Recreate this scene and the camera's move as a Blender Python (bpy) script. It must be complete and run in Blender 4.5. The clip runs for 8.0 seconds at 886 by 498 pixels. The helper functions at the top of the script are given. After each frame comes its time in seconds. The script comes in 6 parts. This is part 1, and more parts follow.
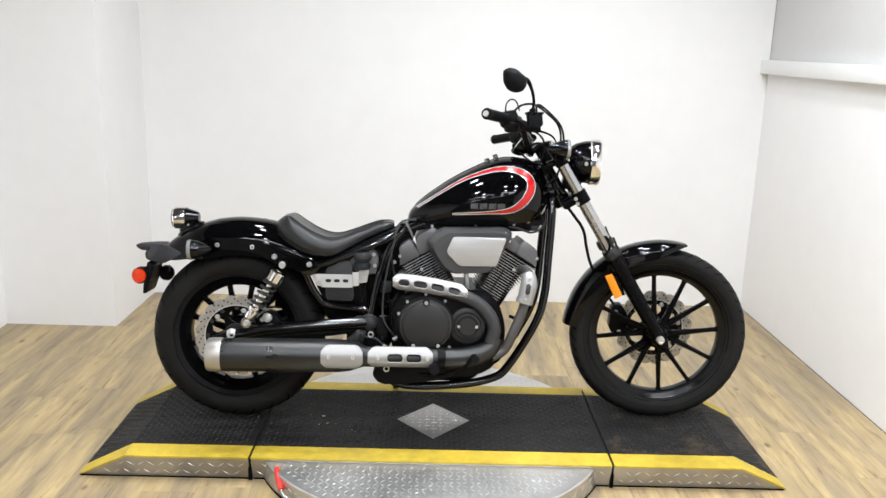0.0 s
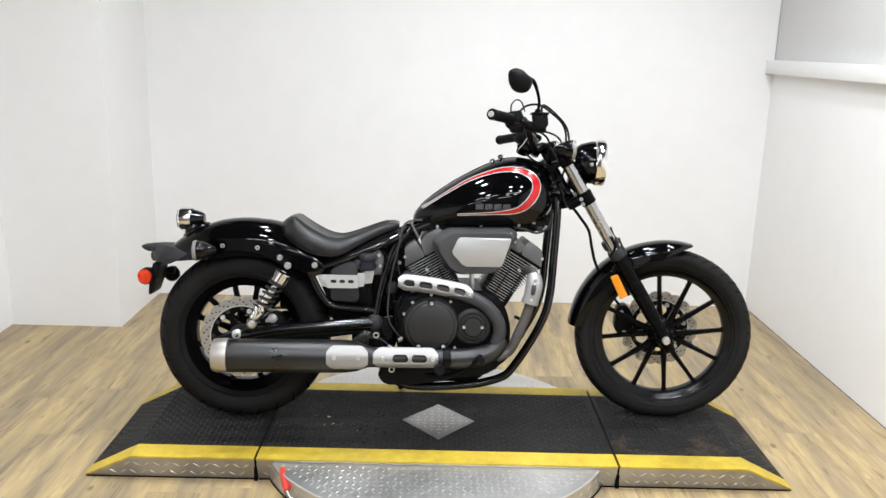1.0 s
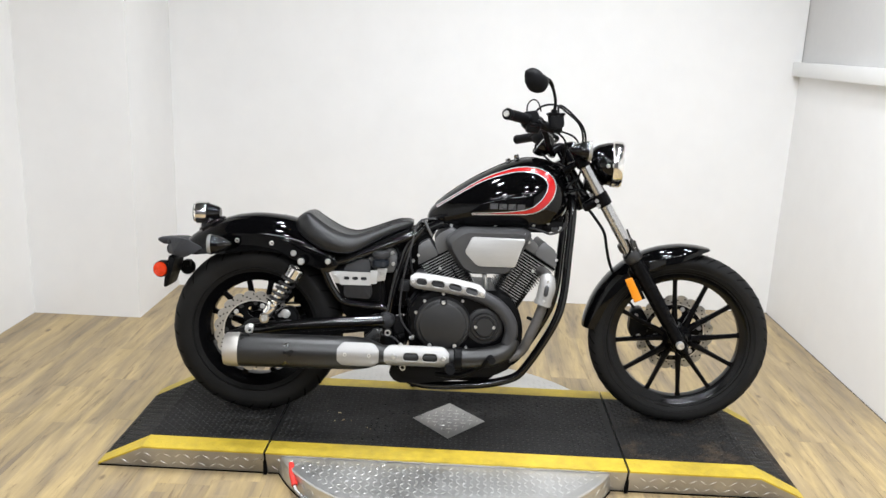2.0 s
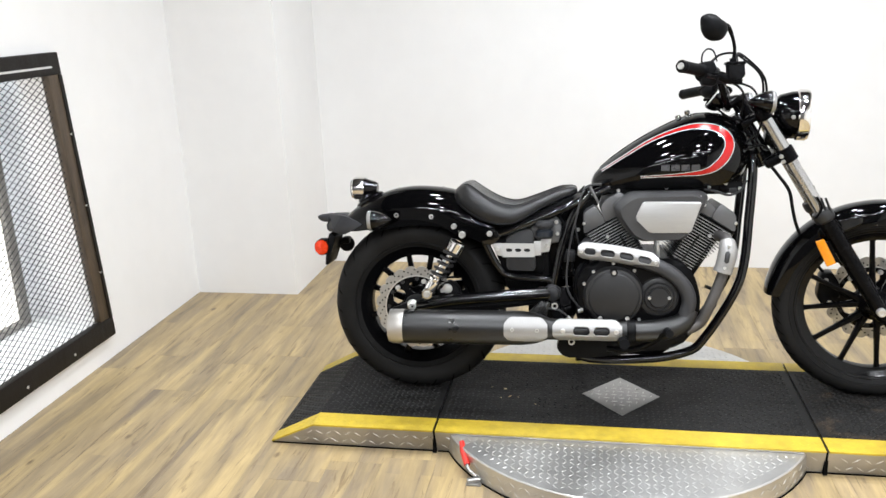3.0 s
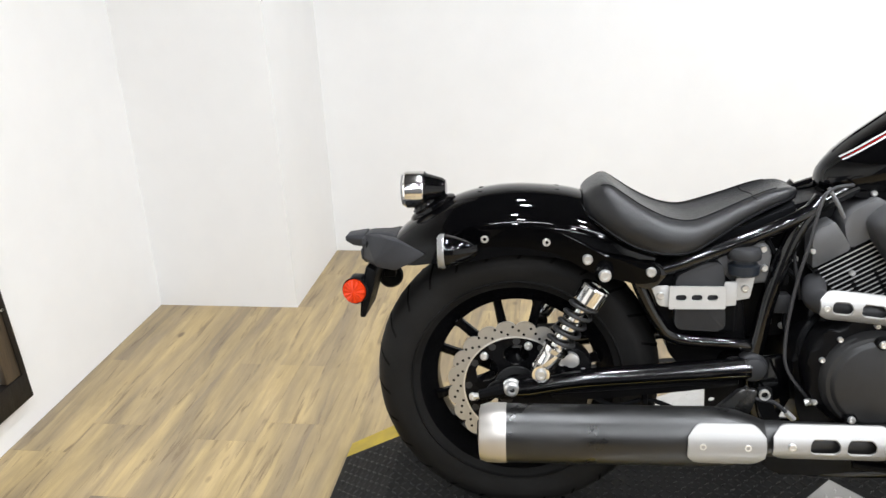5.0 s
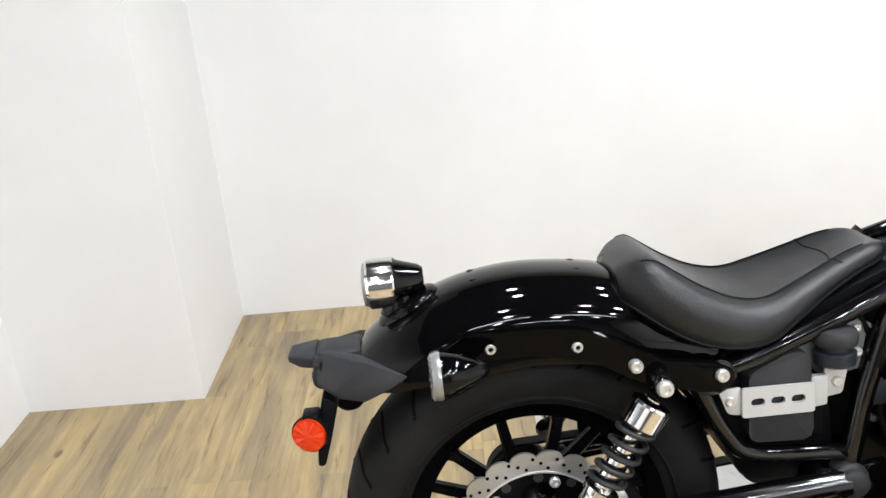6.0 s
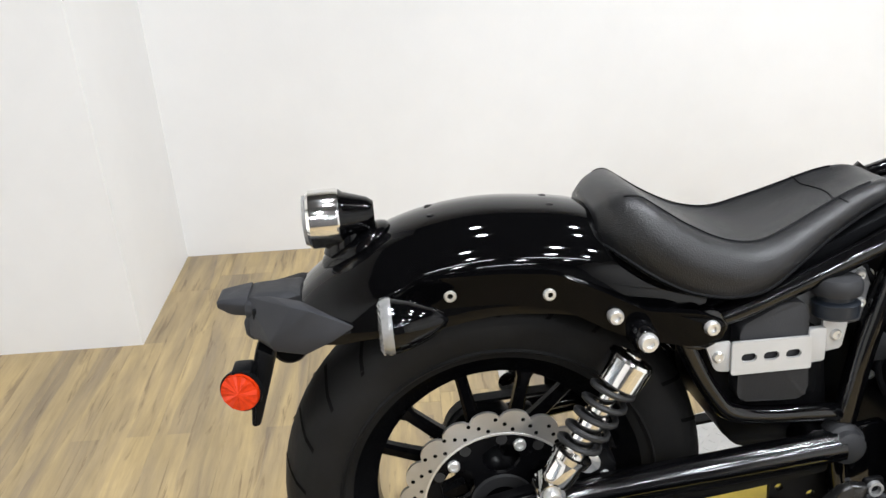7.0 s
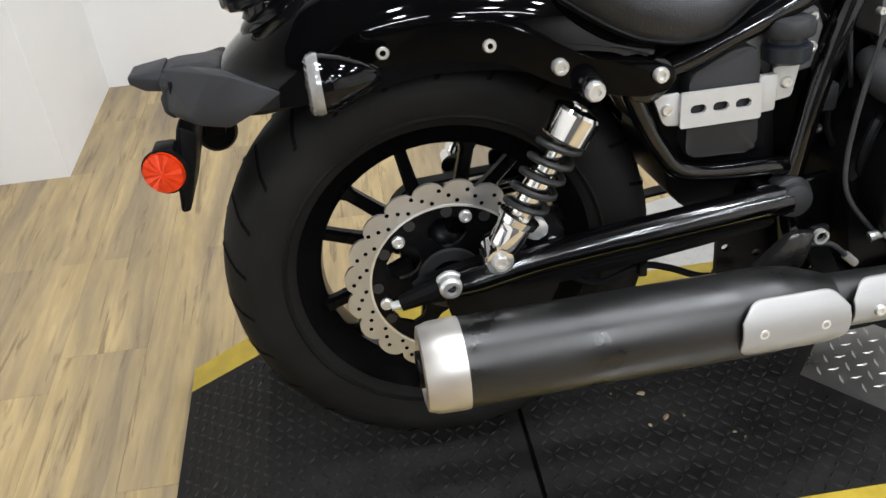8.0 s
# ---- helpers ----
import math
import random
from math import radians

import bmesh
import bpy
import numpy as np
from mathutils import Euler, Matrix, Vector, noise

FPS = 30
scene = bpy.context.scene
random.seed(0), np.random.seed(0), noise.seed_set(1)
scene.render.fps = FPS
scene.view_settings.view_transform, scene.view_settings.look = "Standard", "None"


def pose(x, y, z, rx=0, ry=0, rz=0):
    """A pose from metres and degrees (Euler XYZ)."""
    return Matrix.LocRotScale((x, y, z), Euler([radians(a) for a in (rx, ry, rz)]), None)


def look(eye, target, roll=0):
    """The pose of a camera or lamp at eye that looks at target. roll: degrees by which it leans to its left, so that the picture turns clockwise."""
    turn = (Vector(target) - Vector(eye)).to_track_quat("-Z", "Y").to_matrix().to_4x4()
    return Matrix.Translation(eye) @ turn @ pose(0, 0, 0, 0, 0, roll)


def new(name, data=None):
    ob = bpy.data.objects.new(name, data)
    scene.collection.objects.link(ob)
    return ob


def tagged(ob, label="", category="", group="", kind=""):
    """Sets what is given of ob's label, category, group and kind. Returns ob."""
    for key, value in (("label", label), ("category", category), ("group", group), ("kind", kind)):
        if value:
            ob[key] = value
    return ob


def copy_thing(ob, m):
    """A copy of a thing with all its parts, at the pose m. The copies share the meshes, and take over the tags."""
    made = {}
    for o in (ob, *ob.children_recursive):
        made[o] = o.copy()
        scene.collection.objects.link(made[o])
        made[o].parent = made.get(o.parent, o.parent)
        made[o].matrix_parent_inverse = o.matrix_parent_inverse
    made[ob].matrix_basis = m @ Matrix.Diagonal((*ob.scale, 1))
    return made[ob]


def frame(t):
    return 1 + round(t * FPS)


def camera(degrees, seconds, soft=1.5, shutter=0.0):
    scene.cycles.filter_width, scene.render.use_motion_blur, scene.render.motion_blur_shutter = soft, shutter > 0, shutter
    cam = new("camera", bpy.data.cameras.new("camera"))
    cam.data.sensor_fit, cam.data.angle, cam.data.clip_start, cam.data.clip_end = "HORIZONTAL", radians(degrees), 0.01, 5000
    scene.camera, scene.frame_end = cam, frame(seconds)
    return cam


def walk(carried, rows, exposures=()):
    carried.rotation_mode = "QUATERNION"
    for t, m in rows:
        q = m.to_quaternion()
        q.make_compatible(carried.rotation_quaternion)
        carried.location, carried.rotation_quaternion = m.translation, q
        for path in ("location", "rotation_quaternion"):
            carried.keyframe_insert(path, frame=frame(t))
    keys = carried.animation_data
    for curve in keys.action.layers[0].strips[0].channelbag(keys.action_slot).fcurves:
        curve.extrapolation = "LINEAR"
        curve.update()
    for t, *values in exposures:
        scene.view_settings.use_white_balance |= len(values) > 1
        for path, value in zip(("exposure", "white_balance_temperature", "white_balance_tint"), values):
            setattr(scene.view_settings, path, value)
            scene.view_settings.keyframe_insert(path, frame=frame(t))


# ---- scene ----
cam = camera(56.3, 8.0, soft=1.5)
PATH = [
    (0, (-0.03, -2.886, 1.475), (0.001, -0.945, 0.994), 1.7),
    (0.5, (-0.034, -2.884, 1.474), (-0.006, -0.945, 0.987), 1.7),
    (1, (-0.037, -2.885, 1.475), (-0.014, -0.944, 0.995), 1.6),
    (1.2, (-0.036, -2.882, 1.477), (-0.012, -0.941, 0.996), 1.7),
    (2.3, (0.015, -2.867, 1.485), (-0.078, -0.934, 0.98), 2.1),
    (2.4, (0.007, -2.862, 1.484), (-0.129, -0.934, 0.971), 1.9),
    (2.5, (0.0, -2.857, 1.482), (-0.199, -0.94, 0.946), 3.0),
    (2.6, (-0.017, -2.841, 1.478), (-0.259, -0.939, 0.91), 2.5),
    (2.7, (-0.034, -2.824, 1.475), (-0.294, -0.925, 0.908), 2.0),
    (2.8, (-0.063, -2.803, 1.471), (-0.353, -0.908, 0.904), 1.0),
    (3, (-0.12, -2.76, 1.463), (-0.468, -0.875, 0.895), -2.2),
    (3.2, (-0.167, -2.668, 1.472), (-0.502, -0.791, 0.868), -2.9),
    (3.5, (-0.223, -2.494, 1.409), (-0.537, -0.629, 0.759), -2.6),
    (3.8, (-0.297, -2.3, 1.409), (-0.653, -0.44, 0.767), -3.4),
    (4, (-0.346, -2.17, 1.409), (-0.727, -0.325, 0.738), -3.8),
    (4.2, (-0.428, -2.071, 1.375), (-0.77, -0.226, 0.683), -4.0),
    (5.3, (-0.68, -1.414, 1.345), (-0.942, 0.413, 0.576), -2.3),
    (5.5, (-0.719, -1.318, 1.333), (-0.926, 0.491, 0.506), -2.8),
    (5.7, (-0.766, -1.23, 1.335), (-0.915, 0.602, 0.55), -3.2),
    (6, (-0.84, -1.086, 1.341), (-0.854, 0.777, 0.614), -4.8),
    (6.2, (-0.843, -1.033, 1.327), (-0.836, 0.852, 0.661), -5.2),
    (6.5, (-0.848, -0.954, 1.307), (-0.8, 0.916, 0.599), -4.2),
    (6.8, (-0.838, -0.943, 1.279), (-0.765, 0.894, 0.496), -3.2),
    (7, (-0.832, -0.936, 1.261), (-0.763, 0.872, 0.408), -3.0),
    (7.2, (-0.829, -0.932, 1.23), (-0.745, 0.832, 0.296), -3.2),
    (7.5, (-0.824, -0.926, 1.183), (-0.689, 0.791, 0.167), -3.3),
    (7.8, (-0.828, -0.933, 1.154), (-0.691, 0.715, 0.032), -4.4),
    (8, (-0.83, -0.937, 1.134), (-0.668, 0.678, -0.034), -4.3),
]
EXPOSURE = [(0.0, -0.28), (1.2, -0.34), (2.5, -0.28), (3.5, -0.15), (5.5, -0.14), (6.5, -0.17), (7.5, -0.26), (8.0, -0.34)]
walk(cam, [(t, look(eye, target, roll)) for t, eye, target, roll in PATH], EXPOSURE)

# ---- world and lamps ----
world = bpy.data.worlds.new("world")
scene.world = world
world.use_nodes = True
world.node_tree.nodes["Background"].inputs["Color"].default_value = (0.8, 0.85, 0.9, 1)
world.node_tree.nodes["Background"].inputs["Strength"].default_value = 0.05

CEILING = 3.0
LAMPS = [(x + shift, y) for y, shift in ((0.25, 0.0), (-0.45, 0.10), (-1.85, -0.05), (-2.85, 0.10), (-4.1, 0.0)) for x in (-0.72, 0.45, 1.12)]
for lx, ly in LAMPS:
    lamp = bpy.data.lights.new("ceiling_lamp", "AREA")
    lamp.shape, lamp.size = "DISK", 0.15
    lamp.spread = radians(160)
    lamp.energy, lamp.color = 19.4, (0.930, 0.966, 1.02)
    lamp_ob = new("ceiling_lamp", lamp)
    lamp_ob.matrix_world = pose(lx, ly, CEILING - 0.075)

TUBES = [(-1.3, -5.1), (0.3, -5.1), (-0.7, -3.5), (0.9, -3.5)]
for lx, ly in TUBES:
    lamp = bpy.data.lights.new("tube_lamp", "AREA")
    lamp.shape, lamp.size, lamp.size_y = "RECTANGLE", 1.15, 0.05
    lamp.energy, lamp.color = 20.0, (0.930, 0.966, 1.02)
    new("tube_lamp", lamp).matrix_world = pose(lx, ly, CEILING - 0.085)


# ---- materials ----
def material(name, colour, rough=0.5, metal=0.0, coat=0.0, vary=0.15, scale=30.0, bump=0.0, bump_scale=200.0, rough_vary=0.1, stretch=(1, 1, 1), spec=0.5, emit=0.0):
    """A surface with two scales of variation in colour and roughness, and a fine relief."""
    m = bpy.data.materials.new(name)
    m.use_nodes = True
    nt = m.node_tree
    n, l = nt.nodes, nt.links
    b = n["Principled BSDF"]
    tc = n.new("ShaderNodeTexCoord")
    mp = n.new("ShaderNodeMapping")
    mp.inputs["Scale"].default_value = stretch
    l.new(tc.outputs["Object"], mp.inputs["Vector"])
    big = n.new("ShaderNodeTexNoise")
    big.inputs["Scale"].default_value, big.inputs["Detail"].default_value = scale * 0.15, 4
    fine = n.new("ShaderNodeTexNoise")
    fine.inputs["Scale"].default_value, fine.inputs["Detail"].default_value = scale, 6
    l.new(mp.outputs[0], big.inputs["Vector"])
    l.new(mp.outputs[0], fine.inputs["Vector"])
    add = n.new("ShaderNodeMath")
    add.operation = "MULTIPLY_ADD"
    l.new(big.outputs["Fac"], add.inputs[0])
    add.inputs[1].default_value = 0.6
    scl = n.new("ShaderNodeMath")
    scl.operation = "MULTIPLY"
    l.new(fine.outputs["Fac"], scl.inputs[0])
    scl.inputs[1].default_value = 0.4
    l.new(scl.outputs[0], add.inputs[2])
    ramp = n.new("ShaderNodeMapRange")
    ramp.inputs["From Min"].default_value, ramp.inputs["From Max"].default_value = 0.3, 0.7
    ramp.inputs["To Min"].default_value, ramp.inputs["To Max"].default_value = 1 - vary, 1 + vary
    l.new(add.outputs[0], ramp.inputs["Value"])
    mul = n.new("ShaderNodeVectorMath")
    mul.operation = "SCALE"
    mul.inputs[0].default_value = colour
    l.new(ramp.outputs[0], mul.inputs["Scale"])
    l.new(mul.outputs[0], b.inputs["Base Color"])
    rr = n.new("ShaderNodeMapRange")
    rr.inputs["From Min"].default_value, rr.inputs["From Max"].default_value = 0.3, 0.7
    rr.inputs["To Min"].default_value, rr.inputs["To Max"].default_value = max(0.0, rough * (1 - rough_vary * 2)), min(1.0, rough * (1 + rough_vary * 2))
    l.new(add.outputs[0], rr.inputs["Value"])
    l.new(rr.outputs[0], b.inputs["Roughness"])
    b.inputs["Metallic"].default_value = metal
    b.inputs["Coat Weight"].default_value = coat
    b.inputs["Coat Roughness"].default_value = 0.03
    b.inputs["Specular IOR Level"].default_value = spec
    if emit:
        b.inputs["Emission Color"].default_value = (1, 0.97, 0.92, 1)
        b.inputs["Emission Strength"].default_value = emit
    if bump:
        rel = n.new("ShaderNodeTexNoise")
        rel.inputs["Scale"].default_value, rel.inputs["Detail"].default_value = bump_scale, 3
        l.new(mp.outputs[0], rel.inputs["Vector"])
        bp = n.new("ShaderNodeBump")
        bp.inputs["Strength"].default_value, bp.inputs["Distance"].default_value = bump, 0.002
        l.new(rel.outputs["Fac"], bp.inputs["Height"])
        l.new(bp.outputs[0], b.inputs["Normal"])
    return m


def add_dust(m, colour, scale, low, high):
    """Patches of dust with ragged edges over a material's own colour."""
    n, l = m.node_tree.nodes, m.node_tree.links
    base = n["Principled BSDF"].inputs["Base Color"]
    geo, tex = n.new("ShaderNodeNewGeometry"), n.new("ShaderNodeTexNoise")
    tex.inputs["Scale"].default_value, tex.inputs["Detail"].default_value, tex.inputs["Roughness"].default_value = scale, 7, 0.72
    l.new(geo.outputs["Position"], tex.inputs["Vector"])
    cover = n.new("ShaderNodeMapRange")
    for key, v in zip(("From Min", "From Max", "To Min", "To Max"), (low, high, 0.0, 0.9)):
        cover.inputs[key].default_value = v
    l.new(tex.outputs["Fac"], cover.inputs["Value"])
    mix = n.new("ShaderNodeMix")
    mix.data_type = "RGBA"
    l.new(cover.outputs[0], mix.inputs["Factor"])
    l.new(base.links[0].from_socket, mix.inputs["A"])
    mix.inputs["B"].default_value = (*colour, 1)
    l.new(mix.outputs["Result"], base)


def plank_material():
    """Wood-look vinyl: tone by plank, long grain along y, darker knots and blotches."""
    m = bpy.data.materials.new("wood_plank")
    m.use_nodes = True
    nt = m.node_tree
    n, l = nt.nodes, nt.links
    b = n["Principled BSDF"]
    geo, info = n.new("ShaderNodeNewGeometry"), n.new("ShaderNodeObjectInfo")
    off = n.new("ShaderNodeVectorMath")
    off.operation = "MULTIPLY_ADD"
    comb = n.new("ShaderNodeCombineXYZ")
    for k in range(3):
        l.new(info.outputs["Random"], comb.inputs[k])
    l.new(comb.outputs[0], off.inputs[0])
    off.inputs[1].default_value = (37.0, 53.0, 0.0)
    l.new(geo.outputs["Position"], off.inputs[2])

    def noise_at(scale, stretch, detail, rough, warp=0.0):
        mp = n.new("ShaderNodeMapping")
        mp.inputs["Scale"].default_value = stretch
        l.new(off.outputs[0], mp.inputs["Vector"])
        t = n.new("ShaderNodeTexNoise")
        t.inputs["Scale"].default_value, t.inputs["Detail"].default_value, t.inputs["Roughness"].default_value = scale, detail, rough
        t.inputs["Distortion"].default_value = warp
        l.new(mp.outputs[0], t.inputs["Vector"])
        return t.outputs["Fac"]

    blotch = noise_at(5.0, (2.2, 0.45, 1), 5, 0.6, 0.7)
    hue = noise_at(3.2, (3.6, 0.42, 1), 4, 0.55, 0.6)
    grain = noise_at(20.0, (3.6, 0.30, 1), 6, 0.65, 0.3)
    crack = noise_at(9.0, (4.5, 0.42, 1), 4, 0.6, 0.9)
    waver = noise_at(3.0, (1.0, 0.6, 1), 3, 0.5)

    def maths(op, a, b=None, c=None):
        q = n.new("ShaderNodeMath")
        q.operation = op
        for k, v in enumerate((a, b, c)):
            if v is None:
                continue
            if isinstance(v, (int, float)):
                q.inputs[k].default_value = v
            else:
                l.new(v, q.inputs[k])
        return q.outputs[0]

    def ranged(value, a, b, c, d):
        q = n.new("ShaderNodeMapRange")
        for key, v in zip(("From Min", "From Max", "To Min", "To Max"), (a, b, c, d)):
            q.inputs[key].default_value = v
        l.new(value, q.inputs["Value"])
        return q.outputs[0]

    # printed strips of uneven width with wavering edges, some cream and some grey
    split = n.new("ShaderNodeSeparateXYZ")
    l.new(geo.outputs["Position"], split.inputs[0])
    bent = n.new("ShaderNodeCombineXYZ")
    l.new(split.outputs["Y"], bent.inputs[0])
    l.new(maths("MULTIPLY_ADD", waver, 0.09, split.outputs["X"]), bent.inputs[1])
    tones = []
    for width, row, shift in ((1.22, 0.0593, 0.37), (1.22, 0.178, 0.61)):
        br = n.new("ShaderNodeTexBrick")
        br.offset, br.squash = shift, 1.0
        br.inputs["Color1"].default_value, br.inputs["Color2"].default_value = (0, 0, 0, 1), (1, 1, 1, 1)
        br.inputs["Scale"].default_value, br.inputs["Mortar Size"].default_value = 1.0, 0.0
        br.inputs["Brick Width"].default_value, br.inputs["Row Height"].default_value = width, row
        l.new(bent.outputs[0], br.inputs["Vector"])
        tones.append(br.outputs["Color"])
    greyness = maths("ADD", maths("MULTIPLY", tones[0], 0.30), maths("MULTIPLY", ranged(hue, 0.32, 0.68, 0.0, 1.0), 0.62))
    tint = n.new("ShaderNodeMix")
    tint.data_type = "RGBA"
    l.new(ranged(greyness, 0.14, 0.82, 0.0, 1.0), tint.inputs["Factor"])
    tint.inputs["A"].default_value, tint.inputs["B"].default_value = (*WOOD_CREAM, 1), (*WOOD_GREY, 1)
    shade = maths("ADD", maths("MULTIPLY", tones[1], 0.07), maths("ADD", maths("MULTIPLY", blotch, 0.55), maths("MULTIPLY", grain, 0.42)))
    toned = n.new("ShaderNodeVectorMath")
    toned.operation = "SCALE"
    l.new(tint.outputs["Result"], toned.inputs[0])
    l.new(ranged(shade, 0.32, 0.70, 0.68, 1.22), toned.inputs["Scale"])
    # long checks in the grain and small round knots
    knot = n.new("ShaderNodeTexVoronoi")
    knot.inputs["Scale"].default_value = 4.2
    kmap = n.new("ShaderNodeMapping")
    kmap.inputs["Scale"].default_value = (1.25, 0.72, 1)
    l.new(off.outputs[0], kmap.inputs["Vector"])
    l.new(kmap.outputs[0], knot.inputs["Vector"])
    spot = ranged(maths("ADD", knot.outputs["Distance"], maths("MULTIPLY", grain, 0.05)), 0.060, 0.105, 0.85, 0.0)
    line = ranged(crack, 0.57, 0.68, 0.0, 0.62)
    dark = n.new("ShaderNodeMix")
    dark.data_type = "RGBA"
    l.new(maths("MAXIMUM", spot, line), dark.inputs["Factor"])
    l.new(toned.outputs[0], dark.inputs["A"])
    dark.inputs["B"].default_value = (0.125, 0.085, 0.048, 1)
    l.new(dark.outputs["Result"], b.inputs["Base Color"])
    b.inputs["Roughness"].default_value = 0.42
    b.inputs["Specular IOR Level"].default_value = 0.4
    bp = n.new("ShaderNodeBump")
    bp.inputs["Strength"].default_value, bp.inputs["Distance"].default_value = 0.25, 0.002
    l.new(grain, bp.inputs["Height"])
    l.new(bp.outputs[0], b.inputs["Normal"])
    return m


WOOD_CREAM, WOOD_GREY = (0.46, 0.342, 0.168), (0.225, 0.176, 0.118)
wood_plank = plank_material()
wall_paint = material("wall_paint", (0.81, 0.805, 0.795), 0.6, vary=0.03, scale=9, bump=0.08, bump_scale=120)
# white wall paint with the side room's bluish light put into its colour
cool_lit_paint = material("cool_lit_paint", (0.70, 0.77, 0.86), 0.6, vary=0.03, scale=9)
far_paint = material("far_paint", (0.10, 0.10, 0.105), 0.7, vary=0.06, scale=6)
ceiling_paint = material("ceiling_paint", (0.035, 0.035, 0.036), 0.85, vary=0.03, scale=10)
ledge_paint = material("ledge_paint", (0.82, 0.82, 0.81), 0.35, vary=0.03, scale=14)
stained_wood = material("stained_wood", (0.009, 0.007, 0.0055), 0.55, spec=0.22, vary=0.6, scale=26, stretch=(6, 6, 0.7), bump=0.3, bump_scale=60)
post_grey = material("post_grey", (0.20, 0.19, 0.175), 0.5, vary=0.25, scale=30)
dark_steel = material("dark_steel", (0.03, 0.03, 0.032), 0.45, 0.6, vary=0.3, scale=40)
# grey that paints in the dimness of the room beyond the half wall
dim_room_grey = material("dim_room_grey", (0.58, 0.575, 0.565), 0.7, vary=0.04)
gap_black = material("gap_black", (0.003, 0.003, 0.003), 0.9, spec=0.05)
rubber_tread = material("rubber_tread", (0.0115, 0.0112, 0.0108), 0.6, spec=0.16, vary=0.55, scale=22, bump=0.2, bump_scale=160, rough_vary=0.15)
dusty_rubber = material("dusty_rubber", (0.0105, 0.0101, 0.0096), 0.6, spec=0.16, vary=0.55, scale=22, bump=0.2, bump_scale=160, rough_vary=0.15)
dusty_bar = material("dusty_bar", (0.0125, 0.012, 0.0115), 0.42, spec=0.3, vary=0.4, scale=30, rough_vary=0.3)
add_dust(dusty_rubber, (0.075, 0.052, 0.033), 7.0, 0.50, 0.72)
add_dust(dusty_bar, (0.075, 0.052, 0.033), 7.0, 0.50, 0.72)
rubber_bar = material("rubber_bar", (0.0125, 0.012, 0.0115), 0.38, spec=0.34, vary=0.4, scale=30, rough_vary=0.3)
frame_wood = material("frame_wood", (0.060, 0.042, 0.026), 0.5, vary=0.85, scale=30, stretch=(6, 6, 0.5), bump=0.3, bump_scale=60)
yellow_paint = material("yellow_paint", (0.45, 0.325, 0.028), 0.5, vary=0.35, scale=28, bump=0.15, bump_scale=120)
tread_plate = material("tread_plate", (0.57, 0.565, 0.55), 0.42, 0.9, vary=0.12, scale=25, rough_vary=0.12, bump=0.15, bump_scale=150)
side_plate = material("side_plate", (0.40, 0.385, 0.36), 0.42, 0.85, vary=0.35, scale=14, rough_vary=0.2, bump=0.15, bump_scale=150)
insert_plate = material("insert_plate", (0.37, 0.365, 0.355), 0.34, 0.9, vary=0.25, scale=25, rough_vary=0.2, bump=0.15, bump_scale=150)
clamp_steel = material("clamp_steel", (0.30, 0.295, 0.285), 0.4, 0.8, vary=0.25, scale=60)
red_grip = material("red_grip", (0.62, 0.03, 0.02), 0.45, vary=0.1)
black_gloss = material("black_gloss", (0.0013, 0.0013, 0.0015), 0.035, spec=0.27, vary=0.1, scale=8, rough_vary=0.2)
strut_black = material("strut_black", (0.0012, 0.0012, 0.0014), 0.07, spec=0.10, vary=0.2, scale=20)
black_frame = material("black_frame", (0.0016, 0.0016, 0.0019), 0.08, spec=0.5, vary=0.2, scale=20)
arm_black = material("arm_black", (0.0016, 0.0016, 0.0019), 0.13, spec=0.6, vary=0.2, scale=30)
rim_black = material("rim_black", (0.0028, 0.0028, 0.0032), 0.19, spec=0.22, vary=0.25, scale=30)
black_satin = material("black_satin", (0.0024, 0.0024, 0.0028), 0.26, spec=0.07, vary=0.25, scale=40, bump=0.05)
black_plastic = material("black_plastic", (0.0045, 0.0047, 0.0054), 0.5, spec=0.09, vary=0.2, scale=60, bump=0.15, bump_scale=400)
grey_plastic = material("grey_plastic", (0.026, 0.0263, 0.028), 0.5, spec=0.22, vary=0.15, scale=60, bump=0.15, bump_scale=400)
tyre_rubber = material("tyre_rubber", (0.0082, 0.0080, 0.0079), 0.62, spec=0.15, vary=0.85, scale=11, bump=0.3, bump_scale=90, rough_vary=0.15)
engine_grey = material("engine_grey", (0.020, 0.020, 0.0206), 0.42, 0.1, spec=0.35, vary=0.15, scale=50, bump=0.12, bump_scale=350)
engine_black = material("engine_black", (0.0032, 0.0032, 0.0036), 0.38, 0.0, spec=0.09, vary=0.25, scale=50, bump=0.15, bump_scale=350)
fin_metal = material("fin_metal", (0.014, 0.014, 0.015), 0.35, 0.6, vary=0.25, scale=60)
fin_edge = material("fin_edge", (0.42, 0.42, 0.42), 0.3, 0.3, vary=0.15, scale=60)
holder_plastic = material("holder_plastic", (0.027, 0.0277, 0.031), 0.55, spec=0.25, vary=0.15, scale=60, bump=0.15, bump_scale=400)
head_grey = material("head_grey", (0.105, 0.105, 0.107), 0.45, 0.1, vary=0.1, scale=50, bump=0.12, bump_scale=350)
pipe_grey = material("pipe_grey", (0.085, 0.080, 0.077), 0.46, 0.3, spec=0.35, vary=0.2, scale=26, rough_vary=0.2, bump=0.06)
air_grey = material("air_grey", (0.052, 0.052, 0.053), 0.42, 0.1, spec=0.4, vary=0.15, scale=50, bump=0.12, bump_scale=350)
exhaust_grey = material("exhaust_grey", (0.038, 0.038, 0.040), 0.48, 0.2, spec=0.35, vary=0.18, scale=26, rough_vary=0.2, bump=0.06)
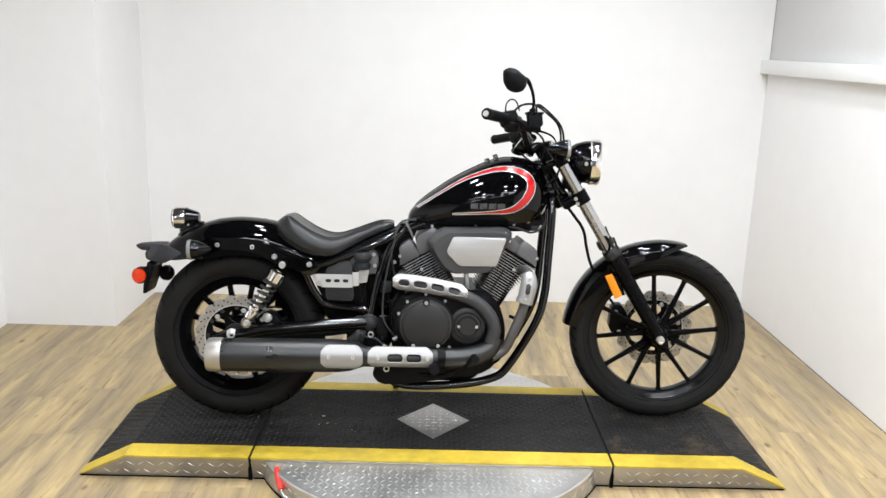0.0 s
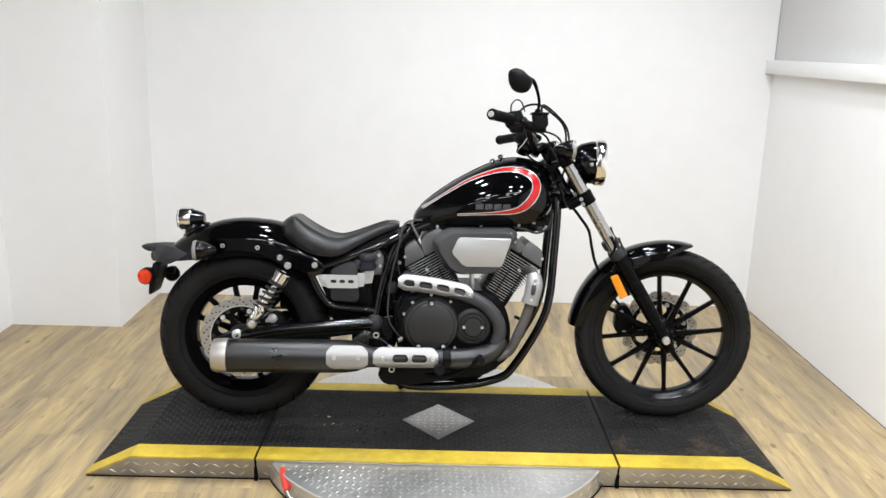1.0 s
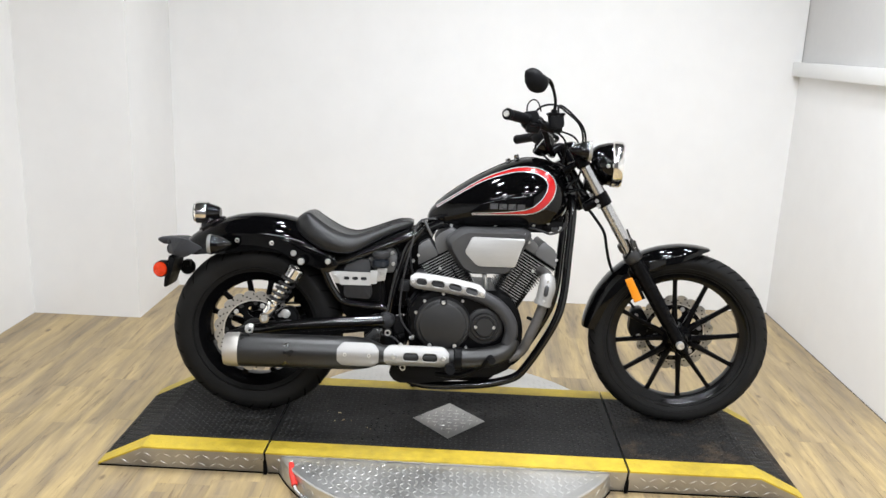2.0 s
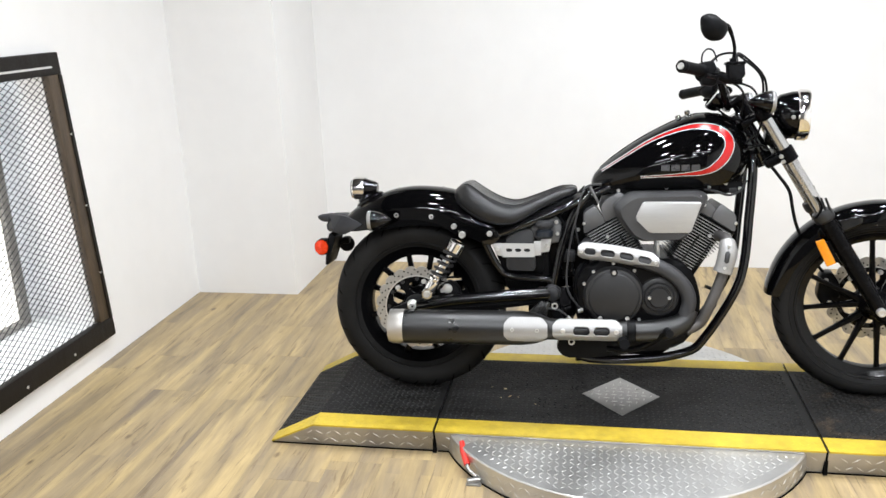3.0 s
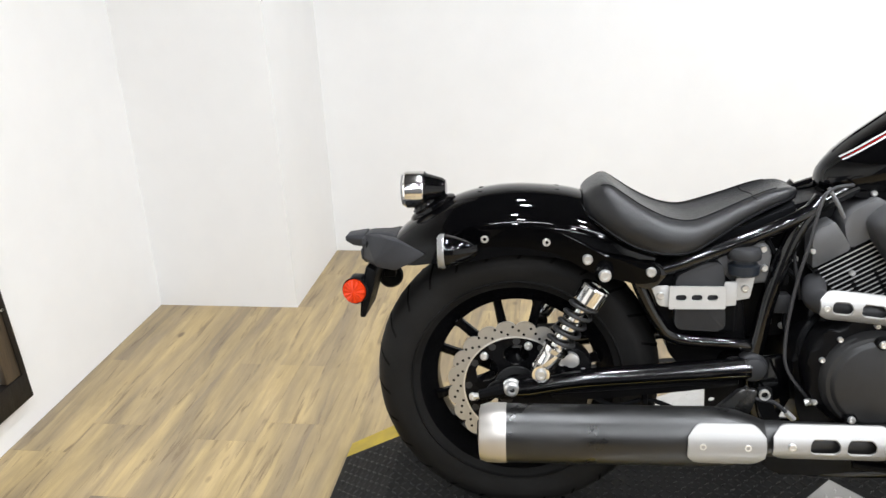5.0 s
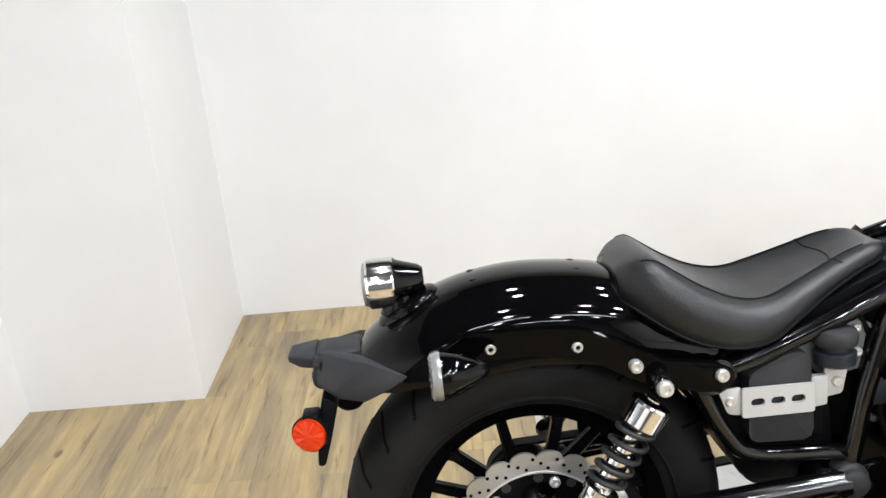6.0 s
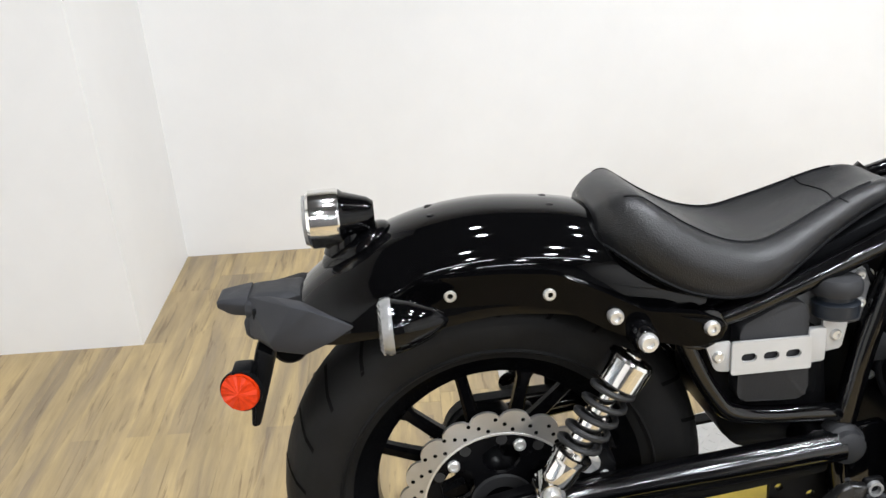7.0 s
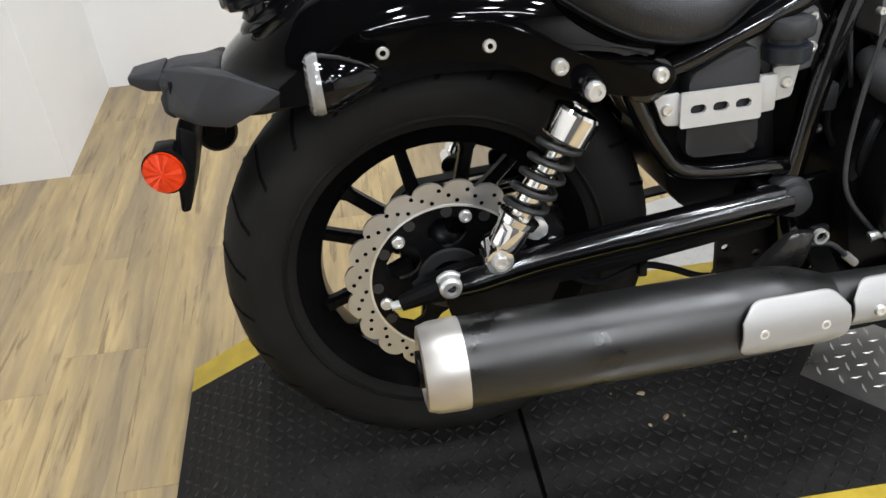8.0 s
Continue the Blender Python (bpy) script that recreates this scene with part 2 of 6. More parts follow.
muffler_black = material("muffler_black", (0.0062, 0.0060, 0.0058), 0.38, 0.1, spec=0.62, vary=0.5, scale=18, rough_vary=0.4, bump=0.05)
brushed = material("brushed_aluminium", (0.31, 0.305, 0.297), 0.46, 0.45, vary=0.08, scale=40, stretch=(1, 8, 8), rough_vary=0.15)
panel_silver = material("panel_silver", (0.40, 0.40, 0.395), 0.38, 0.3, vary=0.06, scale=40, stretch=(1, 8, 8))
silver_paint = material("silver_paint", (0.50, 0.50, 0.495), 0.4, 0.3, vary=0.06, scale=40)
steel_blue = material("steel_blue", (0.014, 0.018, 0.025), 0.35, 0.3, vary=0.2, scale=60)
chrome = material("chrome", (0.78, 0.77, 0.75), 0.09, 1.0, vary=0.04, scale=20)
cap_chrome = material("cap_chrome", (0.22, 0.22, 0.22), 0.12, 1.0, vary=0.1, scale=20)
fork_metal = material("fork_metal", (0.46, 0.46, 0.465), 0.24, 0.95, vary=0.05, scale=30)
cap_steel = material("cap_steel", (0.50, 0.475, 0.44), 0.40, 0.85, vary=0.08, scale=40, rough_vary=0.2)
disc_steel = material("disc_steel", (0.46, 0.455, 0.445), 0.34, 0.85, vary=0.12, scale=45)
bolt_steel = material("bolt_steel", (0.70, 0.70, 0.69), 0.34, 0.8, vary=0.1, scale=80)
seat_vinyl = material("seat_vinyl", (0.0085, 0.0087, 0.0096), 0.34, spec=0.42, vary=0.15, scale=40, bump=0.35, bump_scale=500)
red_paint = material("red_paint", (0.40, 0.007, 0.008), 0.22, coat=0.15, vary=0.08, scale=20)
line_paint = material("line_paint", (0.62, 0.62, 0.63), 0.25, 0.3, coat=0.8, vary=0.05)
badge_paint = material("badge_paint", (0.050, 0.050, 0.053), 0.25, coat=1.0, vary=0.1)
red_lens = material("red_lens", (0.78, 0.048, 0.006), 0.18, 0.35, coat=0.0, vary=0.3, scale=120, bump=0.2, bump_scale=300)
amber_lens = material("amber_lens", (0.74, 0.25, 0.006), 0.2, coat=0.3, vary=0.15, scale=120, bump=0.4, bump_scale=300)
clear_lens = material("clear_lens", (0.26, 0.26, 0.255), 0.15, 0.3, coat=1.0, vary=0.2, scale=150)
brown_dirt = material("leaf_brown", (0.22, 0.15, 0.08), 0.8, vary=0.3)
leaf_dry = material("leaf_dry", (0.42, 0.33, 0.20), 0.8, vary=0.3)
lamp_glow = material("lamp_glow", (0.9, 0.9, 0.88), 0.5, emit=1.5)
mirror_glass = material("mirror_glass", (0.85, 0.86, 0.87), 0.02, 1.0, vary=0.01)


# ---- mesh helpers ----
def part(name, bm, mat, parent=None, label="", flat=False, keep=False, kind="", angle=35):
    """Links a bmesh as one mesh object, under a thing or a part."""
    if not keep:
        bmesh.ops.recalc_face_normals(bm, faces=bm.faces)
    me = bpy.data.meshes.new(name)
    bm.to_mesh(me)
    bm.free()
    for m in mat if isinstance(mat, (list, tuple)) else [mat]:
        me.materials.append(m)
    if not flat:
        me.shade_smooth()
        me.set_sharp_from_angle(angle=radians(angle))
    ob = new(name, me)
    ob.parent = parent
    return tagged(ob, label, kind=kind)


def anchor(name, m, label, category, group=""):
    ob = new(name)
    ob.matrix_world = m
    ob.empty_display_size = 0.1
    return tagged(ob, label, category, group)


def spline(pts, steps=5):
    """Points along a smooth line through pts."""
    p = [Vector(q) for q in pts]
    if len(p) < 3 or steps < 2:
        return p
    out = []
    for i in range(len(p) - 1):
        a, b, c, d = p[max(i - 1, 0)], p[i], p[i + 1], p[min(i + 2, len(p) - 1)]
        for s in range(steps):
            t = s / steps
            out.append(0.5 * ((2 * b) + (c - a) * t + (2 * a - 5 * b + 4 * c - d) * t * t + (3 * b - a - 3 * c + d) * t ** 3))
    return out + [p[-1]]


def ring_faces(bm, rings, closed=True, cap0=False, cap1=False):
    for a, b in zip(rings, rings[1:]):
        k = len(a)
        for i in range(k if closed else k - 1):
            j = (i + 1) % k
            bm.faces.new((a[i], a[j], b[j], b[i]))
    if cap0:
        bm.faces.new(rings[0])
    if cap1:
        bm.faces.new(rings[-1])


def tube(bm, pts, r, n=10, steps=5, caps=True):
    """A round bar of radius r (one number or one for each control point) along a smooth line."""
    line = spline(pts, steps)
    k = len(line)
    if isinstance(r, (int, float)):
        rad = [r] * k
    else:
        rad = list(np.interp(np.linspace(0, len(r) - 1, k), range(len(r)), r))
    up, rings = None, []
    for i, p in enumerate(line):
        d = (line[min(i + 1, k - 1)] - line[max(i - 1, 0)]).normalized()
        if up is None:
            up = d.orthogonal().normalized()
        up = (up - d * up.dot(d)).normalized()
        side = d.cross(up)
        rings.append([bm.verts.new(p + (up * math.cos(a) + side * math.sin(a)) * rad[i]) for a in (2 * math.pi * q / n for q in range(n))])
    ring_faces(bm, rings, True, caps, caps)
    return bm


def axis_frame(axis):
    d = Vector(axis).normalized()
    u = d.orthogonal().normalized()
    if abs(d.y) > 0.99:
        u = Vector((1, 0, 0))
    return d, u, d.cross(u)


def lathe(bm, prof, centre, axis=(0, -1, 0), n=32, close=False):
    """Turns a profile of (radius, way along the axis) round the axis through centre."""
    d, u, v = axis_frame(axis)
    c, rings = Vector(centre), []
    for r, h in prof:
        rings.append([bm.verts.new(c + d * h + (u * math.cos(a) + v * math.sin(a)) * max(r, 1e-4)) for a in (2 * math.pi * q / n for q in range(n))])
    if close:
        rings.append(rings[0])
    ring_faces(bm, rings, True, not close, not close)
    return bm


def plate(bm, outer, holes=(), y0=0.0, y1=0.01, bevel=0.0):
    """A flat piece in the x-z plane with holes, from y0 to y1."""
    edges = []
    for loop in (outer, *holes):
        vs = [bm.verts.new((x, y0, z)) for x, z in loop]
        edges += [bm.edges.new((vs[i], vs[(i + 1) % len(vs)])) for i in range(len(vs))]
    made = bmesh.ops.triangle_fill(bm, use_beauty=True, use_dissolve=True, edges=edges)
    faces = [f for f in made["geom"] if isinstance(f, bmesh.types.BMFace)]
    bmesh.ops.dissolve_limit(bm, angle_limit=0.01, verts=list({v for f in faces for v in f.verts}), edges=[]) if not holes else None
    faces = list(bm.faces) if not holes else faces
    ext = bmesh.ops.extrude_face_region(bm, geom=faces)
    bmesh.ops.translate(bm, vec=(0, y1 - y0, 0), verts=[v for v in ext["geom"] if isinstance(v, bmesh.types.BMVert)])
    if bevel:
        rim = [e for e in bm.edges if len(e.link_faces) == 2 and e.calc_face_angle(0) > 0.9 and abs(e.verts[0].co.y - e.verts[1].co.y) < 1e-5]
        bmesh.ops.bevel(bm, geom=rim, offset=bevel, segments=2, profile=0.5, affect="EDGES")
    return bm


def prism(bm, outline, y0, y1, bevel=0.0, segs=2):
    """A solid with that outline in the x-z plane."""
    a = [bm.verts.new((x, y0, z)) for x, z in outline]
    b = [bm.verts.new((x, y1, z)) for x, z in outline]
    f0, f1 = bm.faces.new(a), bm.faces.new(b[::-1])
    sides = []
    k = len(a)
    for i in range(k):
        sides.append(bm.faces.new((a[i], b[i], b[(i + 1) % k], a[(i + 1) % k])))
    if bevel:
        bmesh.ops.bevel(bm, geom=list({e for f in (f0, f1) for e in f.edges}), offset=bevel, segments=segs, profile=0.5, affect="EDGES")
    return bm


def box(bm, lo, hi, bevel=0.0):
    out = bmesh.ops.create_cube(bm, size=1)
    for v in out["verts"]:
        v.co = Vector([lo[k] + (v.co[k] + 0.5) * (hi[k] - lo[k]) for k in range(3)])
    if bevel:
        bmesh.ops.bevel(bm, geom=list({e for v in out["verts"] for e in v.link_edges}), offset=bevel, segments=2, profile=0.5, affect="EDGES")
    return bm


def stadium(x0, x1, z, h, tilt=0.0, n=6):
    """A slot with round ends from x0 to x1 about the height z, rising by tilt along it."""
    r, out = h / 2, []
    for k in range(n + 1):
        a = -math.pi / 2 + math.pi * k / n
        out.append((x1 - r + r * math.cos(a), z + tilt + r * math.sin(a)))
    for k in range(n + 1):
        a = math.pi / 2 + math.pi * k / n
        out.append((x0 + r + r * math.cos(a), z - tilt + r * math.sin(a)))
    return out


def rounded(pts, r=0.006, n=3):
    """An outline with rounded corners."""
    out, k = [], len(pts)
    for i in range(k):
        a, b, c = (Vector((*pts[(i + j) % k], 0)) for j in (-1, 0, 1))
        u, v = (a - b), (c - b)
        q = min(r, u.length * 0.4, v.length * 0.4)
        s, e = b + u.normalized() * q, b + v.normalized() * q
        for j in range(n + 1):
            t = j / n
            p = s * (1 - t) ** 2 + b * 2 * t * (1 - t) + e * t * t
            out.append((p.x, p.y))
    return out


def bolt(bm, centre, r=0.008, h=0.006, axis=(0, -1, 0)):
    """A domed bolt head with a hex recess."""
    return lathe(bm, [(r * 0.45, h * 0.5), (r * 0.45, h), (r * 0.8, h), (r, h * 0.6), (r, -0.004)], centre, axis, 12)


# ---- the room ----
XL, XR, YB, YF = -2.215, 1.83, 1.82, -5.6
JUT_X, JUT_Y = -1.652, 1.215


def wall(name, lo, hi, mat, label):
    return tagged(part(name, box(bmesh.new(), lo, hi), mat, flat=True), label, "wall", kind="structure")


wall("wall_north", (JUT_X, YB, 0), (XR, YB + 0.12, CEILING), wall_paint, "smooth white painted back wall with faint scuffs")
wall("wall_jut", (XL, JUT_Y, 0), (JUT_X, YB + 0.12, CEILING), wall_paint, "white painted boxed-out wall corner beside the back wall")
wall("wall_east", (XR, YF, 0), (XR + 0.12, YB + 0.12, 1.40), wall_paint, "smooth white painted side wall below a white ledge")
# flat backdrop added in place of the darker open space over the ledge
wall("upper_room_backdrop", (XR + 0.004, YF, 1.40), (XR + 0.12, YB + 0.12, CEILING), dim_room_grey, "flat grey backdrop above the ledge for the darker room beyond")
wall("wall_south", (XL - 2.5, YF - 0.12, 0), (XR + 0.12, YF, CEILING), far_paint, "plain grey wall behind the camera")
tagged(part("ceiling", box(bmesh.new(), (XL - 2.5, YF - 0.12, CEILING), (XR + 0.12, YB + 0.12, CEILING + 0.1)), ceiling_paint, flat=True), "plain dark-painted ceiling", "ceiling", kind="structure")
tagged(part("trim_ledge", box(bmesh.new(), (XR - 0.045, YF, 1.365), (XR, YB, 1.44), 0.004), ledge_paint), "white painted wooden ledge along the side wall", "ledge", kind="structure")

# side wall with a low opening closed by wire mesh
OY0, OY1, OZ0, OZ1 = -1.75, 0.273, 0.19, 1.262
SLANT = 0.075
bm = bmesh.new()
box(bm, (XL - 0.12, OY1, OZ0), (XL, JUT_Y, OZ1))
box(bm, (XL - 0.12, YF, OZ0), (XL, OY0, OZ1))
for v in bm.verts:
    if OY0 - 0.01 < v.co.y < OY1 + 0.01:
        v.co.y -= (v.co.z - OZ0) * SLANT
box(bm, (XL - 0.12, YF, 0), (XL, JUT_Y, OZ0))
box(bm, (XL - 0.12, YF, OZ1), (XL, JUT_Y, CEILING))
tagged(part("wall_west", bm, wall_paint, flat=True), "white painted side wall with a mesh-covered opening", "wall", kind="structure")
wall("wall_beyond", (XL - 0.62, YF, 0), (XL - 0.5, YB, CEILING), cool_lit_paint, "white wall beyond the wire mesh, tinted with bluish light")
wall("sill_beyond", (XL - 0.5, OY0, 0.0), (XL - 0.12, OY1 + 0.1, OZ0 - 0.01), wall_paint, "white boxed sill beyond the wire mesh")
wall("wall_beyond_north", (XL - 0.5, OY1 + 0.1, 0), (XL - 0.12, OY1 + 0.22, CEILING), wall_paint, "plain white end wall beyond the wire mesh")
# unseen bluish fill lights added to brighten the space beyond the mesh
for ly in (-1.3, -0.2):
    lamp = bpy.data.lights.new("side_room_fill", "AREA")
    lamp.shape, lamp.size, lamp.size_y, lamp.energy, lamp.color = "RECTANGLE", 0.2, 0.6, 17, (0.84, 0.93, 1.0)
    new("side_room_fill", lamp).matrix_world = pose(XL - 0.31, ly, CEILING - 0.05)


def mesh_screen():
    """A dark timber frame with expanded metal mesh, fixed over the opening."""
    x1, x0 = XL + 0.035, XL
    y0, y1, z0, z1, w = OY0 - 0.075, OY1 + 0.075, OZ0 - 0.075, OZ1 + 0.075, 0.085
    root = anchor("mesh_screen", Matrix.Translation((XL, (y0 + y1) / 2, z0)), "dark-stained timber frame holding black wire mesh on the white wall", "screen")
    back = Matrix.Translation((-XL, -(y0 + y1) / 2, -z0))

    def own(bm):
        for v in bm.verts:
            v.co.y -= (v.co.z - z0) * SLANT
        bmesh.ops.transform(bm, matrix=back, verts=bm.verts)
        return bm

    part("frame_rail", own(box(bmesh.new(), (x0, y0, z0), (x1, y1, z0 + w), 0.004)), stained_wood, root)
    part("frame_rail", own(box(bmesh.new(), (x0, y0, z1 - w), (x1, y1, z1), 0.004)), stained_wood, root)
    part("frame_stile", own(box(bmesh.new(), (x0, y1 - w, z0 + w), (x1 - 0.002, y1, z1 - w), 0.004)), frame_wood, root)
    part("frame_stile", own(box(bmesh.new(), (x0, y0, z0 + w), (x1 - 0.002, y0 + w, z1 - w), 0.004)), stained_wood, root)
    part("frame_bead", own(box(bmesh.new(), (x1 - 0.003, y1 - w * 0.30, z0 + w), (x1 + 0.003, y1 - 0.003, z1 - w), 0.003)), stained_wood, root)
    # bright bar added where white shows through a gap between the rails
    part("rail_gap_strip", own(box(bmesh.new(), (x1 - 0.001, y0 + 0.02, z1 - 0.058), (x1 + 0.002, y1 - 0.055, z1 - 0.050))), bolt_steel, root, "bright strip standing for the white gap in the rail")
    for by, bz in [(y1 - 0.02, z0 + 0.3 * k) for k in range(1, 4)] + [(y1 - 0.3 * k, z0 + 0.03) for k in range(1, 6)]:
        part("screw", own(bolt(bmesh.new(), (x1, by, bz), 0.006, 0.003, (1, 0, 0))), bolt_steel, root)
    # expanded mesh: strands zigzag along y, rows share their knots
    bm = bmesh.new()
    py, pz, r = 0.044, 0.0124, 0.0014
    xm = XL + 0.012
    rows = int((z1 - z0 - 2 * w + 0.04) / pz)
    cols = int((y1 - y0 - 2 * w + 0.04) / (py / 2))
    verts, faces = [], []
    for j in range(rows):
        zc = z0 + w - 0.02 + j * pz
        line = []
        for i in range(cols + 1):
            dz = pz / 2 if (i + j) % 2 else -pz / 2
            line.append((y0 + w - 0.02 + i * py / 2, zc + dz * 0.92))
        for i, (y, z) in enumerate(line):
            k = len(verts)
            verts += [(xm, y, z - r), (xm + 0.003, y, z), (xm, y, z + r)]
            if i:
                faces += [(k - 3, k, k + 1, k - 2), (k - 2, k + 1, k + 2, k - 1)]
    me = bpy.data.meshes.new("wire_mesh")
    me.from_pydata([Vector((x, y - (z - z0) * SLANT, z)) + back.translation for x, y, z in verts], [], faces)
    me.materials.append(dark_steel)
    ob = new("wire_mesh", me)
    ob.parent = root
    tagged(ob, "black expanded metal mesh", kind="stuff")
    return root


mesh_screen()


def inner_window():
    """The dark-framed window of the space beyond the mesh."""
    root = anchor("inner_window", Matrix.Translation((XL - 0.350, 0.265, OZ0 - 0.01)), "window with a glowing white pane and grey frame beyond the mesh", "window")
    part("window_frame", box(bmesh.new(), (-0.025, -0.02, 0), (0.025, 0.025, 1.1), 0.004), post_grey, root)
    part("window_frame", box(bmesh.new(), (-0.025, -1.3, 0.0), (0.03, -0.02, 0.03), 0.004), post_grey, root)
    # the pane itself glows, standing in for daylight behind it
    part("glowing_pane", box(bmesh.new(), (-0.012, -1.3, 0.03), (0.0, -0.02, 1.1)), lamp_glow, root)
    return root


inner_window()


def ceiling_light(x, y):
    root = anchor("ceiling_light", pose(x, y, CEILING), "white round ceiling light, switched on", "ceiling light", "ceiling lights")
    part("housing", lathe(bmesh.new(), [(0.0, 0.0), (0.105, 0.0), (0.105, -0.05), (0.095, -0.06), (0.084, -0.06), (0.080, -0.05), (0.0, -0.05)], (0, 0, 0), (0, 0, 1), 32), ledge_paint, root)
    part("diffuser", lathe(bmesh.new(), [(0.0, -0.052), (0.079, -0.052), (0.079, -0.058), (0.0, -0.060)], (0, 0, 0), (0, 0, 1), 32), lamp_glow, root)
    return root


def tube_light(x, y):
    root = anchor("tube_light", pose(x, y, CEILING), "white linear tube light on the ceiling, switched on", "ceiling light", "tube lights")
    part("tray", box(bmesh.new(), (-0.62, -0.06, -0.04), (0.62, 0.06, 0.0), 0.006), ledge_paint, root)
    part("tube", tube(bmesh.new(), [(-0.58, 0, -0.060), (0.58, 0, -0.060)], 0.014, 14, 1), lamp_glow, root)
    return root


tube_one = tube_light(*TUBES[0])
for lx, ly in TUBES[1:]:
    copy_thing(tube_one, pose(lx, ly, CEILING))
light_one = ceiling_light(*LAMPS[0])
for lx, ly in LAMPS[1:]:
    copy_thing(light_one, pose(lx, ly, CEILING))

# ---- turntable and ramp ----
TOP, TIP = 0.089, 0.006


def tread_mesh(name, spots, z_of, mat, parent, size=(0.026, 0.0075, 0.0022), label=""):
    """Raised tread bars at the given (x, y, angle), joined into one mesh."""
    verts, faces = [], []
    lx, ly, h = size
    shape = [(-lx / 2, 0, 0), (0, -ly / 2, 0), (lx / 2, 0, 0), (0, ly / 2, 0), (-lx * 0.26, 0, h), (0, -ly * 0.18, h), (lx * 0.26, 0, h), (0, ly * 0.18, h)]
    quads = [(0, 1, 5, 4), (1, 2, 6, 5), (2, 3, 7, 6), (3, 0, 4, 7), (4, 5, 6, 7)]
    for x, y, a in spots:
        k, c, s = len(verts), math.cos(a), math.sin(a)
        for px, py, pz in shape:
            vx, vy = x + px * c - py * s, y + px * s + py * c
            verts.append((vx, vy, z_of(vx, vy) + pz - 0.0002))
        faces += [tuple(k + q for q in f) for f in quads]
    me = bpy.data.meshes.new(name)
    me.from_pydata(verts, [], faces)
    me.materials.append(mat)
    ob = new(name, me)
    ob.parent = parent
    return tagged(ob, label, kind="stuff")


def tread_grid(x0, x1, y0, y1, pitch, keep):
    out = []
    for i in range(int((x1 - x0) / pitch) + 1):
        for j in range(int((y1 - y0) / pitch) + 1):
            x, y = x0 + i * pitch, y0 + j * pitch
            if keep(x, y):
                out.append((x, y, radians(45 if (i + j) % 2 else -45)))
    return out


DISC_C, DISC_R, DISC_Z = (-0.008, -0.012), 0.640, 0.078
disc = anchor("turntable", pose(0, 0, 0), "round aluminium tread-plate turntable lying on the floor", "turntable")
bm = lathe(bmesh.new(), [(0.0, 0.0), (DISC_R - 0.006, 0.0), (DISC_R, 0.004), (DISC_R, DISC_Z - 0.004), (DISC_R - 0.004, DISC_Z), (0.0, DISC_Z)], (*DISC_C, 0), (0, 0, 1), 96)
part("disc", bm, tread_plate, disc)
# black ring that draws the thin shadow line under the rim
bm = lathe(bmesh.new(), [(DISC_R - 0.02, 0.0), (DISC_R + 0.0025, 0.0), (DISC_R + 0.0025, 0.005), (DISC_R - 0.02, 0.005)], (*DISC_C, 0), (0, 0, 1), 96, close=True)
part("base_shade_ring", bm, gap_black, disc, "black ring painted as the shadow line under the rim")


def on_disc(x, y):
    return math.hypot(x - DISC_C[0], y - DISC_C[1]) < DISC_R - 0.025 and (y < -0.325 or y > 0.325)


tread_mesh("disc_tread", tread_grid(-0.66, 0.7, -0.68, 0.68, 0.0225, on_disc), lambda x, y: DISC_Z, tread_plate, disc, (0.0215, 0.0055, 0.0013))
verts, faces = [], []
for k in range(150):
    a = 2 * math.pi * k / 150
    for row in range(2):
        aa, zc = a + row * math.pi / 150, 0.022 + row * 0.028
        tilt = 0.7 if (k + row) % 2 else -0.7
        t, up = Vector((-math.sin(aa), math.cos(aa), 0)), Vector((0, 0, 1))
        o = Vector((*DISC_C, zc)) + Vector((math.cos(aa), math.sin(aa), 0)) * (DISC_R - 0.0003)
        d = t * math.cos(tilt) + up * math.sin(tilt)
        e = -t * math.sin(tilt) + up * math.cos(tilt)
        nrm = Vector((math.cos(aa), math.sin(aa), 0))
        q = len(verts)
        verts += [o - d * 0.013, o - e * 0.0026, o + d * 0.013, o + e * 0.0026, o + nrm * 0.002]
        faces += [(q, q + 1, q + 4), (q + 1, q + 2, q + 4), (q + 2, q + 3, q + 4), (q + 3, q, q + 4)]
me = bpy.data.meshes.new("rim_tread")
me.from_pydata(verts, [], faces)
me.materials.append(tread_plate)
ob = new("rim_tread", me)
ob.parent = disc
tagged(ob, kind="stuff")

Y0T, Y1T, Y0B, Y1B = -0.322, 0.335, -0.297, 0.325


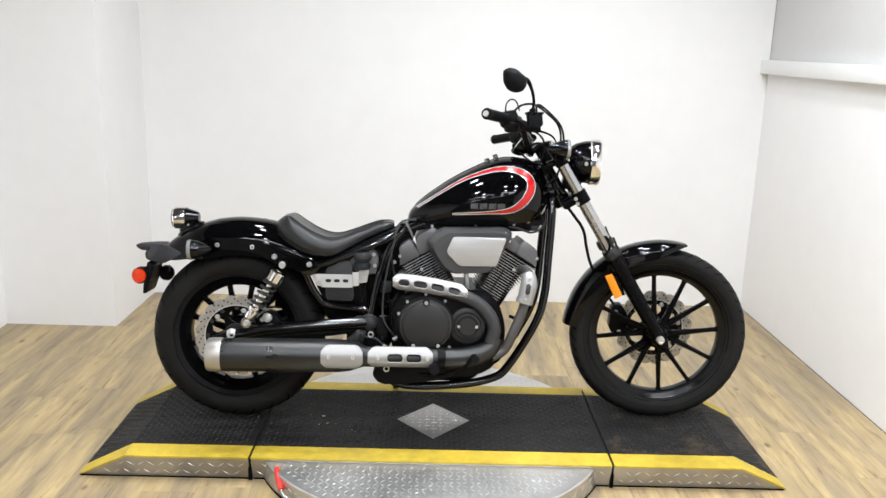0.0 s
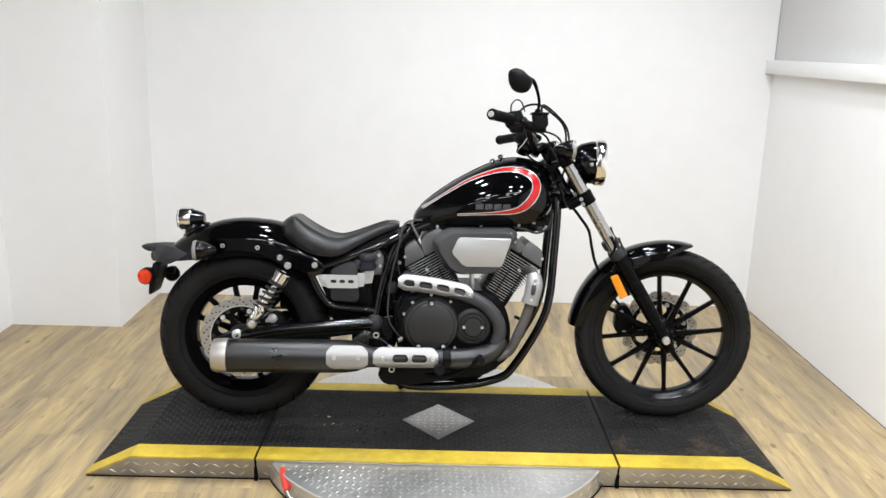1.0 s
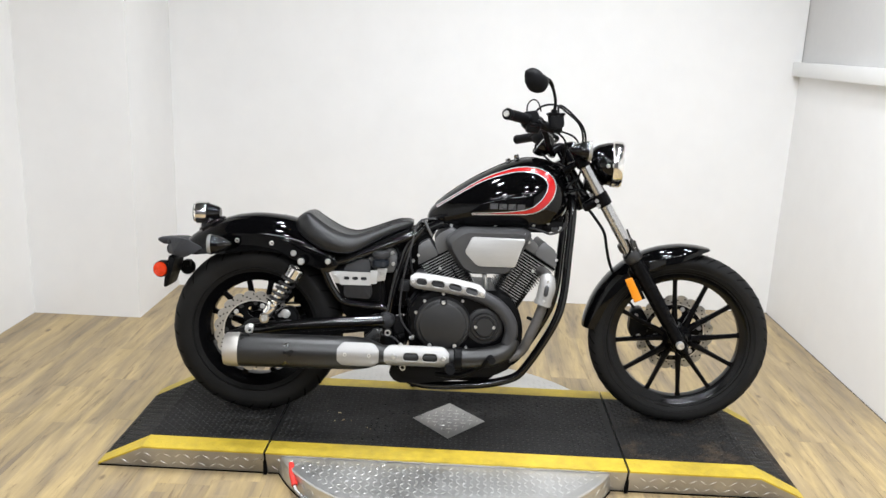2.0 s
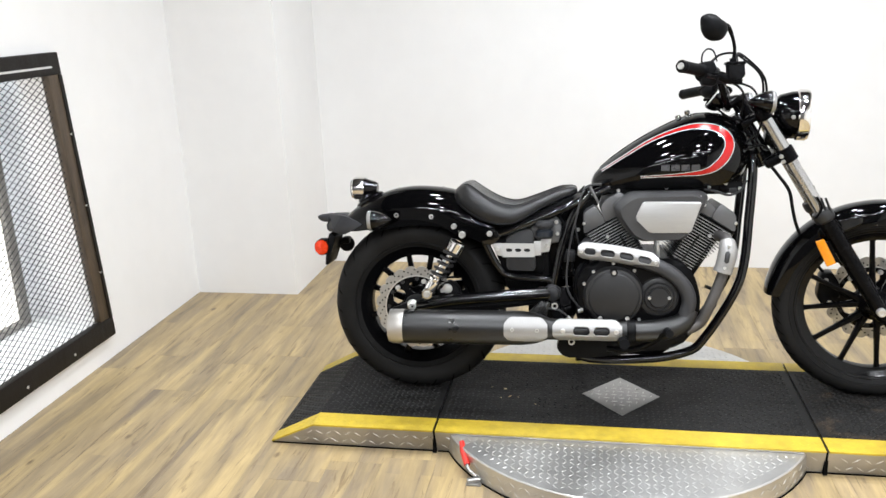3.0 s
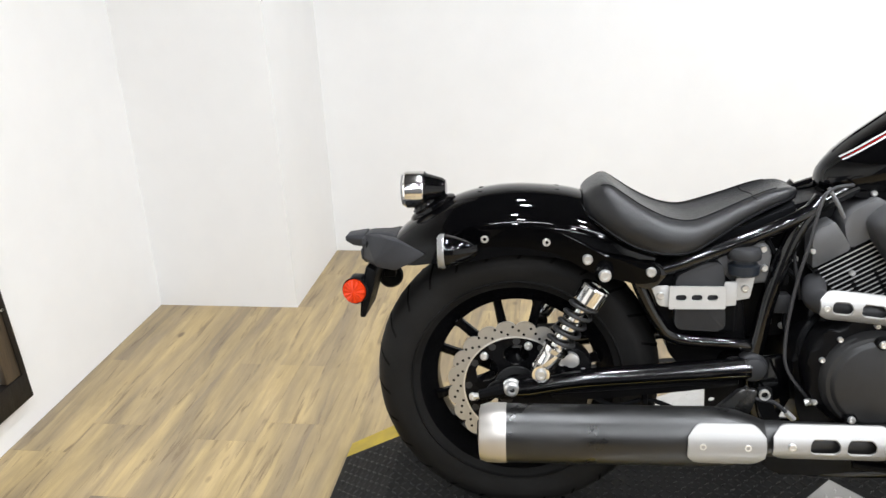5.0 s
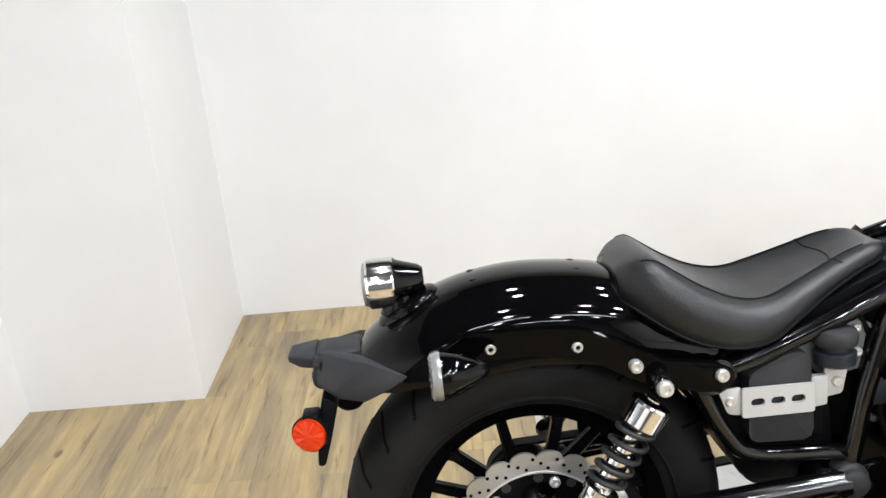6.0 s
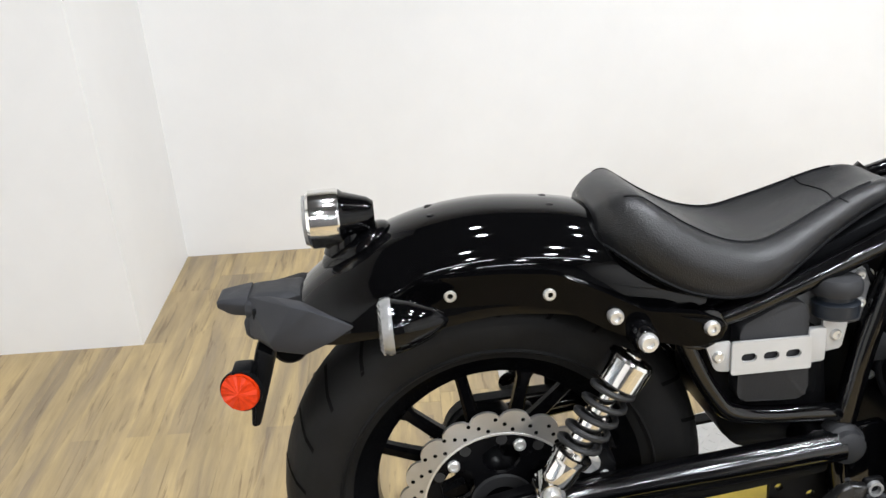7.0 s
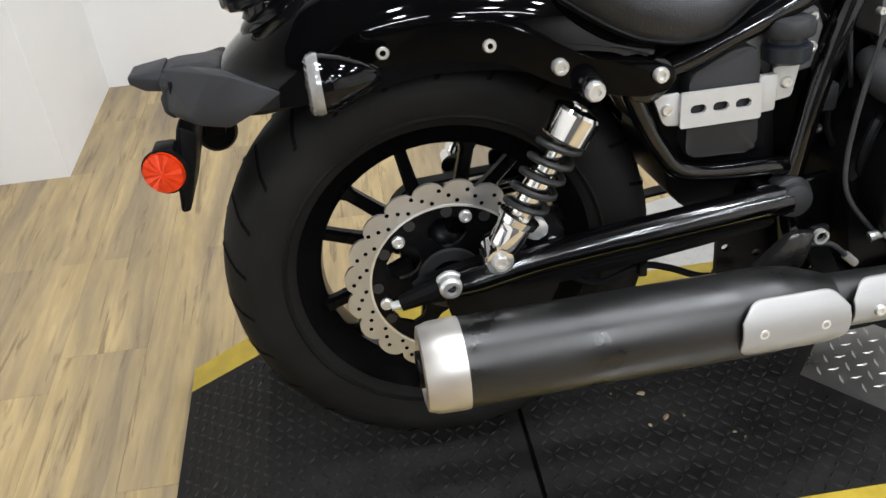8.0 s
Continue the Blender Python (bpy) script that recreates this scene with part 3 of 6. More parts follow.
def ramp_section(name, x0, x1, flat0, flat1, label, sheet=rubber_tread, bar=rubber_bar):
    """A deck from x0 to x1 at full height between flat0 and flat1, sloping to the floor beyond."""

    def height(x):
        if x < flat0:
            return TIP + (TOP - TIP) * (x - x0) / (flat0 - x0)
        if x > flat1:
            return TIP + (TOP - TIP) * (x1 - x) / (x1 - flat1)
        return TOP

    root = anchor(name, pose(0, 0, 0), label, "ramp", "ramp sections")
    xs = sorted({x0, flat0, flat1, x1})
    bm = bmesh.new()
    rings = []
    for x in xs:
        h = height(x)
        s = h / TOP
        yt0, yt1 = Y0B + (Y0T - Y0B) * s, Y1B + (Y1T - Y1B) * s
        rings.append([bm.verts.new(p) for p in ((x, Y0B, 0), (x, yt0, h), (x, yt1, h), (x, Y1B, 0))])
    ring_faces(bm, rings, True, True, True)
    part("body", bm, side_plate, root, "scuffed aluminium tread-plate sides", flat=True)
    # black strip in place of the shadow where the side meets the floor
    part("base_shade_strip", box(bmesh.new(), (x0 + 0.004, Y0B - 0.003, 0.0), (x1 - 0.002, Y0B + 0.02, 0.005)), gap_black, root, "black strip painted as the shadow gap along the lower edge", flat=True)

    def strip(pname, ya0, ya1, mat, lift, plabel):
        bm = bmesh.new()
        rr = []
        for x in xs:
            h = height(x)
            s = h / TOP
            lo = ya0 if ya0 > Y0T + 0.001 else Y0B + (Y0T - Y0B) * s - 0.0015
            hi = ya1 if ya1 < Y1T - 0.001 else Y1B + (Y1T - Y1B) * s
            rr.append([bm.verts.new(p) for p in ((x, lo, h - 0.003), (x, lo, h + lift), (x, hi, h + lift), (x, hi, h - 0.003))])
        ring_faces(bm, rr, True, True, True)
        return part(pname, bm, mat, root, plabel, flat=True)

    yb0, yb1 = -0.236, 0.262
    strip("deck_sheet", yb0, yb1, sheet, 0.003, "worn black tread sheet")
    strip("edge_stripe", Y0T, yb0, yellow_paint, 0.0032, "chipped yellow edge stripe")
    strip("edge_stripe", yb1, Y1T, yellow_paint, 0.0032, "chipped yellow edge stripe")
    grid = tread_grid(x0 + 0.02, x1 - 0.02, yb0 + 0.010, yb1 - 0.010, 0.0185, lambda x, y: abs(x) + abs(y) > 0.165 or flat0 > 0 or flat1 < 0)
    tread_mesh("deck_tread", grid, lambda x, y: height(x) + 0.003, bar, root, (0.0205, 0.0062, 0.0028))
    edge = tread_grid(x0 + 0.02, x1 - 0.02, Y0T + 0.014, yb0 - 0.012, 0.0225, lambda x, y: True)
    tread_mesh("stripe_tread", edge, lambda x, y: height(x) + 0.0032, yellow_paint, root, (0.022, 0.006, 0.0009))
    # slender tread bars on the near side face
    verts, faces = [], []
    k = 0
    x = x0 + 0.03
    while x < x1 - 0.02:
        for row in range(2):
            z = 0.024 + 0.034 * row
            o = Vector((x + 0.017 * row, Y0B + (Y0T - Y0B) * z / TOP, z))
            if z + 0.016 < height(o.x) and x0 + 0.01 < o.x < x1 - 0.02 and not (abs(o.x - DISC_C[0]) < 0.565 and flat0 < -0.5 and flat1 > 0.5):
                tilt = 0.62 if k % 2 else -0.62
                slope = (Y0T - Y0B) / TOP
                d = Vector((math.cos(tilt), math.sin(tilt) * slope, math.sin(tilt)))
                e = Vector((-math.sin(tilt), math.cos(tilt) * slope, math.cos(tilt)))
                q = len(verts)
                verts += [o - d * 0.0155, o - e * 0.0024, o + d * 0.0155, o + e * 0.0024, o + Vector((0, -0.0022, 0))]
                faces += [(q, q + 1, q + 4), (q + 1, q + 2, q + 4), (q + 2, q + 3, q + 4), (q + 3, q, q + 4)]
        x += 0.034
        k += 1
    if verts:
        me = bpy.data.meshes.new("side_tread")
        me.from_pydata(verts, [], faces)
        me.materials.append(tread_plate)
        sob = new("side_tread", me)
        sob.parent = root
        tagged(sob, kind="stuff")
    return root


ramp_section("ramp_section", -1.215, -0.632, -1.048, -0.63, "black treaded end ramp with yellow edges behind the rear wheel")
middle = ramp_section("ramp_section", -0.622, 0.612, -0.622, 0.612, "black treaded middle deck with yellow edges on the turntable")
ramp_section("ramp_section", 0.622, 1.228, 0.62, 1.06, "black treaded end ramp dusty under the front wheel", dusty_rubber, dusty_bar)
# black strips added inside the open joints to give their dark shade
for jx in (-0.627, 0.617):
    part("joint_shade", box(bmesh.new(), (jx - 0.006, -0.312, 0.002), (jx + 0.006, 0.322, TOP - 0.006)), gap_black, middle, "black strip darkening the joint between the deck sections", flat=True)
bm = bmesh.new()
h = TOP + 0.0045
vs = [bm.verts.new(p) for p in ((-0.138, 0, h), (-0.002, -0.154, h), (0.134, 0, h), (-0.002, 0.145, h))]
f = bm.faces.new(vs)
ext = bmesh.ops.extrude_face_region(bm, geom=[f])
bmesh.ops.translate(bm, vec=(0, 0, -0.004), verts=[v for v in ext["geom"] if isinstance(v, bmesh.types.BMVert)])
insert = part("diamond_insert", bm, insert_plate, middle, "bare aluminium diamond-shaped insert", flat=True)
tread_mesh("insert_tread", [(x, y, radians(0 if (round(x / 0.026) + round(y / 0.026)) % 2 else 80)) for x in [0.026 * k for k in range(-5, 6)] for y in [0.026 * k for k in range(-5, 6)] if abs(x) + abs(y) < 0.12], lambda x, y: h, tread_plate, insert, (0.024, 0.0065, 0.002))


def floor_clamp():
    """The locking clamp with its red handle at the turntable's rim."""
    root = anchor("toggle_clamp", pose(-0.478, -0.475, 0), "steel toggle clamp with a red handle on the floor", "clamp")
    part("base_plate", box(bmesh.new(), (-0.016, -0.022, 0), (0.032, 0.014, 0.006), 0.002), clamp_steel, root)
    bm = tube(bmesh.new(), [(-0.012, -0.014, 0.014), (0.028, 0.002, 0.014)], 0.009, 10, 1)
    part("pivot", bm, clamp_steel, root)
    part("clamp_arm", tube(bmesh.new(), [(0.015, 0.0, 0.022), (-0.012, 0.015, 0.038), (-0.022, 0.045, 0.05)], 0.006, 8), clamp_steel, root)
    part("handle", tube(bmesh.new(), [(-0.018, 0.03, 0.045), (-0.033, 0.07, 0.062), (-0.047, 0.112, 0.078)], [0.010, 0.012, 0.009], 10), red_grip, root, "red rubber handle")
    for bx, by in ((-0.008, -0.014), (0.024, -0.014)):
        part("clamp_bolt", bolt(bmesh.new(), (bx, by, 0.006), 0.005, 0.004, (0, 0, 1)), clamp_steel, root)
    return root


floor_clamp()


# dry scraps lying on the deck
def leaf_scrap(x, y, size, turn, seed):
    rnd = random.Random(seed)
    bm = bmesh.new()
    mid = bm.verts.new((0, 0, size * 0.25))
    rim = [bm.verts.new((math.cos(a) * size * rnd.uniform(0.45, 1.0), math.sin(a) * size * rnd.uniform(0.25, 0.6), size * rnd.uniform(0.0, 0.2))) for a in (2 * math.pi * k / 9 for k in range(9))]
    low = bm.verts.new((0, 0, 0.0))
    for k in range(9):
        bm.faces.new((mid, rim[k], rim[(k + 1) % 9]))
        bm.faces.new((low, rim[(k + 1) % 9], rim[k]))
    ob = part("leaf_scrap", bm, leaf_dry if seed % 2 else brown_dirt, None, "", flat=True)
    ob.matrix_world = pose(x, y, TOP + 0.0045, 0, 0, turn)
    return tagged(ob, "small dry leaf scrap lying on the black deck", "leaf scrap", "scraps on the deck")


for k, (x, y, size) in enumerate(((-0.416, 0.010, 0.011), (-0.395, -0.049, 0.010), (-0.425, -0.060, 0.006), (-0.365, -0.051, 0.005), (-0.300, -0.100, 0.005), (-0.287, -0.113, 0.005), (-0.466, 0.020, 0.004), (-0.686, 0.0, 0.003))):
    leaf_scrap(x, y, size, 47 * k, k + 1)


# ---- motorcycle: x forward, y to its left, z up from the ground under the rear axle ----
BIKE = Matrix.Translation((-0.724, 0.03, TOP - 0.003)) @ pose(0, 0, 0, 0, 0, 2.3) @ pose(0, 0, 0, -7.0, 0, 0)
bike = anchor("motorcycle", BIKE, "black cruiser motorcycle with red tank stripe on the turntable deck", "motorcycle")
FRONT_AXLE, REAR_AXLE = Vector((1.575, 0, 0.335)), Vector((-0.007, 0, 0.323))
HEAD = Vector((1.115, 0, 0.96))
STEER_AXIS = Vector((-0.52, 0, 0.855)).normalized()
STEER = Matrix.Translation(HEAD) @ Matrix.Rotation(radians(-8.0), 4, STEER_AXIS) @ Matrix.Translation(-HEAD)


def front(name, bm, mat, label="", parent=None, **kw):
    ob = part(name, bm, mat, parent or bike, label, **kw)
    if parent is None:
        ob.matrix_local = STEER
    return ob


def bolts(parent, spots, r=0.008, h=0.006, axis=(0, -1, 0), mat=None, name="bolt"):
    for p in spots:
        part(name, bolt(bmesh.new(), p, r, h, axis), mat or bolt_steel, parent)


# wheels
def tyre_mesh(c, R, width, rim_r):
    bm = bmesh.new()
    prof = []
    hw = width / 2
    for k in range(19):
        a = -1.0 + 2.0 * k / 18
        ang = a * math.radians(118)
        y = hw * math.sin(ang) / max(math.sin(math.radians(90)), 1) if abs(ang) < math.pi / 2 else hw * math.copysign(1 - 0.35 * (abs(ang) - math.pi / 2) ** 2 * 2.2, a)
        r = R - (R - rim_r) * (1 - math.cos(min(abs(ang), math.pi / 2))) * 0.52 - (max(0, abs(ang) - math.pi / 2) / math.radians(28)) * (R - rim_r) * 0.46
        prof.append((r, y))
    prof += [(rim_r - 0.012, hw * 0.62), (rim_r - 0.012, -hw * 0.62)]
    n = 72
    lathe(bm, prof, c, (0, 1, 0), n, close=True)
    return bm


def groove_mesh(c, R, width, rim_r, a0, s):
    """One shallow slanted tread cut, dark inside, lying on the rubber."""
    bm = bmesh.new()
    prev = None
    for q in range(6):
        f = q / 5
        y = s * width * (0.10 + 0.375 * f)
        ang = math.asin(min(1, abs(y) / (width / 2)))
        r = R - (R - rim_r) * 0.52 * (1 - math.cos(ang)) + 0.0012
        a = a0 + 0.10 * f * f
        p = Vector((math.cos(a) * r, y, math.sin(a) * r)) + c
        t = Vector((-math.sin(a), 0, math.cos(a))) * 0.0032
        cur = (bm.verts.new(p - t), bm.verts.new(p + t))
        if prev:
            bm.faces.new((prev[0], prev[1], cur[1], cur[0]))
        prev = cur
    return bm


def spoke_mesh(c, a, r0, r1, skew, w0, w1, y0, y1):
    bm = bmesh.new()
    rings = []
    p0 = Vector((math.cos(a + skew), 0, math.sin(a + skew))) * r0
    p1 = Vector((math.cos(a), 0, math.sin(a))) * r1
    t = Vector((-(p1 - p0).z, 0, (p1 - p0).x)).normalized()
    for f in (0, 0.25, 0.5, 0.75, 0.92, 1.0):
        w = w0 + (w1 - w0) * min(1.0, f * 1.6) ** 0.8
        if f == 1.0:
            w *= 1.5
        y, th = y0 + (y1 - y0) * f, 0.015 - 0.004 * f
        o = Vector(c) + p0.lerp(p1, f)
        rings.append([bm.verts.new(o + t * p + Vector((0, y + q, 0))) for p, q in ((-w, -th * 0.5), (-w * 0.55, -th), (w * 0.55, -th), (w, -th * 0.5), (w, th * 0.5), (w * 0.55, th), (-w * 0.55, th), (-w, th * 0.5))])
    ring_faces(bm, rings, True, True, True)
    return bm


def disc_mesh(c, y, r_out, r_in, waves, th=0.005):
    """A wavy brake disc with two rows of drilled holes."""
    bm = bmesh.new()
    n = waves * 8
    outer = []
    for k in range(n):
        a = 2 * math.pi * k / n
        s = abs(math.sin(a * waves / 2))
        outer.append((a, r_out - 0.011 * (1 - s ** 0.6)))
    rings = []
    for rad, yy in ((None, y), (None, y - th), (r_in, y - th), (r_in, y)):
        rings.append([bm.verts.new((c[0] + math.cos(a) * (rad or r), yy, c[2] + math.sin(a) * (rad or r))) for a, r in outer])
    rings.append(rings[0])
    ring_faces(bm, rings, True)
    return bm


def hole_mesh(c, y, radii, count, r=0.0036):
    bm = bmesh.new()
    for k in range(count):
        for j, rad in enumerate(radii):
            a = 2 * math.pi * (k + 0.33 * j) / count
            lathe(bm, [(r, 0.0005), (r * 0.7, -0.001)], (c[0] + math.cos(a) * rad, y, c[2] + math.sin(a) * rad), (0, -1, 0), 8)
    return bm


def wheel(name, c, R, width, rim_r, rim_w, spoke_phase, hub_r, disc_y, label, frontal):
    add = front if frontal else lambda nm, bm, mt, lb="", parent=None, **kw: part(nm, bm, mt, parent or bike, lb, **kw)
    hw = rim_w / 2
    bm = lathe(bmesh.new(), [(rim_r + 0.006, -hw), (rim_r + 0.007, -hw + 0.008), (rim_r - 0.012, -hw + 0.016), (rim_r - 0.028, -hw * 0.35), (rim_r - 0.030, 0), (rim_r - 0.028, hw * 0.35), (rim_r - 0.012, hw - 0.016), (rim_r + 0.007, hw - 0.008), (rim_r + 0.006, hw), (rim_r - 0.004, hw - 0.001), (rim_r - 0.020, hw - 0.018), (rim_r - 0.040, hw * 0.4), (rim_r - 0.043, 0), (rim_r - 0.040, -hw * 0.4), (rim_r - 0.020, -hw + 0.018), (rim_r - 0.004, -hw + 0.001)], c, (0, 1, 0), 72, close=True)
    w = add(name, bm, rim_black, label)
    add("tyre", tyre_mesh(c, R, width, rim_r), tyre_rubber, "worn black rubber tyre", w)
    for sd in (-1, 1):
        yy = sd * width * 0.488
        rr = R - (R - rim_r) * 0.56
        add("sidewall_ridge", lathe(bmesh.new(), [(rr - 0.002, -0.002), (rr, 0.0012), (rr + 0.002, -0.002)], (c[0], yy, c[2]), (0, sd, 0), 64, close=True), tyre_rubber, "", w)
        add("bead_ridge", lathe(bmesh.new(), [(rim_r + 0.008, -0.003), (rim_r + 0.012, 0.003), (rim_r + 0.017, -0.003)], (c[0], sd * width * 0.455, c[2]), (0, sd, 0), 64, close=True), tyre_rubber, "", w)
        add("rim_lip", lathe(bmesh.new(), [(rim_r + 0.0045, -0.002), (rim_r + 0.006, 0.0015), (rim_r + 0.0025, 0.003), (rim_r - 0.001, 0.0), (rim_r - 0.001, -0.003)], (c[0], sd * (hw - 0.001), c[2]), (0, sd, 0), 72, close=True), arm_black, "polished black rim lip", w)
    count = 26 if not frontal else 46
    for k in range(count):
        for sd in (-1, 1):
            add("tread_groove", groove_mesh(c, R, width, rim_r, 2 * math.pi * (k + (0.5 if sd > 0 else 0.0)) / count, sd), gap_black, "", w, keep=True, flat=True)
    for k in range(12):
        skew = radians(9 if k % 2 else -9)
        lean = 0.0 if frontal else (0.026 if k % 2 else -0.026)
        add("spoke", spoke_mesh(c, radians(spoke_phase + 30 * k), hub_r * 0.75, rim_r - 0.034, skew, *((0.013, 0.0078) if frontal else (0.0145, 0.0095)), lean * 0.7, lean), black_satin, "", w)
    add("hub", lathe(bmesh.new(), [(0.012, -0.065), (0.028, -0.065), (0.034, -0.045), (hub_r * 0.7, -0.032), (hub_r, -0.016), (hub_r, 0.016), (hub_r * 0.7, 0.032), (0.034, 0.045), (0.028, 0.065), (0.012, 0.065)], c, (0, 1, 0), 36), black_satin, "", w)
    d = add("brake_disc", disc_mesh(c, disc_y, 0.150, 0.114, 20), disc_steel, "drilled wavy steel brake disc", w)
    add("disc_edge", lathe(bmesh.new(), [(0.1125, 0.0062), (0.1155, 0.0062), (0.1155, 0.004), (0.1125, 0.004)], (c[0], disc_y, c[2]), (0, -1, 0), 64, close=True), bolt_steel, "", w)
    part("drilled_pattern", hole_mesh(c, disc_y - 0.005, (0.121, 0.129, 0.137), 22, 0.0031), gap_black, w, kind="stuff")
    bm = bmesh.new()
    outer = [(c[0] + math.cos(2 * math.pi * k / 48) * 0.112, c[2] + math.sin(2 * math.pi * k / 48) * 0.112) for k in range(48)]
    holes = []
    for k in range(6):
        a = 2 * math.pi * (k + 0.5) / 6
        holes.append([(c[0] + math.cos(a + 0.38 * math.cos(q)) * (0.073 + 0.024 * math.sin(q)), c[2] + math.sin(a + 0.38 * math.cos(q)) * (0.073 + 0.024 * math.sin(q))) for q in (2 * math.pi * j / 10 for j in range(10))])
    plate(bm, outer, holes, disc_y - 0.004, disc_y + 0.004)
    add("disc_carrier", bm, black_satin, "", w, flat=True)
    for k in range(12):
        a = 2 * math.pi * (k + 0.5) / 12 + 0.25
        add("carrier_dimple", lathe(bmesh.new(), [(0.0, 0.0), (0.008, 0.0), (0.0085, -0.002)], (c[0] + math.cos(a) * 0.104, disc_y - 0.0046, c[2] + math.sin(a) * 0.104), (0, -1, 0), 12), engine_grey, "", w)
    add("hub_ring", lathe(bmesh.new(), [(0.030, 0.004), (0.046, 0.004), (0.048, 0.0), (0.030, 0.0)], (c[0], disc_y - 0.004, c[2]), (0, -1, 0), 32, close=True), engine_grey, "", w)
    for k in range(6):
        a = 2 * math.pi * k / 6 + 0.25
        add("disc_bolt", bolt(bmesh.new(), (c[0] + math.cos(a) * 0.098, disc_y - 0.005, c[2] + math.sin(a) * 0.098), 0.009, 0.006), bolt_steel, "", w)
    return w


wheel("rear_wheel", REAR_AXLE, 0.3165, 0.150, 0.219, 0.112, 15, 0.062, -0.083, "black cast wheel with drilled brake disc", False)
wheel("front_wheel", FRONT_AXLE, 0.332, 0.104, 0.268, 0.080, 6, 0.055, 0.072, "black cast twelve-spoke front wheel", True)

# frame
FR = [("frame_downtube", [(1.135, 0.05, 0.86), (1.14, 0.075, 0.80), (1.131, 0.085, 0.637), (1.12, 0.09, 0.488), (1.088, 0.095, 0.381), (0.997, 0.1, 0.229), (0.935, 0.105, 0.178), (0.787, 0.11, 0.152), (0.576, 0.11, 0.158), (0.50, 0.105, 0.26), (0.479, 0.10, 0.37)], 0.0155),
      ("seat_rail", [(0.20, 0.102, 0.60), (0.274, 0.108, 0.59), (0.365, 0.112, 0.620), (0.527, 0.105, 0.685), (0.638, 0.07, 0.735), (0.74, 0.04, 0.77)], 0.0155),
      ("lower_loop", [(0.232, 0.112, 0.60), (0.25, 0.112, 0.55), (0.285, 0.112, 0.483), (0.326, 0.112, 0.445), (0.448, 0.11, 0.433), (0.485, 0.10, 0.423)], 0.0135),
      ("side_tube", [(0.478, 0.105, 0.38), (0.492, 0.105, 0.46), (0.508, 0.103, 0.54), (0.547, 0.098, 0.66), (0.60, 0.085, 0.73)], 0.017)]
for nm, pts, r in FR:
    for s in (-1, 1):
        part(nm, tube(bmesh.new(), [(x, y * s, z) for x, y, z in pts], r, 12), black_frame, bike)
part("backbone", tube(bmesh.new(), [(0.62, 0, 0.73), (0.85, 0, 0.80), (1.08, 0, 0.92)], 0.026, 12), black_frame, bike)
part("tank_bracket", prism(bmesh.new(), rounded([(0.63, 0.742), (0.70, 0.756), (1.10, 0.775), (1.12, 0.745), (1.06, 0.724), (0.72, 0.718)], 0.012), -0.075, 0.075, 0.005), engine_black, bike)
bolts(bike, [(0.70, -0.076, 0.738), (0.86, -0.076, 0.745), (1.0, -0.076, 0.748)], 0.006, 0.006)
part("steering_head", lathe(bmesh.new(), [(0.03, -0.10), (0.034, -0.09), (0.034, 0.09), (0.03, 0.10)], (1.145, 0, 0.905), (-0.52, 0, 0.855), 20), black_frame, bike)
part("head_gusset", prism(bmesh.new(), [(1.0, 0.80), (1.13, 0.80), (1.17, 0.86), (1.10, 0.96), (1.03, 0.90)], -0.035, 0.035, 0.006), black_frame, bike)
part("gusset_plate", prism(bmesh.new(), rounded([(0.235, 0.61), (0.28, 0.615), (0.30, 0.585), (0.27, 0.555), (0.235, 0.56)], 0.012), -0.128, -0.112, 0.002), black_frame, bike)
for s in (-1, 1):
    part("engine_bracket", prism(bmesh.new(), rounded([(0.475, 0.40), (0.545, 0.41), (0.57, 0.34), (0.53, 0.25), (0.49, 0.26)], 0.01), s * 0.098, s * 0.112, 0.002), black_frame, bike)

# swingarm
for s in (-1, 1):
    part("swingarm", tube(bmesh.new(), [(-0.03, 0.128 * s, 0.332), (0.02, 0.128 * s, 0.338), (0.125, 0.128 * s, 0.358), (0.30, 0.128 * s, 0.374), (0.47, 0.125 * s, 0.386)], [0.013, 0.020, 0.0215, 0.022, 0.023], 18), arm_black, bike)
    part("axle_plate", prism(bmesh.new(), rounded([(-0.075, 0.322), (-0.06, 0.342), (0.03, 0.362), (0.075, 0.372), (0.08, 0.335), (0.03, 0.315), (-0.04, 0.305)], 0.012), s * 0.112 - 0.009, s * 0.112 + 0.009, 0.003), engine_black, bike)
    part("axle_nut", lathe(bmesh.new(), [(0.006, 0.014), (0.008, 0.020), (0.012, 0.020), (0.016, 0.016), (0.0175, 0.007), (0.020, 0.005), (0.020, 0)], (-0.016, s * 0.128, 0.340), (0, s, 0), 18), bolt_steel, bike)
    part("pivot_cap", lathe(bmesh.new(), [(0.0, 0.014), (0.018, 0.014), (0.024, 0.010), (0.025, 0.0), (0.03, -0.004), (0.03, -0.03)], (0.477, s * 0.13, 0.387), (0, s, 0), 20), grey_plastic, bike)
    part("axle_adjuster", tube(bmesh.new(), [(-0.098, s * 0.128, 0.3175), (-0.055, s * 0.128, 0.323)], [0.006, 0.009], 8, 1), bolt_steel, bike)
    part("axle_arm", tube(bmesh.new(), [(-0.085, s * 0.128, 0.320), (-0.03, s * 0.128, 0.334)], [0.011, 0.016], 10, 1), engine_black, bike)
part("swingarm_rib", prism(bmesh.new(), rounded([(0.06, 0.330), (0.20, 0.352), (0.36, 0.366), (0.45, 0.370), (0.45, 0.352), (0.34, 0.338), (0.20, 0.322), (0.08, 0.312)], 0.008), -0.136, -0.120, 0.003), engine_black, bike)
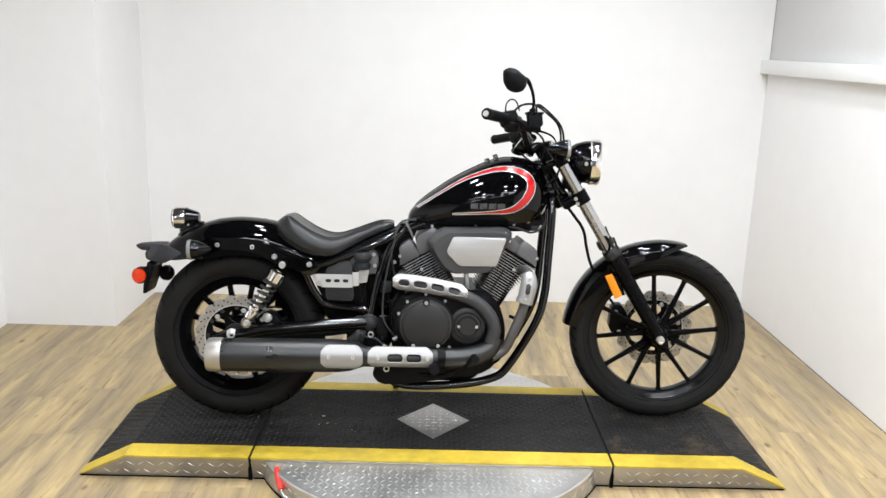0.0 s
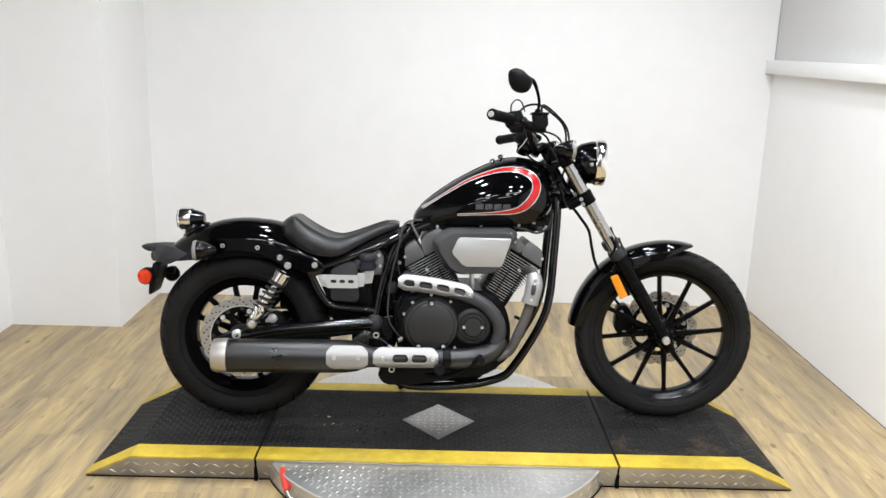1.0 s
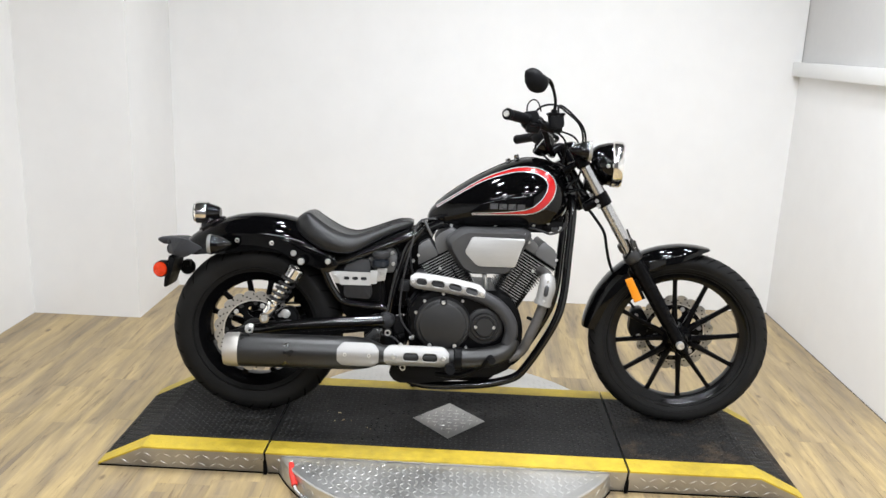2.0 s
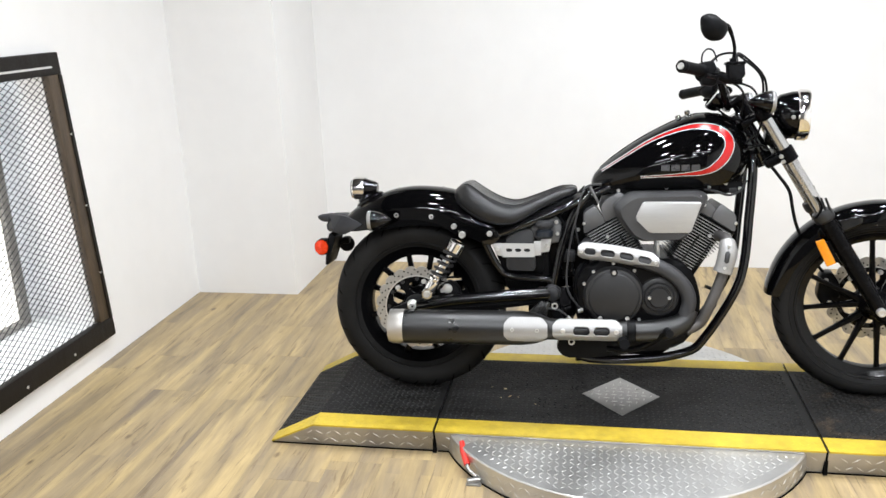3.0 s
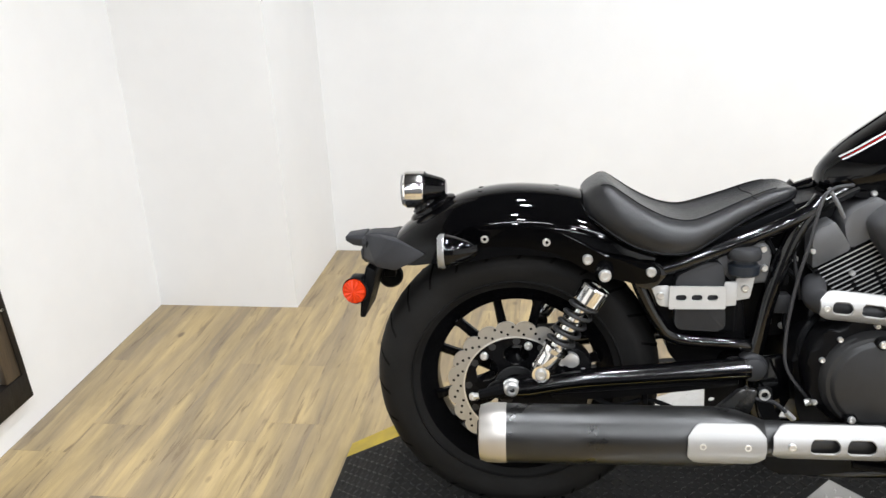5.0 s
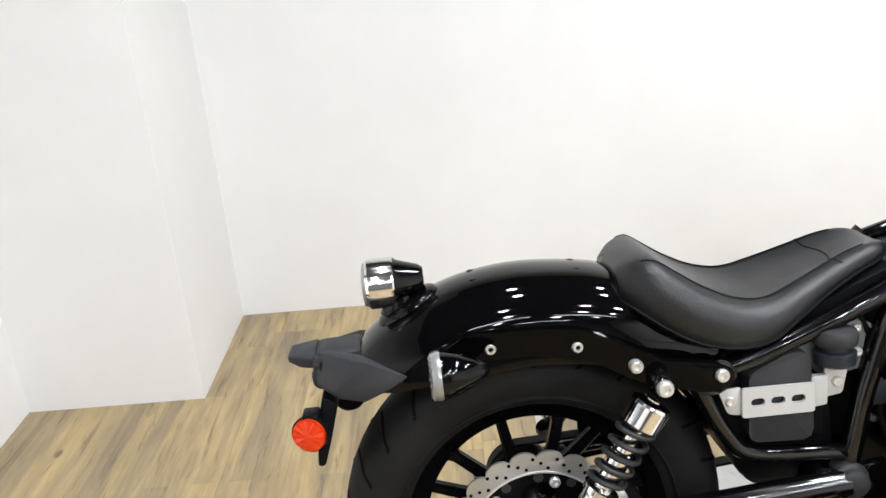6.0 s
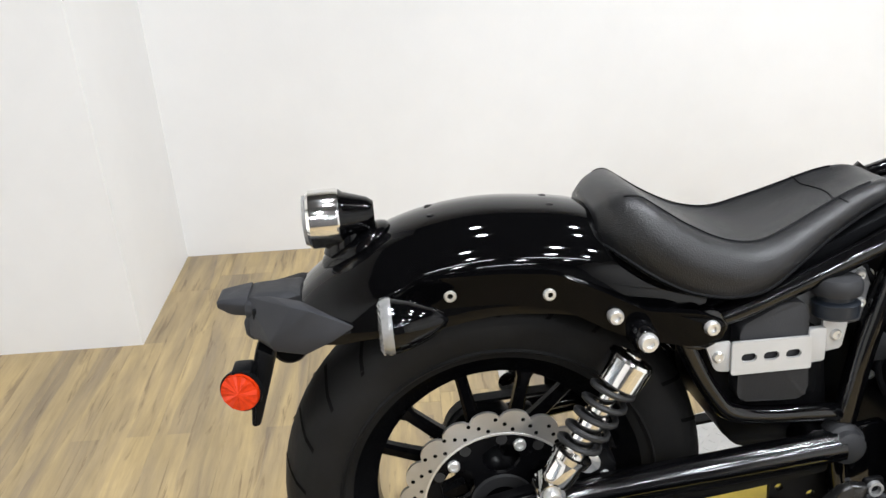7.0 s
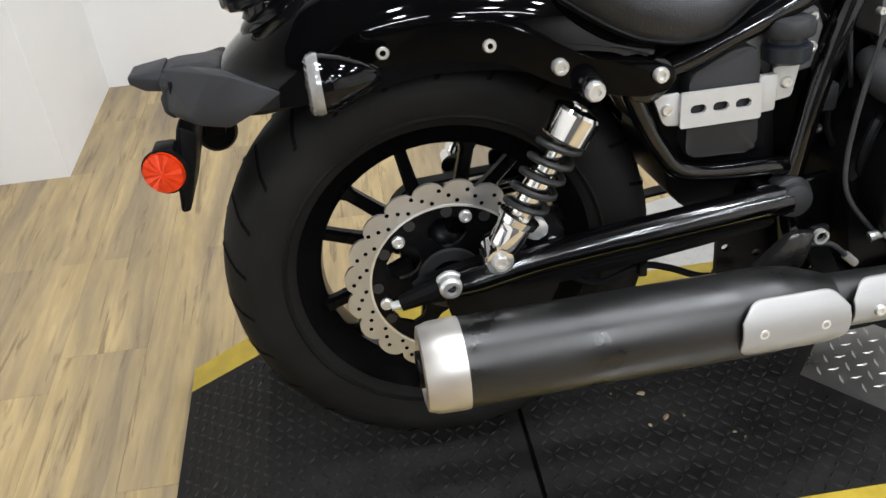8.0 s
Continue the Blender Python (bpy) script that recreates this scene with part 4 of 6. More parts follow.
part("brake_hose", tube(bmesh.new(), [(0.09, -0.118, 0.372), (0.15, -0.130, 0.325), (0.20, -0.125, 0.298), (0.262, -0.115, 0.309), (0.307, -0.112, 0.296), (0.36, -0.112, 0.272), (0.43, -0.100, 0.258)], 0.0052, 8), black_plastic, bike)
part("hose_clip", box(bmesh.new(), (0.256, -0.128, 0.298), (0.268, -0.108, 0.348), 0.002), black_satin, bike)
part("swingarm_bridge", tube(bmesh.new(), [(0.44, -0.12, 0.385), (0.44, 0.12, 0.385)], 0.026, 12, 1), black_frame, bike)


# rear shocks
def shock(s):
    a, b = Vector((0.045, 0.165 * s, 0.392)), Vector((0.171, 0.165 * s, 0.600))
    d = (b - a).normalized()
    L = (b - a).length
    body = part("shock_absorber", lathe(bmesh.new(), [(0.012, 0.03), (0.0175, 0.05), (0.0175, L * 0.52), (0.0155, L * 0.53), (0.0155, L * 0.58), (0.012, L * 0.59), (0.012, L * 0.9)], a, d, 18), chrome, bike, "chrome shock absorber with a black coil spring", angle=22)
    part("shock_eye", lathe(bmesh.new(), [(0.008, 0.018), (0.018, 0.018), (0.020, 0.010), (0.020, -0.02), (0.008, -0.02)], a, (0, s, 0), 18), chrome, body)
    part("shock_eye", lathe(bmesh.new(), [(0.008, 0.012), (0.014, 0.012), (0.0175, 0.006), (0.0175, -0.02), (0.008, -0.02)], b, (0, s, 0), 18), black_frame, body)
    part("shock_bolt", bolt(bmesh.new(), b + Vector((0, s * 0.012, 0)), 0.0125, 0.010, (0, s, 0)), bolt_steel, body)
    part("shock_bolt", bolt(bmesh.new(), a + Vector((0, s * 0.018, 0)), 0.012, 0.009, (0, s, 0)), bolt_steel, body)
    part("shock_cap", lathe(bmesh.new(), [(0.014, L - 0.070), (0.0285, L - 0.070), (0.031, L - 0.067), (0.031, L - 0.065), (0.031, L - 0.036), (0.031, L - 0.034), (0.0285, L - 0.030), (0.014, L - 0.026)], a, d, 44), chrome, body, "chrome shock cap", angle=22)
    part("spring_seat", lathe(bmesh.new(), [(0.012, 0.052), (0.026, 0.052), (0.028, 0.062), (0.012, 0.066)], a, d, 20), chrome, body)
    part("lower_sleeve", lathe(bmesh.new(), [(0.012, 0.012), (0.021, 0.016), (0.0225, 0.020), (0.0225, 0.046), (0.0215, 0.050), (0.016, 0.054)], a, d, 18), chrome, body)
    u, v = axis_frame(d)[1:]
    pts = []
    turns, h0, h1 = 5.0, 0.066, L - 0.070
    for k in range(int(turns * 14) + 1):
        f = k / (turns * 14)
        an = 2 * math.pi * turns * f
        pts.append(a + d * (h0 + (h1 - h0) * f) + (u * math.cos(an) + v * math.sin(an)) * 0.0262)
    part("coil_spring", tube(bmesh.new(), pts, 0.0043, 8, 1), engine_grey, body, "black coil spring")


for s in (-1, 1):
    shock(s)


# fenders
def fender_mesh(path, width, depth, thick=0.003, n=14):
    """A shell swept along stations (x, z, inward direction in degrees, width factor, depth factor)."""
    bm = bmesh.new()
    outer, inner = [], []
    for x, z, deg, fw, fd in path:
        d = Vector((math.cos(radians(deg)), 0, math.sin(radians(deg))))
        o, q = [], []
        for k in range(n + 1):
            a = math.pi * k / n
            y = -math.cos(a)
            y = math.copysign(abs(y) ** 0.8, y)
            e = 1 - math.sin(a) ** 0.72
            p = Vector((x, y * width * fw, z)) + d * depth * fd * e
            o.append(bm.verts.new(p))
            pi = Vector((x, y * (width * fw - thick), z)) + d * (depth * fd * e + thick * (1 if e < 0.9 else 0))
            q.append(bm.verts.new(pi))
        outer.append(o)
        inner.append(q)
    for a, b, c, e in zip(outer, outer[1:], inner, inner[1:]):
        for i in range(n):
            bm.faces.new((a[i], a[i + 1], b[i + 1], b[i]))
            bm.faces.new((c[i + 1], c[i], e[i], e[i + 1]))
        bm.faces.new((a[0], b[0], e[0], c[0]))
        bm.faces.new((b[n], a[n], c[n], e[n]))
    for a, c in ((outer[0], inner[0]), (outer[-1], inner[-1])):
        for i in range(n):
            bm.faces.new((a[i], a[i + 1], c[i + 1], c[i]))
    return bm


def smooth_rows(rows, k=4):
    cols = [spline([(i, v, 0) for i, v in enumerate(col)], k) for col in zip(*rows)]
    return [tuple(c[i].y for c in cols) for i in range(len(cols[0]))]


RF = smooth_rows([(0.30, 0.66, -112, 0.95, 0.9), (0.22, 0.706, -108, 1.0, 1.0), (0.133, 0.738, -100, 1.0, 1.0), (0.06, 0.750, -92, 1.0, 1.0), (-0.02, 0.753, -86, 1.0, 1.0), (-0.10, 0.741, -76, 1.0, 1.0), (-0.17, 0.715, -64, 1.0, 0.92), (-0.23, 0.681, -54, 0.98, 0.72), (-0.262, 0.655, -50, 0.94, 0.55), (-0.276, 0.637, -46, 0.88, 0.40)])
rear_fender = part("rear_fender", fender_mesh(RF, 0.106, 0.13), black_gloss, bike, "glossy black steel rear fender", angle=60)
for fx, fz in ((-0.079, 0.742), (0.080, 0.744)):
    for s in (-1, 1):
        part("fender_bolt", lathe(bmesh.new(), [(0.0, 0.003), (0.007, 0.002), (0.008, -0.010)], (fx, s * 0.024, fz), (0, 0, 1), 10), black_satin, rear_fender)
def flare(x):
    """How far the struts stand out from the fender along their length."""
    return float(np.interp(x, (-0.16, -0.07, 0.06, 0.14, 0.27), (0, 0, 0.016, 0.034, 0.042)))


for s in (-1, 1):
    out = rounded([(-0.16, 0.655), (-0.10, 0.684), (0.0, 0.686), (0.07, 0.682), (0.13, 0.655), (0.18, 0.628), (0.25, 0.620), (0.285, 0.605), (0.28, 0.578), (0.24, 0.574), (0.19, 0.585), (0.14, 0.600), (0.08, 0.632), (0.0, 0.645), (-0.08, 0.642), (-0.14, 0.630)], 0.014)
    bm = prism(bmesh.new(), out, s * 0.097, s * 0.112, 0.005)
    for v in bm.verts:
        v.co.y += s * flare(v.co.x)
    st = part("fender_strut", bm, strut_black, bike)
    bolts(st, [(x, s * (0.110 + flare(x)), z) for x, z in ((-0.068, 0.660), (0.058, 0.656))], 0.0088, 0.007, (0, s, 0))
    bolts(st, [(x, s * (0.110 + flare(x)), z) for x, z in ((0.139, 0.624), (0.263, 0.600))], 0.0105, 0.009, (0, s, 0))
    part("shock_mount", lathe(bmesh.new(), [(0.022, 0), (0.018, 0.04), (0.014, 0.05)], (0.171, s * 0.112, 0.600), (0, s, 0), 16), black_frame, bike)

FF = smooth_rows([(FRONT_AXLE.x + math.cos(radians(a)) * 0.362, FRONT_AXLE.z + math.sin(radians(a)) * 0.362, a + 180, fw, fd) for a, fw, fd in ((76, 0.45, 0.10), (79, 0.66, 0.24), (85, 0.9, 0.55), (95, 1, 0.95), (110, 1, 1), (125, 1, 1), (140, 1, 1), (155, 1, 1), (168, 0.96, 0.9), (175, 0.9, 0.7))], 4)
front("front_fender", fender_mesh(FF, 0.066, 0.062), black_gloss, "glossy black front fender", angle=60)
for s in (-1, 1):
    front("fender_stay", prism(bmesh.new(), rounded([(1.36, 0.60), (1.405, 0.635), (1.50, 0.655), (1.50, 0.628), (1.42, 0.59), (1.39, 0.555)], 0.012), s * 0.066, s * 0.078, 0.003), black_gloss)

# seat
SEAT = smooth_rows([(0.135, 0.742, 0.700, 0.070), (0.155, 0.760, 0.690, 0.098), (0.185, 0.770, 0.670, 0.118), (0.215, 0.752, 0.652, 0.128), (0.25, 0.728, 0.637, 0.134), (0.30, 0.702, 0.628, 0.136), (0.35, 0.693, 0.632, 0.128), (0.40, 0.706, 0.658, 0.112), (0.45, 0.724, 0.685, 0.094), (0.50, 0.742, 0.708, 0.080), (0.54, 0.748, 0.722, 0.068), (0.562, 0.742, 0.730, 0.05)], 4)
bm = bmesh.new()
rings = []
for x, zt, zb, hw in SEAT:
    ring = []
    rear = max(0.0, min(1.0, (0.26 - x) / 0.1))
    for k in range(25):
        a = math.pi * k / 24
        c, sn = math.cos(a), math.sin(a)
        y = math.copysign(abs(c) ** 0.70, c) * hw
        dip = 0.016 * max(0.0, 1 - (abs(c) / 0.62) ** 2) * (1 - rear * 0.75) * min(1.0, (0.58 - x) / 0.08)
        z = zb + (zt - zb) * (sn ** 0.50) - dip + 0.004
        ring.append(bm.verts.new((x, y, z)))
    ring += [bm.verts.new((x, y * hw, zb - 0.004)) for y in (-0.9, -0.45, 0, 0.45, 0.9)]
    rings.append(ring)
ring_faces(bm, rings, True, True, True)
seat = part("seat", bm, seat_vinyl, bike, "black vinyl solo seat", angle=70)
for sy in (-1, 1):
    part("seat_seam", tube(bmesh.new(), [(x, sy * hw * 0.70, zb + (zt - zb) * (0.80 ** 0.5) + 0.0035) for x, zt, zb, hw in SEAT[6:-6]], 0.0016, 6, 1), black_plastic, seat)
part("seat_piping", tube(bmesh.new(), [(x, -hw * 0.985, zb + 0.003) for x, zt, zb, hw in SEAT[2:-2]], 0.003, 6, 1), black_plastic, seat)
part("seat_piping", tube(bmesh.new(), [(x, hw * 0.985, zb + 0.003) for x, zt, zb, hw in SEAT[2:-2]], 0.003, 6, 1), black_plastic, seat)


def seat_z(x, y):
    """Height of the seat's skin."""
    zt, zb, hw = (float(np.interp(x, [q[0] for q in SEAT], [q[k] for q in SEAT])) for k in (1, 2, 3))
    c = min(1.0, abs(y) / hw) ** (1 / 0.7)
    dip = 0.016 * max(0.0, 1 - (c / 0.62) ** 2) * min(1.0, (0.58 - x) / 0.08)
    return zb + (zt - zb) * math.sqrt(math.sqrt(max(0.0, 1 - c * c))) - dip + 0.004


nose = [(x + 0.026, y * 0.9, seat_z(x + 0.026, y * 0.9) - 0.0004) for x, y in ((0.452, -0.086), (0.448, -0.078), (0.446, -0.066), (0.448, -0.050), (0.454, -0.033), (0.458, -0.016), (0.459, 0.0), (0.458, 0.016), (0.454, 0.033), (0.448, 0.050), (0.446, 0.066), (0.448, 0.078), (0.452, 0.086))]
part("seat_seam", tube(bmesh.new(), nose, 0.0018, 6, 3), black_plastic, seat)
part("seat_pan", prism(bmesh.new(), [(0.14, 0.69), (0.25, 0.632), (0.36, 0.632), (0.55, 0.722), (0.55, 0.705), (0.36, 0.605), (0.25, 0.612), (0.16, 0.66)], -0.085, 0.085, 0.004), black_plastic, seat)

# tank
TANK = [(0.612, 0.765, 0.742, 0.020), (0.622, 0.790, 0.738, 0.045), (0.655, 0.826, 0.738, 0.072), (0.70, 0.861, 0.740, 0.094), (0.774, 0.911, 0.744, 0.117), (0.878, 0.965, 0.748, 0.136), (0.962, 0.992, 0.752, 0.142), (1.03, 0.990, 0.758, 0.137), (1.075, 0.975, 0.770, 0.122), (1.105, 0.952, 0.792, 0.10), (1.122, 0.920, 0.82, 0.075), (1.130, 0.885, 0.85, 0.035)]
TROWS = smooth_rows(TANK, 4)
tx = [r[0] for r in TROWS]


def tank_at(x):
    return [float(np.interp(x, tx, [r[k] for r in TROWS])) for k in (1, 2, 3)]


def tank_y(x, z):
    """Half width of the tank at a place in its side view."""
    zt, zb, hw = tank_at(x)
    u = min(1.0, max(0.0, (z - zb) / (zt - zb)))
    m = 0.30
    if u < m:
        return hw * (0.80 + 0.20 * math.sin(math.pi / 2 * u / m))
    return hw * max(0.0, 1 - ((u - m) / (1 - m)) ** 2.3) ** 0.62


bm = bmesh.new()
rings = []
for x, zt, zb, hw in TROWS:
    us = [1 - (1 - k / 13) ** 1.9 for k in range(14)]
    side = [(tank_y(x, zb + (zt - zb) * u), zb + (zt - zb) * u) for u in us]
    ring = [bm.verts.new((x, -y, z)) for y, z in side] + [bm.verts.new((x, y, z)) for y, z in reversed(side[:-1])]
    ring += [bm.verts.new((x, hw * 0.4, zb + 0.004)), bm.verts.new((x, -hw * 0.4, zb + 0.004))]
    rings.append(ring)
ring_faces(bm, rings, True, True, True)
tank = part("fuel_tank", bm, black_gloss, bike, "glossy black teardrop fuel tank", angle=60)


def on_tank(x, z, s, lift):
    y = tank_y(x, z)
    e = 0.004
    n = Vector((-(tank_y(x + e, z) - tank_y(x - e, z)) / (2 * e), 1, -(tank_y(x, z + e) - tank_y(x, z - e)) / (2 * e))).normalized()
    p = Vector((x, y, z)) + n * lift
    return Vector((p.x, p.y * s, p.z))


def band(line, widths, s, lift, steps=6, offset=0.0):
    """A painted band along a line in the tank's side view, lying on the tank."""
    pts = spline([(x, 0, z) for x, z in line], steps)
    ws = np.interp(np.linspace(0, len(widths) - 1, len(pts)), range(len(widths)), widths)
    bm, prev = bmesh.new(), None
    for i, p in enumerate(pts):
        d = (pts[min(i + 1, len(pts) - 1)] - pts[max(i - 1, 0)]).normalized()
        t = Vector((-d.z, 0, d.x))
        cur = []
        for f in (-0.5, -0.17, 0.17, 0.5):
            q = p + t * (offset + ws[i] * f) if np.isscalar(offset) else p + t * (offset[0] * ws[i] + offset[1] + 0.0022 * f)
            zt, zb, hw = tank_at(q.x)
            cur.append(bm.verts.new(on_tank(q.x, min(q.z, zt - 0.004), s, lift)))
        if prev:
            for a in range(3):
                bm.faces.new((prev[a], prev[a + 1], cur[a + 1], cur[a]))
        prev = cur
    return bm


STRIPE = [(0.645, 0.803), (0.72, 0.853), (0.80, 0.902), (0.87, 0.932), (0.94, 0.950), (1.00, 0.947), (1.04, 0.926), (1.053, 0.893), (1.040, 0.855), (1.01, 0.822), (0.97, 0.803), (0.90, 0.795), (0.83, 0.790), (0.77, 0.786)]
SW = [0.0005, 0.001, 0.003, 0.0065, 0.011, 0.0165, 0.022, 0.026, 0.026, 0.022, 0.013, 0.004, 0.001, 0.0005]
for s in (-1, 1):
    part("red_stripe", band(STRIPE, SW, s, 0.0012), red_paint, tank, "bright red painted stripe")
    part("stripe_line", band(STRIPE, SW, s, 0.0014, offset=(0.5, 0.0024)), line_paint, tank, "thin silver pinstripe")
    part("stripe_line", band(STRIPE, SW, s, 0.0014, offset=(-0.5, -0.0024)), line_paint, tank, "thin silver pinstripe")
    # the worn badge as plain blocks
    for k in range(4):
        x0 = 0.835 + k * 0.032
        bm = bmesh.new()
        q = [bm.verts.new(on_tank(x, z, s, 0.0012)) for x, z in ((x0, 0.807), (x0 + 0.027, 0.808), (x0 + 0.027, 0.828), (x0, 0.827))]
        bm.faces.new(q)
        part("badge_block", bm, badge_paint, tank, "faint grey badge block")
part("fuel_cap", lathe(bmesh.new(), [(0.0, 0.013), (0.007, 0.013), (0.010, 0.009), (0.009, 0.002), (0.012, -0.003), (0.013, -0.014)], (0.934, 0, 0.990), (-0.25, 0, 1), 20), cap_chrome, tank, "small dark chrome fuel cap")
part("cap_lock", lathe(bmesh.new(), [(0.0, 0.009), (0.008, 0.008), (0.010, 0.003), (0.010, -0.010)], (0.903, 0, 0.979), (-0.3, 0, 1), 16), cap_chrome, tank)
part("tank_seam", tube(bmesh.new(), [(x, 0, tank_at(x)[0] + 0.001) for x in np.linspace(0.64, 1.08, 12)], 0.0015, 6, 1), black_gloss, tank)

# engine


def along(axis_deg, base, s, w, y):
    """A point s metres up a cylinder leaning by axis_deg (forward positive), w across it."""
    a = radians(axis_deg)
    return Vector((base[0] + math.sin(a) * s + math.cos(a) * w, y, base[1] + math.cos(a) * s - math.sin(a) * w))


def block(bm, axis_deg, base, s0, s1, w0, w1, y0, y1, bevel=0.0, taper=0.0):
    o = bmesh.ops.create_cube(bm, size=1)
    vs = o["verts"]
    for v in vs:
        f = v.co.z + 0.5
        s = s0 + f * (s1 - s0)
        w = w0 + (v.co.x + 0.5) * (w1 - w0)
        mid = (w0 + w1) / 2
        w = mid + (w - mid) * (1 - taper * f)
        y = y0 + (v.co.y + 0.5) * (y1 - y0)
        v.co = along(axis_deg, base, s, w, y)
    if bevel:
        bmesh.ops.bevel(bm, geom=list({e for v in vs for e in v.link_edges}), offset=bevel, segments=2, profile=0.5, affect="EDGES")
    return bm


def cylinder_set(name, deg, base, heads, side, label):
    """A leaning barrel of narrow fins with bright front edges, and the head pieces over it."""
    root = part(name, block(bmesh.new(), deg, base, -0.06, 0.15, -0.046, 0.046, -0.088, 0.085, 0.012), engine_black, bike, label)
    for k in range(20):
        s = -0.044 + k * 0.0098
        long, short = 0.072 + 0.006 * min(1.0, k / 19), float(np.interp(s, (-0.05, 0.014, 0.077, 0.15), (0.020, 0.038, 0.058, 0.078)))
        w0, w1 = (-long, short) if side > 0 else (-short, long)
        fin = part("cooling_fin", block(bmesh.new(), deg, base, s, s + 0.0034, w0, w1, -0.098, 0.092, 0.0010), fin_metal, root)
        for c, hw in ((-0.040, 0.017), (0.004, 0.020), (0.046, 0.015)) if k < 14 else ((0.0, 0.066),):
            a, b = max(w0 + 0.003, c - hw), min(w1 - 0.003, c + hw)
            if b - a > 0.006:
                part("fin_edge", block(bmesh.new(), deg, base, s + 0.0006, s + 0.0029, a, b, -0.0995, -0.0975), fin_edge, fin)
    part("head_gasket", block(bmesh.new(), deg, base, 0.147, 0.156, -0.078, 0.078, -0.092, 0.090, 0.002), engine_black, root)
    for k, (outline, y0) in enumerate(heads):
        part("cylinder_head" if k == 0 else "rocker_cover", prism(bmesh.new(), rounded(outline, 0.007, 4), y0, 0.092 - 0.004 * k, 0.0035, 2), head_grey, root, "grey cast cylinder head piece")
    for w in (-0.06, 0.06):
        part("head_bolt", bolt(bmesh.new(), along(deg, base, 0.185, w, -0.104), 0.0055, 0.005), bolt_steel, root)
    part("barrel_bolt", bolt(bmesh.new(), along(deg, base, 0.105, 0.012 * side, -0.0995), 0.006, 0.006), bolt_steel, root)
    return root


cylinder_set("rear_cylinder", -29, (0.726, 0.495), (([(0.585, 0.592), (0.582, 0.654), (0.588, 0.671), (0.621, 0.689), (0.646, 0.652), (0.657, 0.632)], -0.106), ([(0.657, 0.632), (0.645, 0.660), (0.641, 0.686), (0.655, 0.706), (0.702, 0.734), (0.724, 0.722), (0.716, 0.665)], -0.101)), -1, "black finned rear engine cylinder")
cylinder_set("front_cylinder", 31, (0.939, 0.500), (([(1.007, 0.644), (1.022, 0.678), (1.037, 0.694), (1.079, 0.664), (1.087, 0.645), (1.084, 0.597)], -0.106), ([(0.945, 0.680), (0.955, 0.708), (0.972, 0.718), (0.987, 0.708), (1.022, 0.677), (1.007, 0.645)], -0.101)), 1, "black finned front engine cylinder")
case = part("crankcase", prism(bmesh.new(), rounded([(0.545, 0.44), (0.56, 0.30), (0.60, 0.225), (0.75, 0.19), (0.90, 0.20), (0.965, 0.28), (0.972, 0.38), (0.95, 0.46), (0.90, 0.515), (0.74, 0.515), (0.63, 0.49)], 0.03), -0.15, 0.15, 0.02, 3), engine_black, bike, "black engine crankcase")
part("oil_pan", prism(bmesh.new(), rounded([(0.60, 0.23), (0.63, 0.165), (0.86, 0.165), (0.90, 0.22)], 0.02), -0.10, 0.10, 0.01), engine_black, case)
cover = part("clutch_cover", prism(bmesh.new(), rounded([(0.565, 0.475), (0.552, 0.40), (0.585, 0.325), (0.64, 0.305), (0.78, 0.305), (0.885, 0.315), (0.93, 0.36), (0.925, 0.44), (0.87, 0.485), (0.77, 0.505), (0.68, 0.522), (0.61, 0.512)], 0.03), -0.205, -0.145, 0.016, 3), engine_black, case, "satin black clutch cover")
part("round_cover", lathe(bmesh.new(), [(0.0, 0.036), (0.077, 0.036), (0.080, 0.0345), (0.085, 0.027), (0.0875, 0.0265), (0.092, 0.025), (0.098, 0.016), (0.101, 0.0)], (0.679, -0.200, 0.399), (0, -1, 0), 56), engine_grey, cover, "round dark grey cover")
for a in (90, 238, 302):
    bx, bz = 0.679 + 0.083 * math.cos(radians(a)), 0.399 + 0.083 * math.sin(radians(a))
    part("bolt_recess", lathe(bmesh.new(), [(0.0, 0.010), (0.0115, 0.010), (0.013, 0.0)], (bx, -0.228, bz), (0, -1, 0), 16), engine_black, cover)
    part("bolt", bolt(bmesh.new(), (bx, -0.238, bz), 0.0075, 0.006), bolt_steel, cover)
part("small_cover", lathe(bmesh.new(), [(0.0, 0.027), (0.031, 0.027), (0.034, 0.023), (0.035, 0.018), (0.040, 0.018), (0.0415, 0.023), (0.046, 0.022), (0.050, 0.014), (0.055, 0.0135), (0.064, 0.010), (0.070, 0.0)], (0.827, -0.200, 0.396), (0, -1, 0), 56), engine_grey, cover, "small round dark cover")
bolts(cover, [(0.827 + 0.032 * math.cos(radians(a)), -0.225, 0.396 + 0.032 * math.sin(radians(a))) for a in (0, 180)], 0.006, 0.006)
part("cover_ridge", lathe(bmesh.new(), [(0.104, 0.0), (0.110, 0.0), (0.112, -0.006), (0.102, -0.006)], (0.679, -0.198, 0.399), (0, -1, 0), 56, close=True), engine_black, cover)
bolts(cover, [(0.678, -0.206, 0.508), (0.613, -0.206, 0.480), (0.747, -0.206, 0.484), (0.583, -0.206, 0.438), (0.825, -0.206, 0.481), (0.885, -0.206, 0.456), (0.912, -0.206, 0.429), (0.575, -0.206, 0.35), (0.64, -0.206, 0.316), (0.765, -0.206, 0.318), (0.90, -0.206, 0.345)], 0.0056, 0.006)

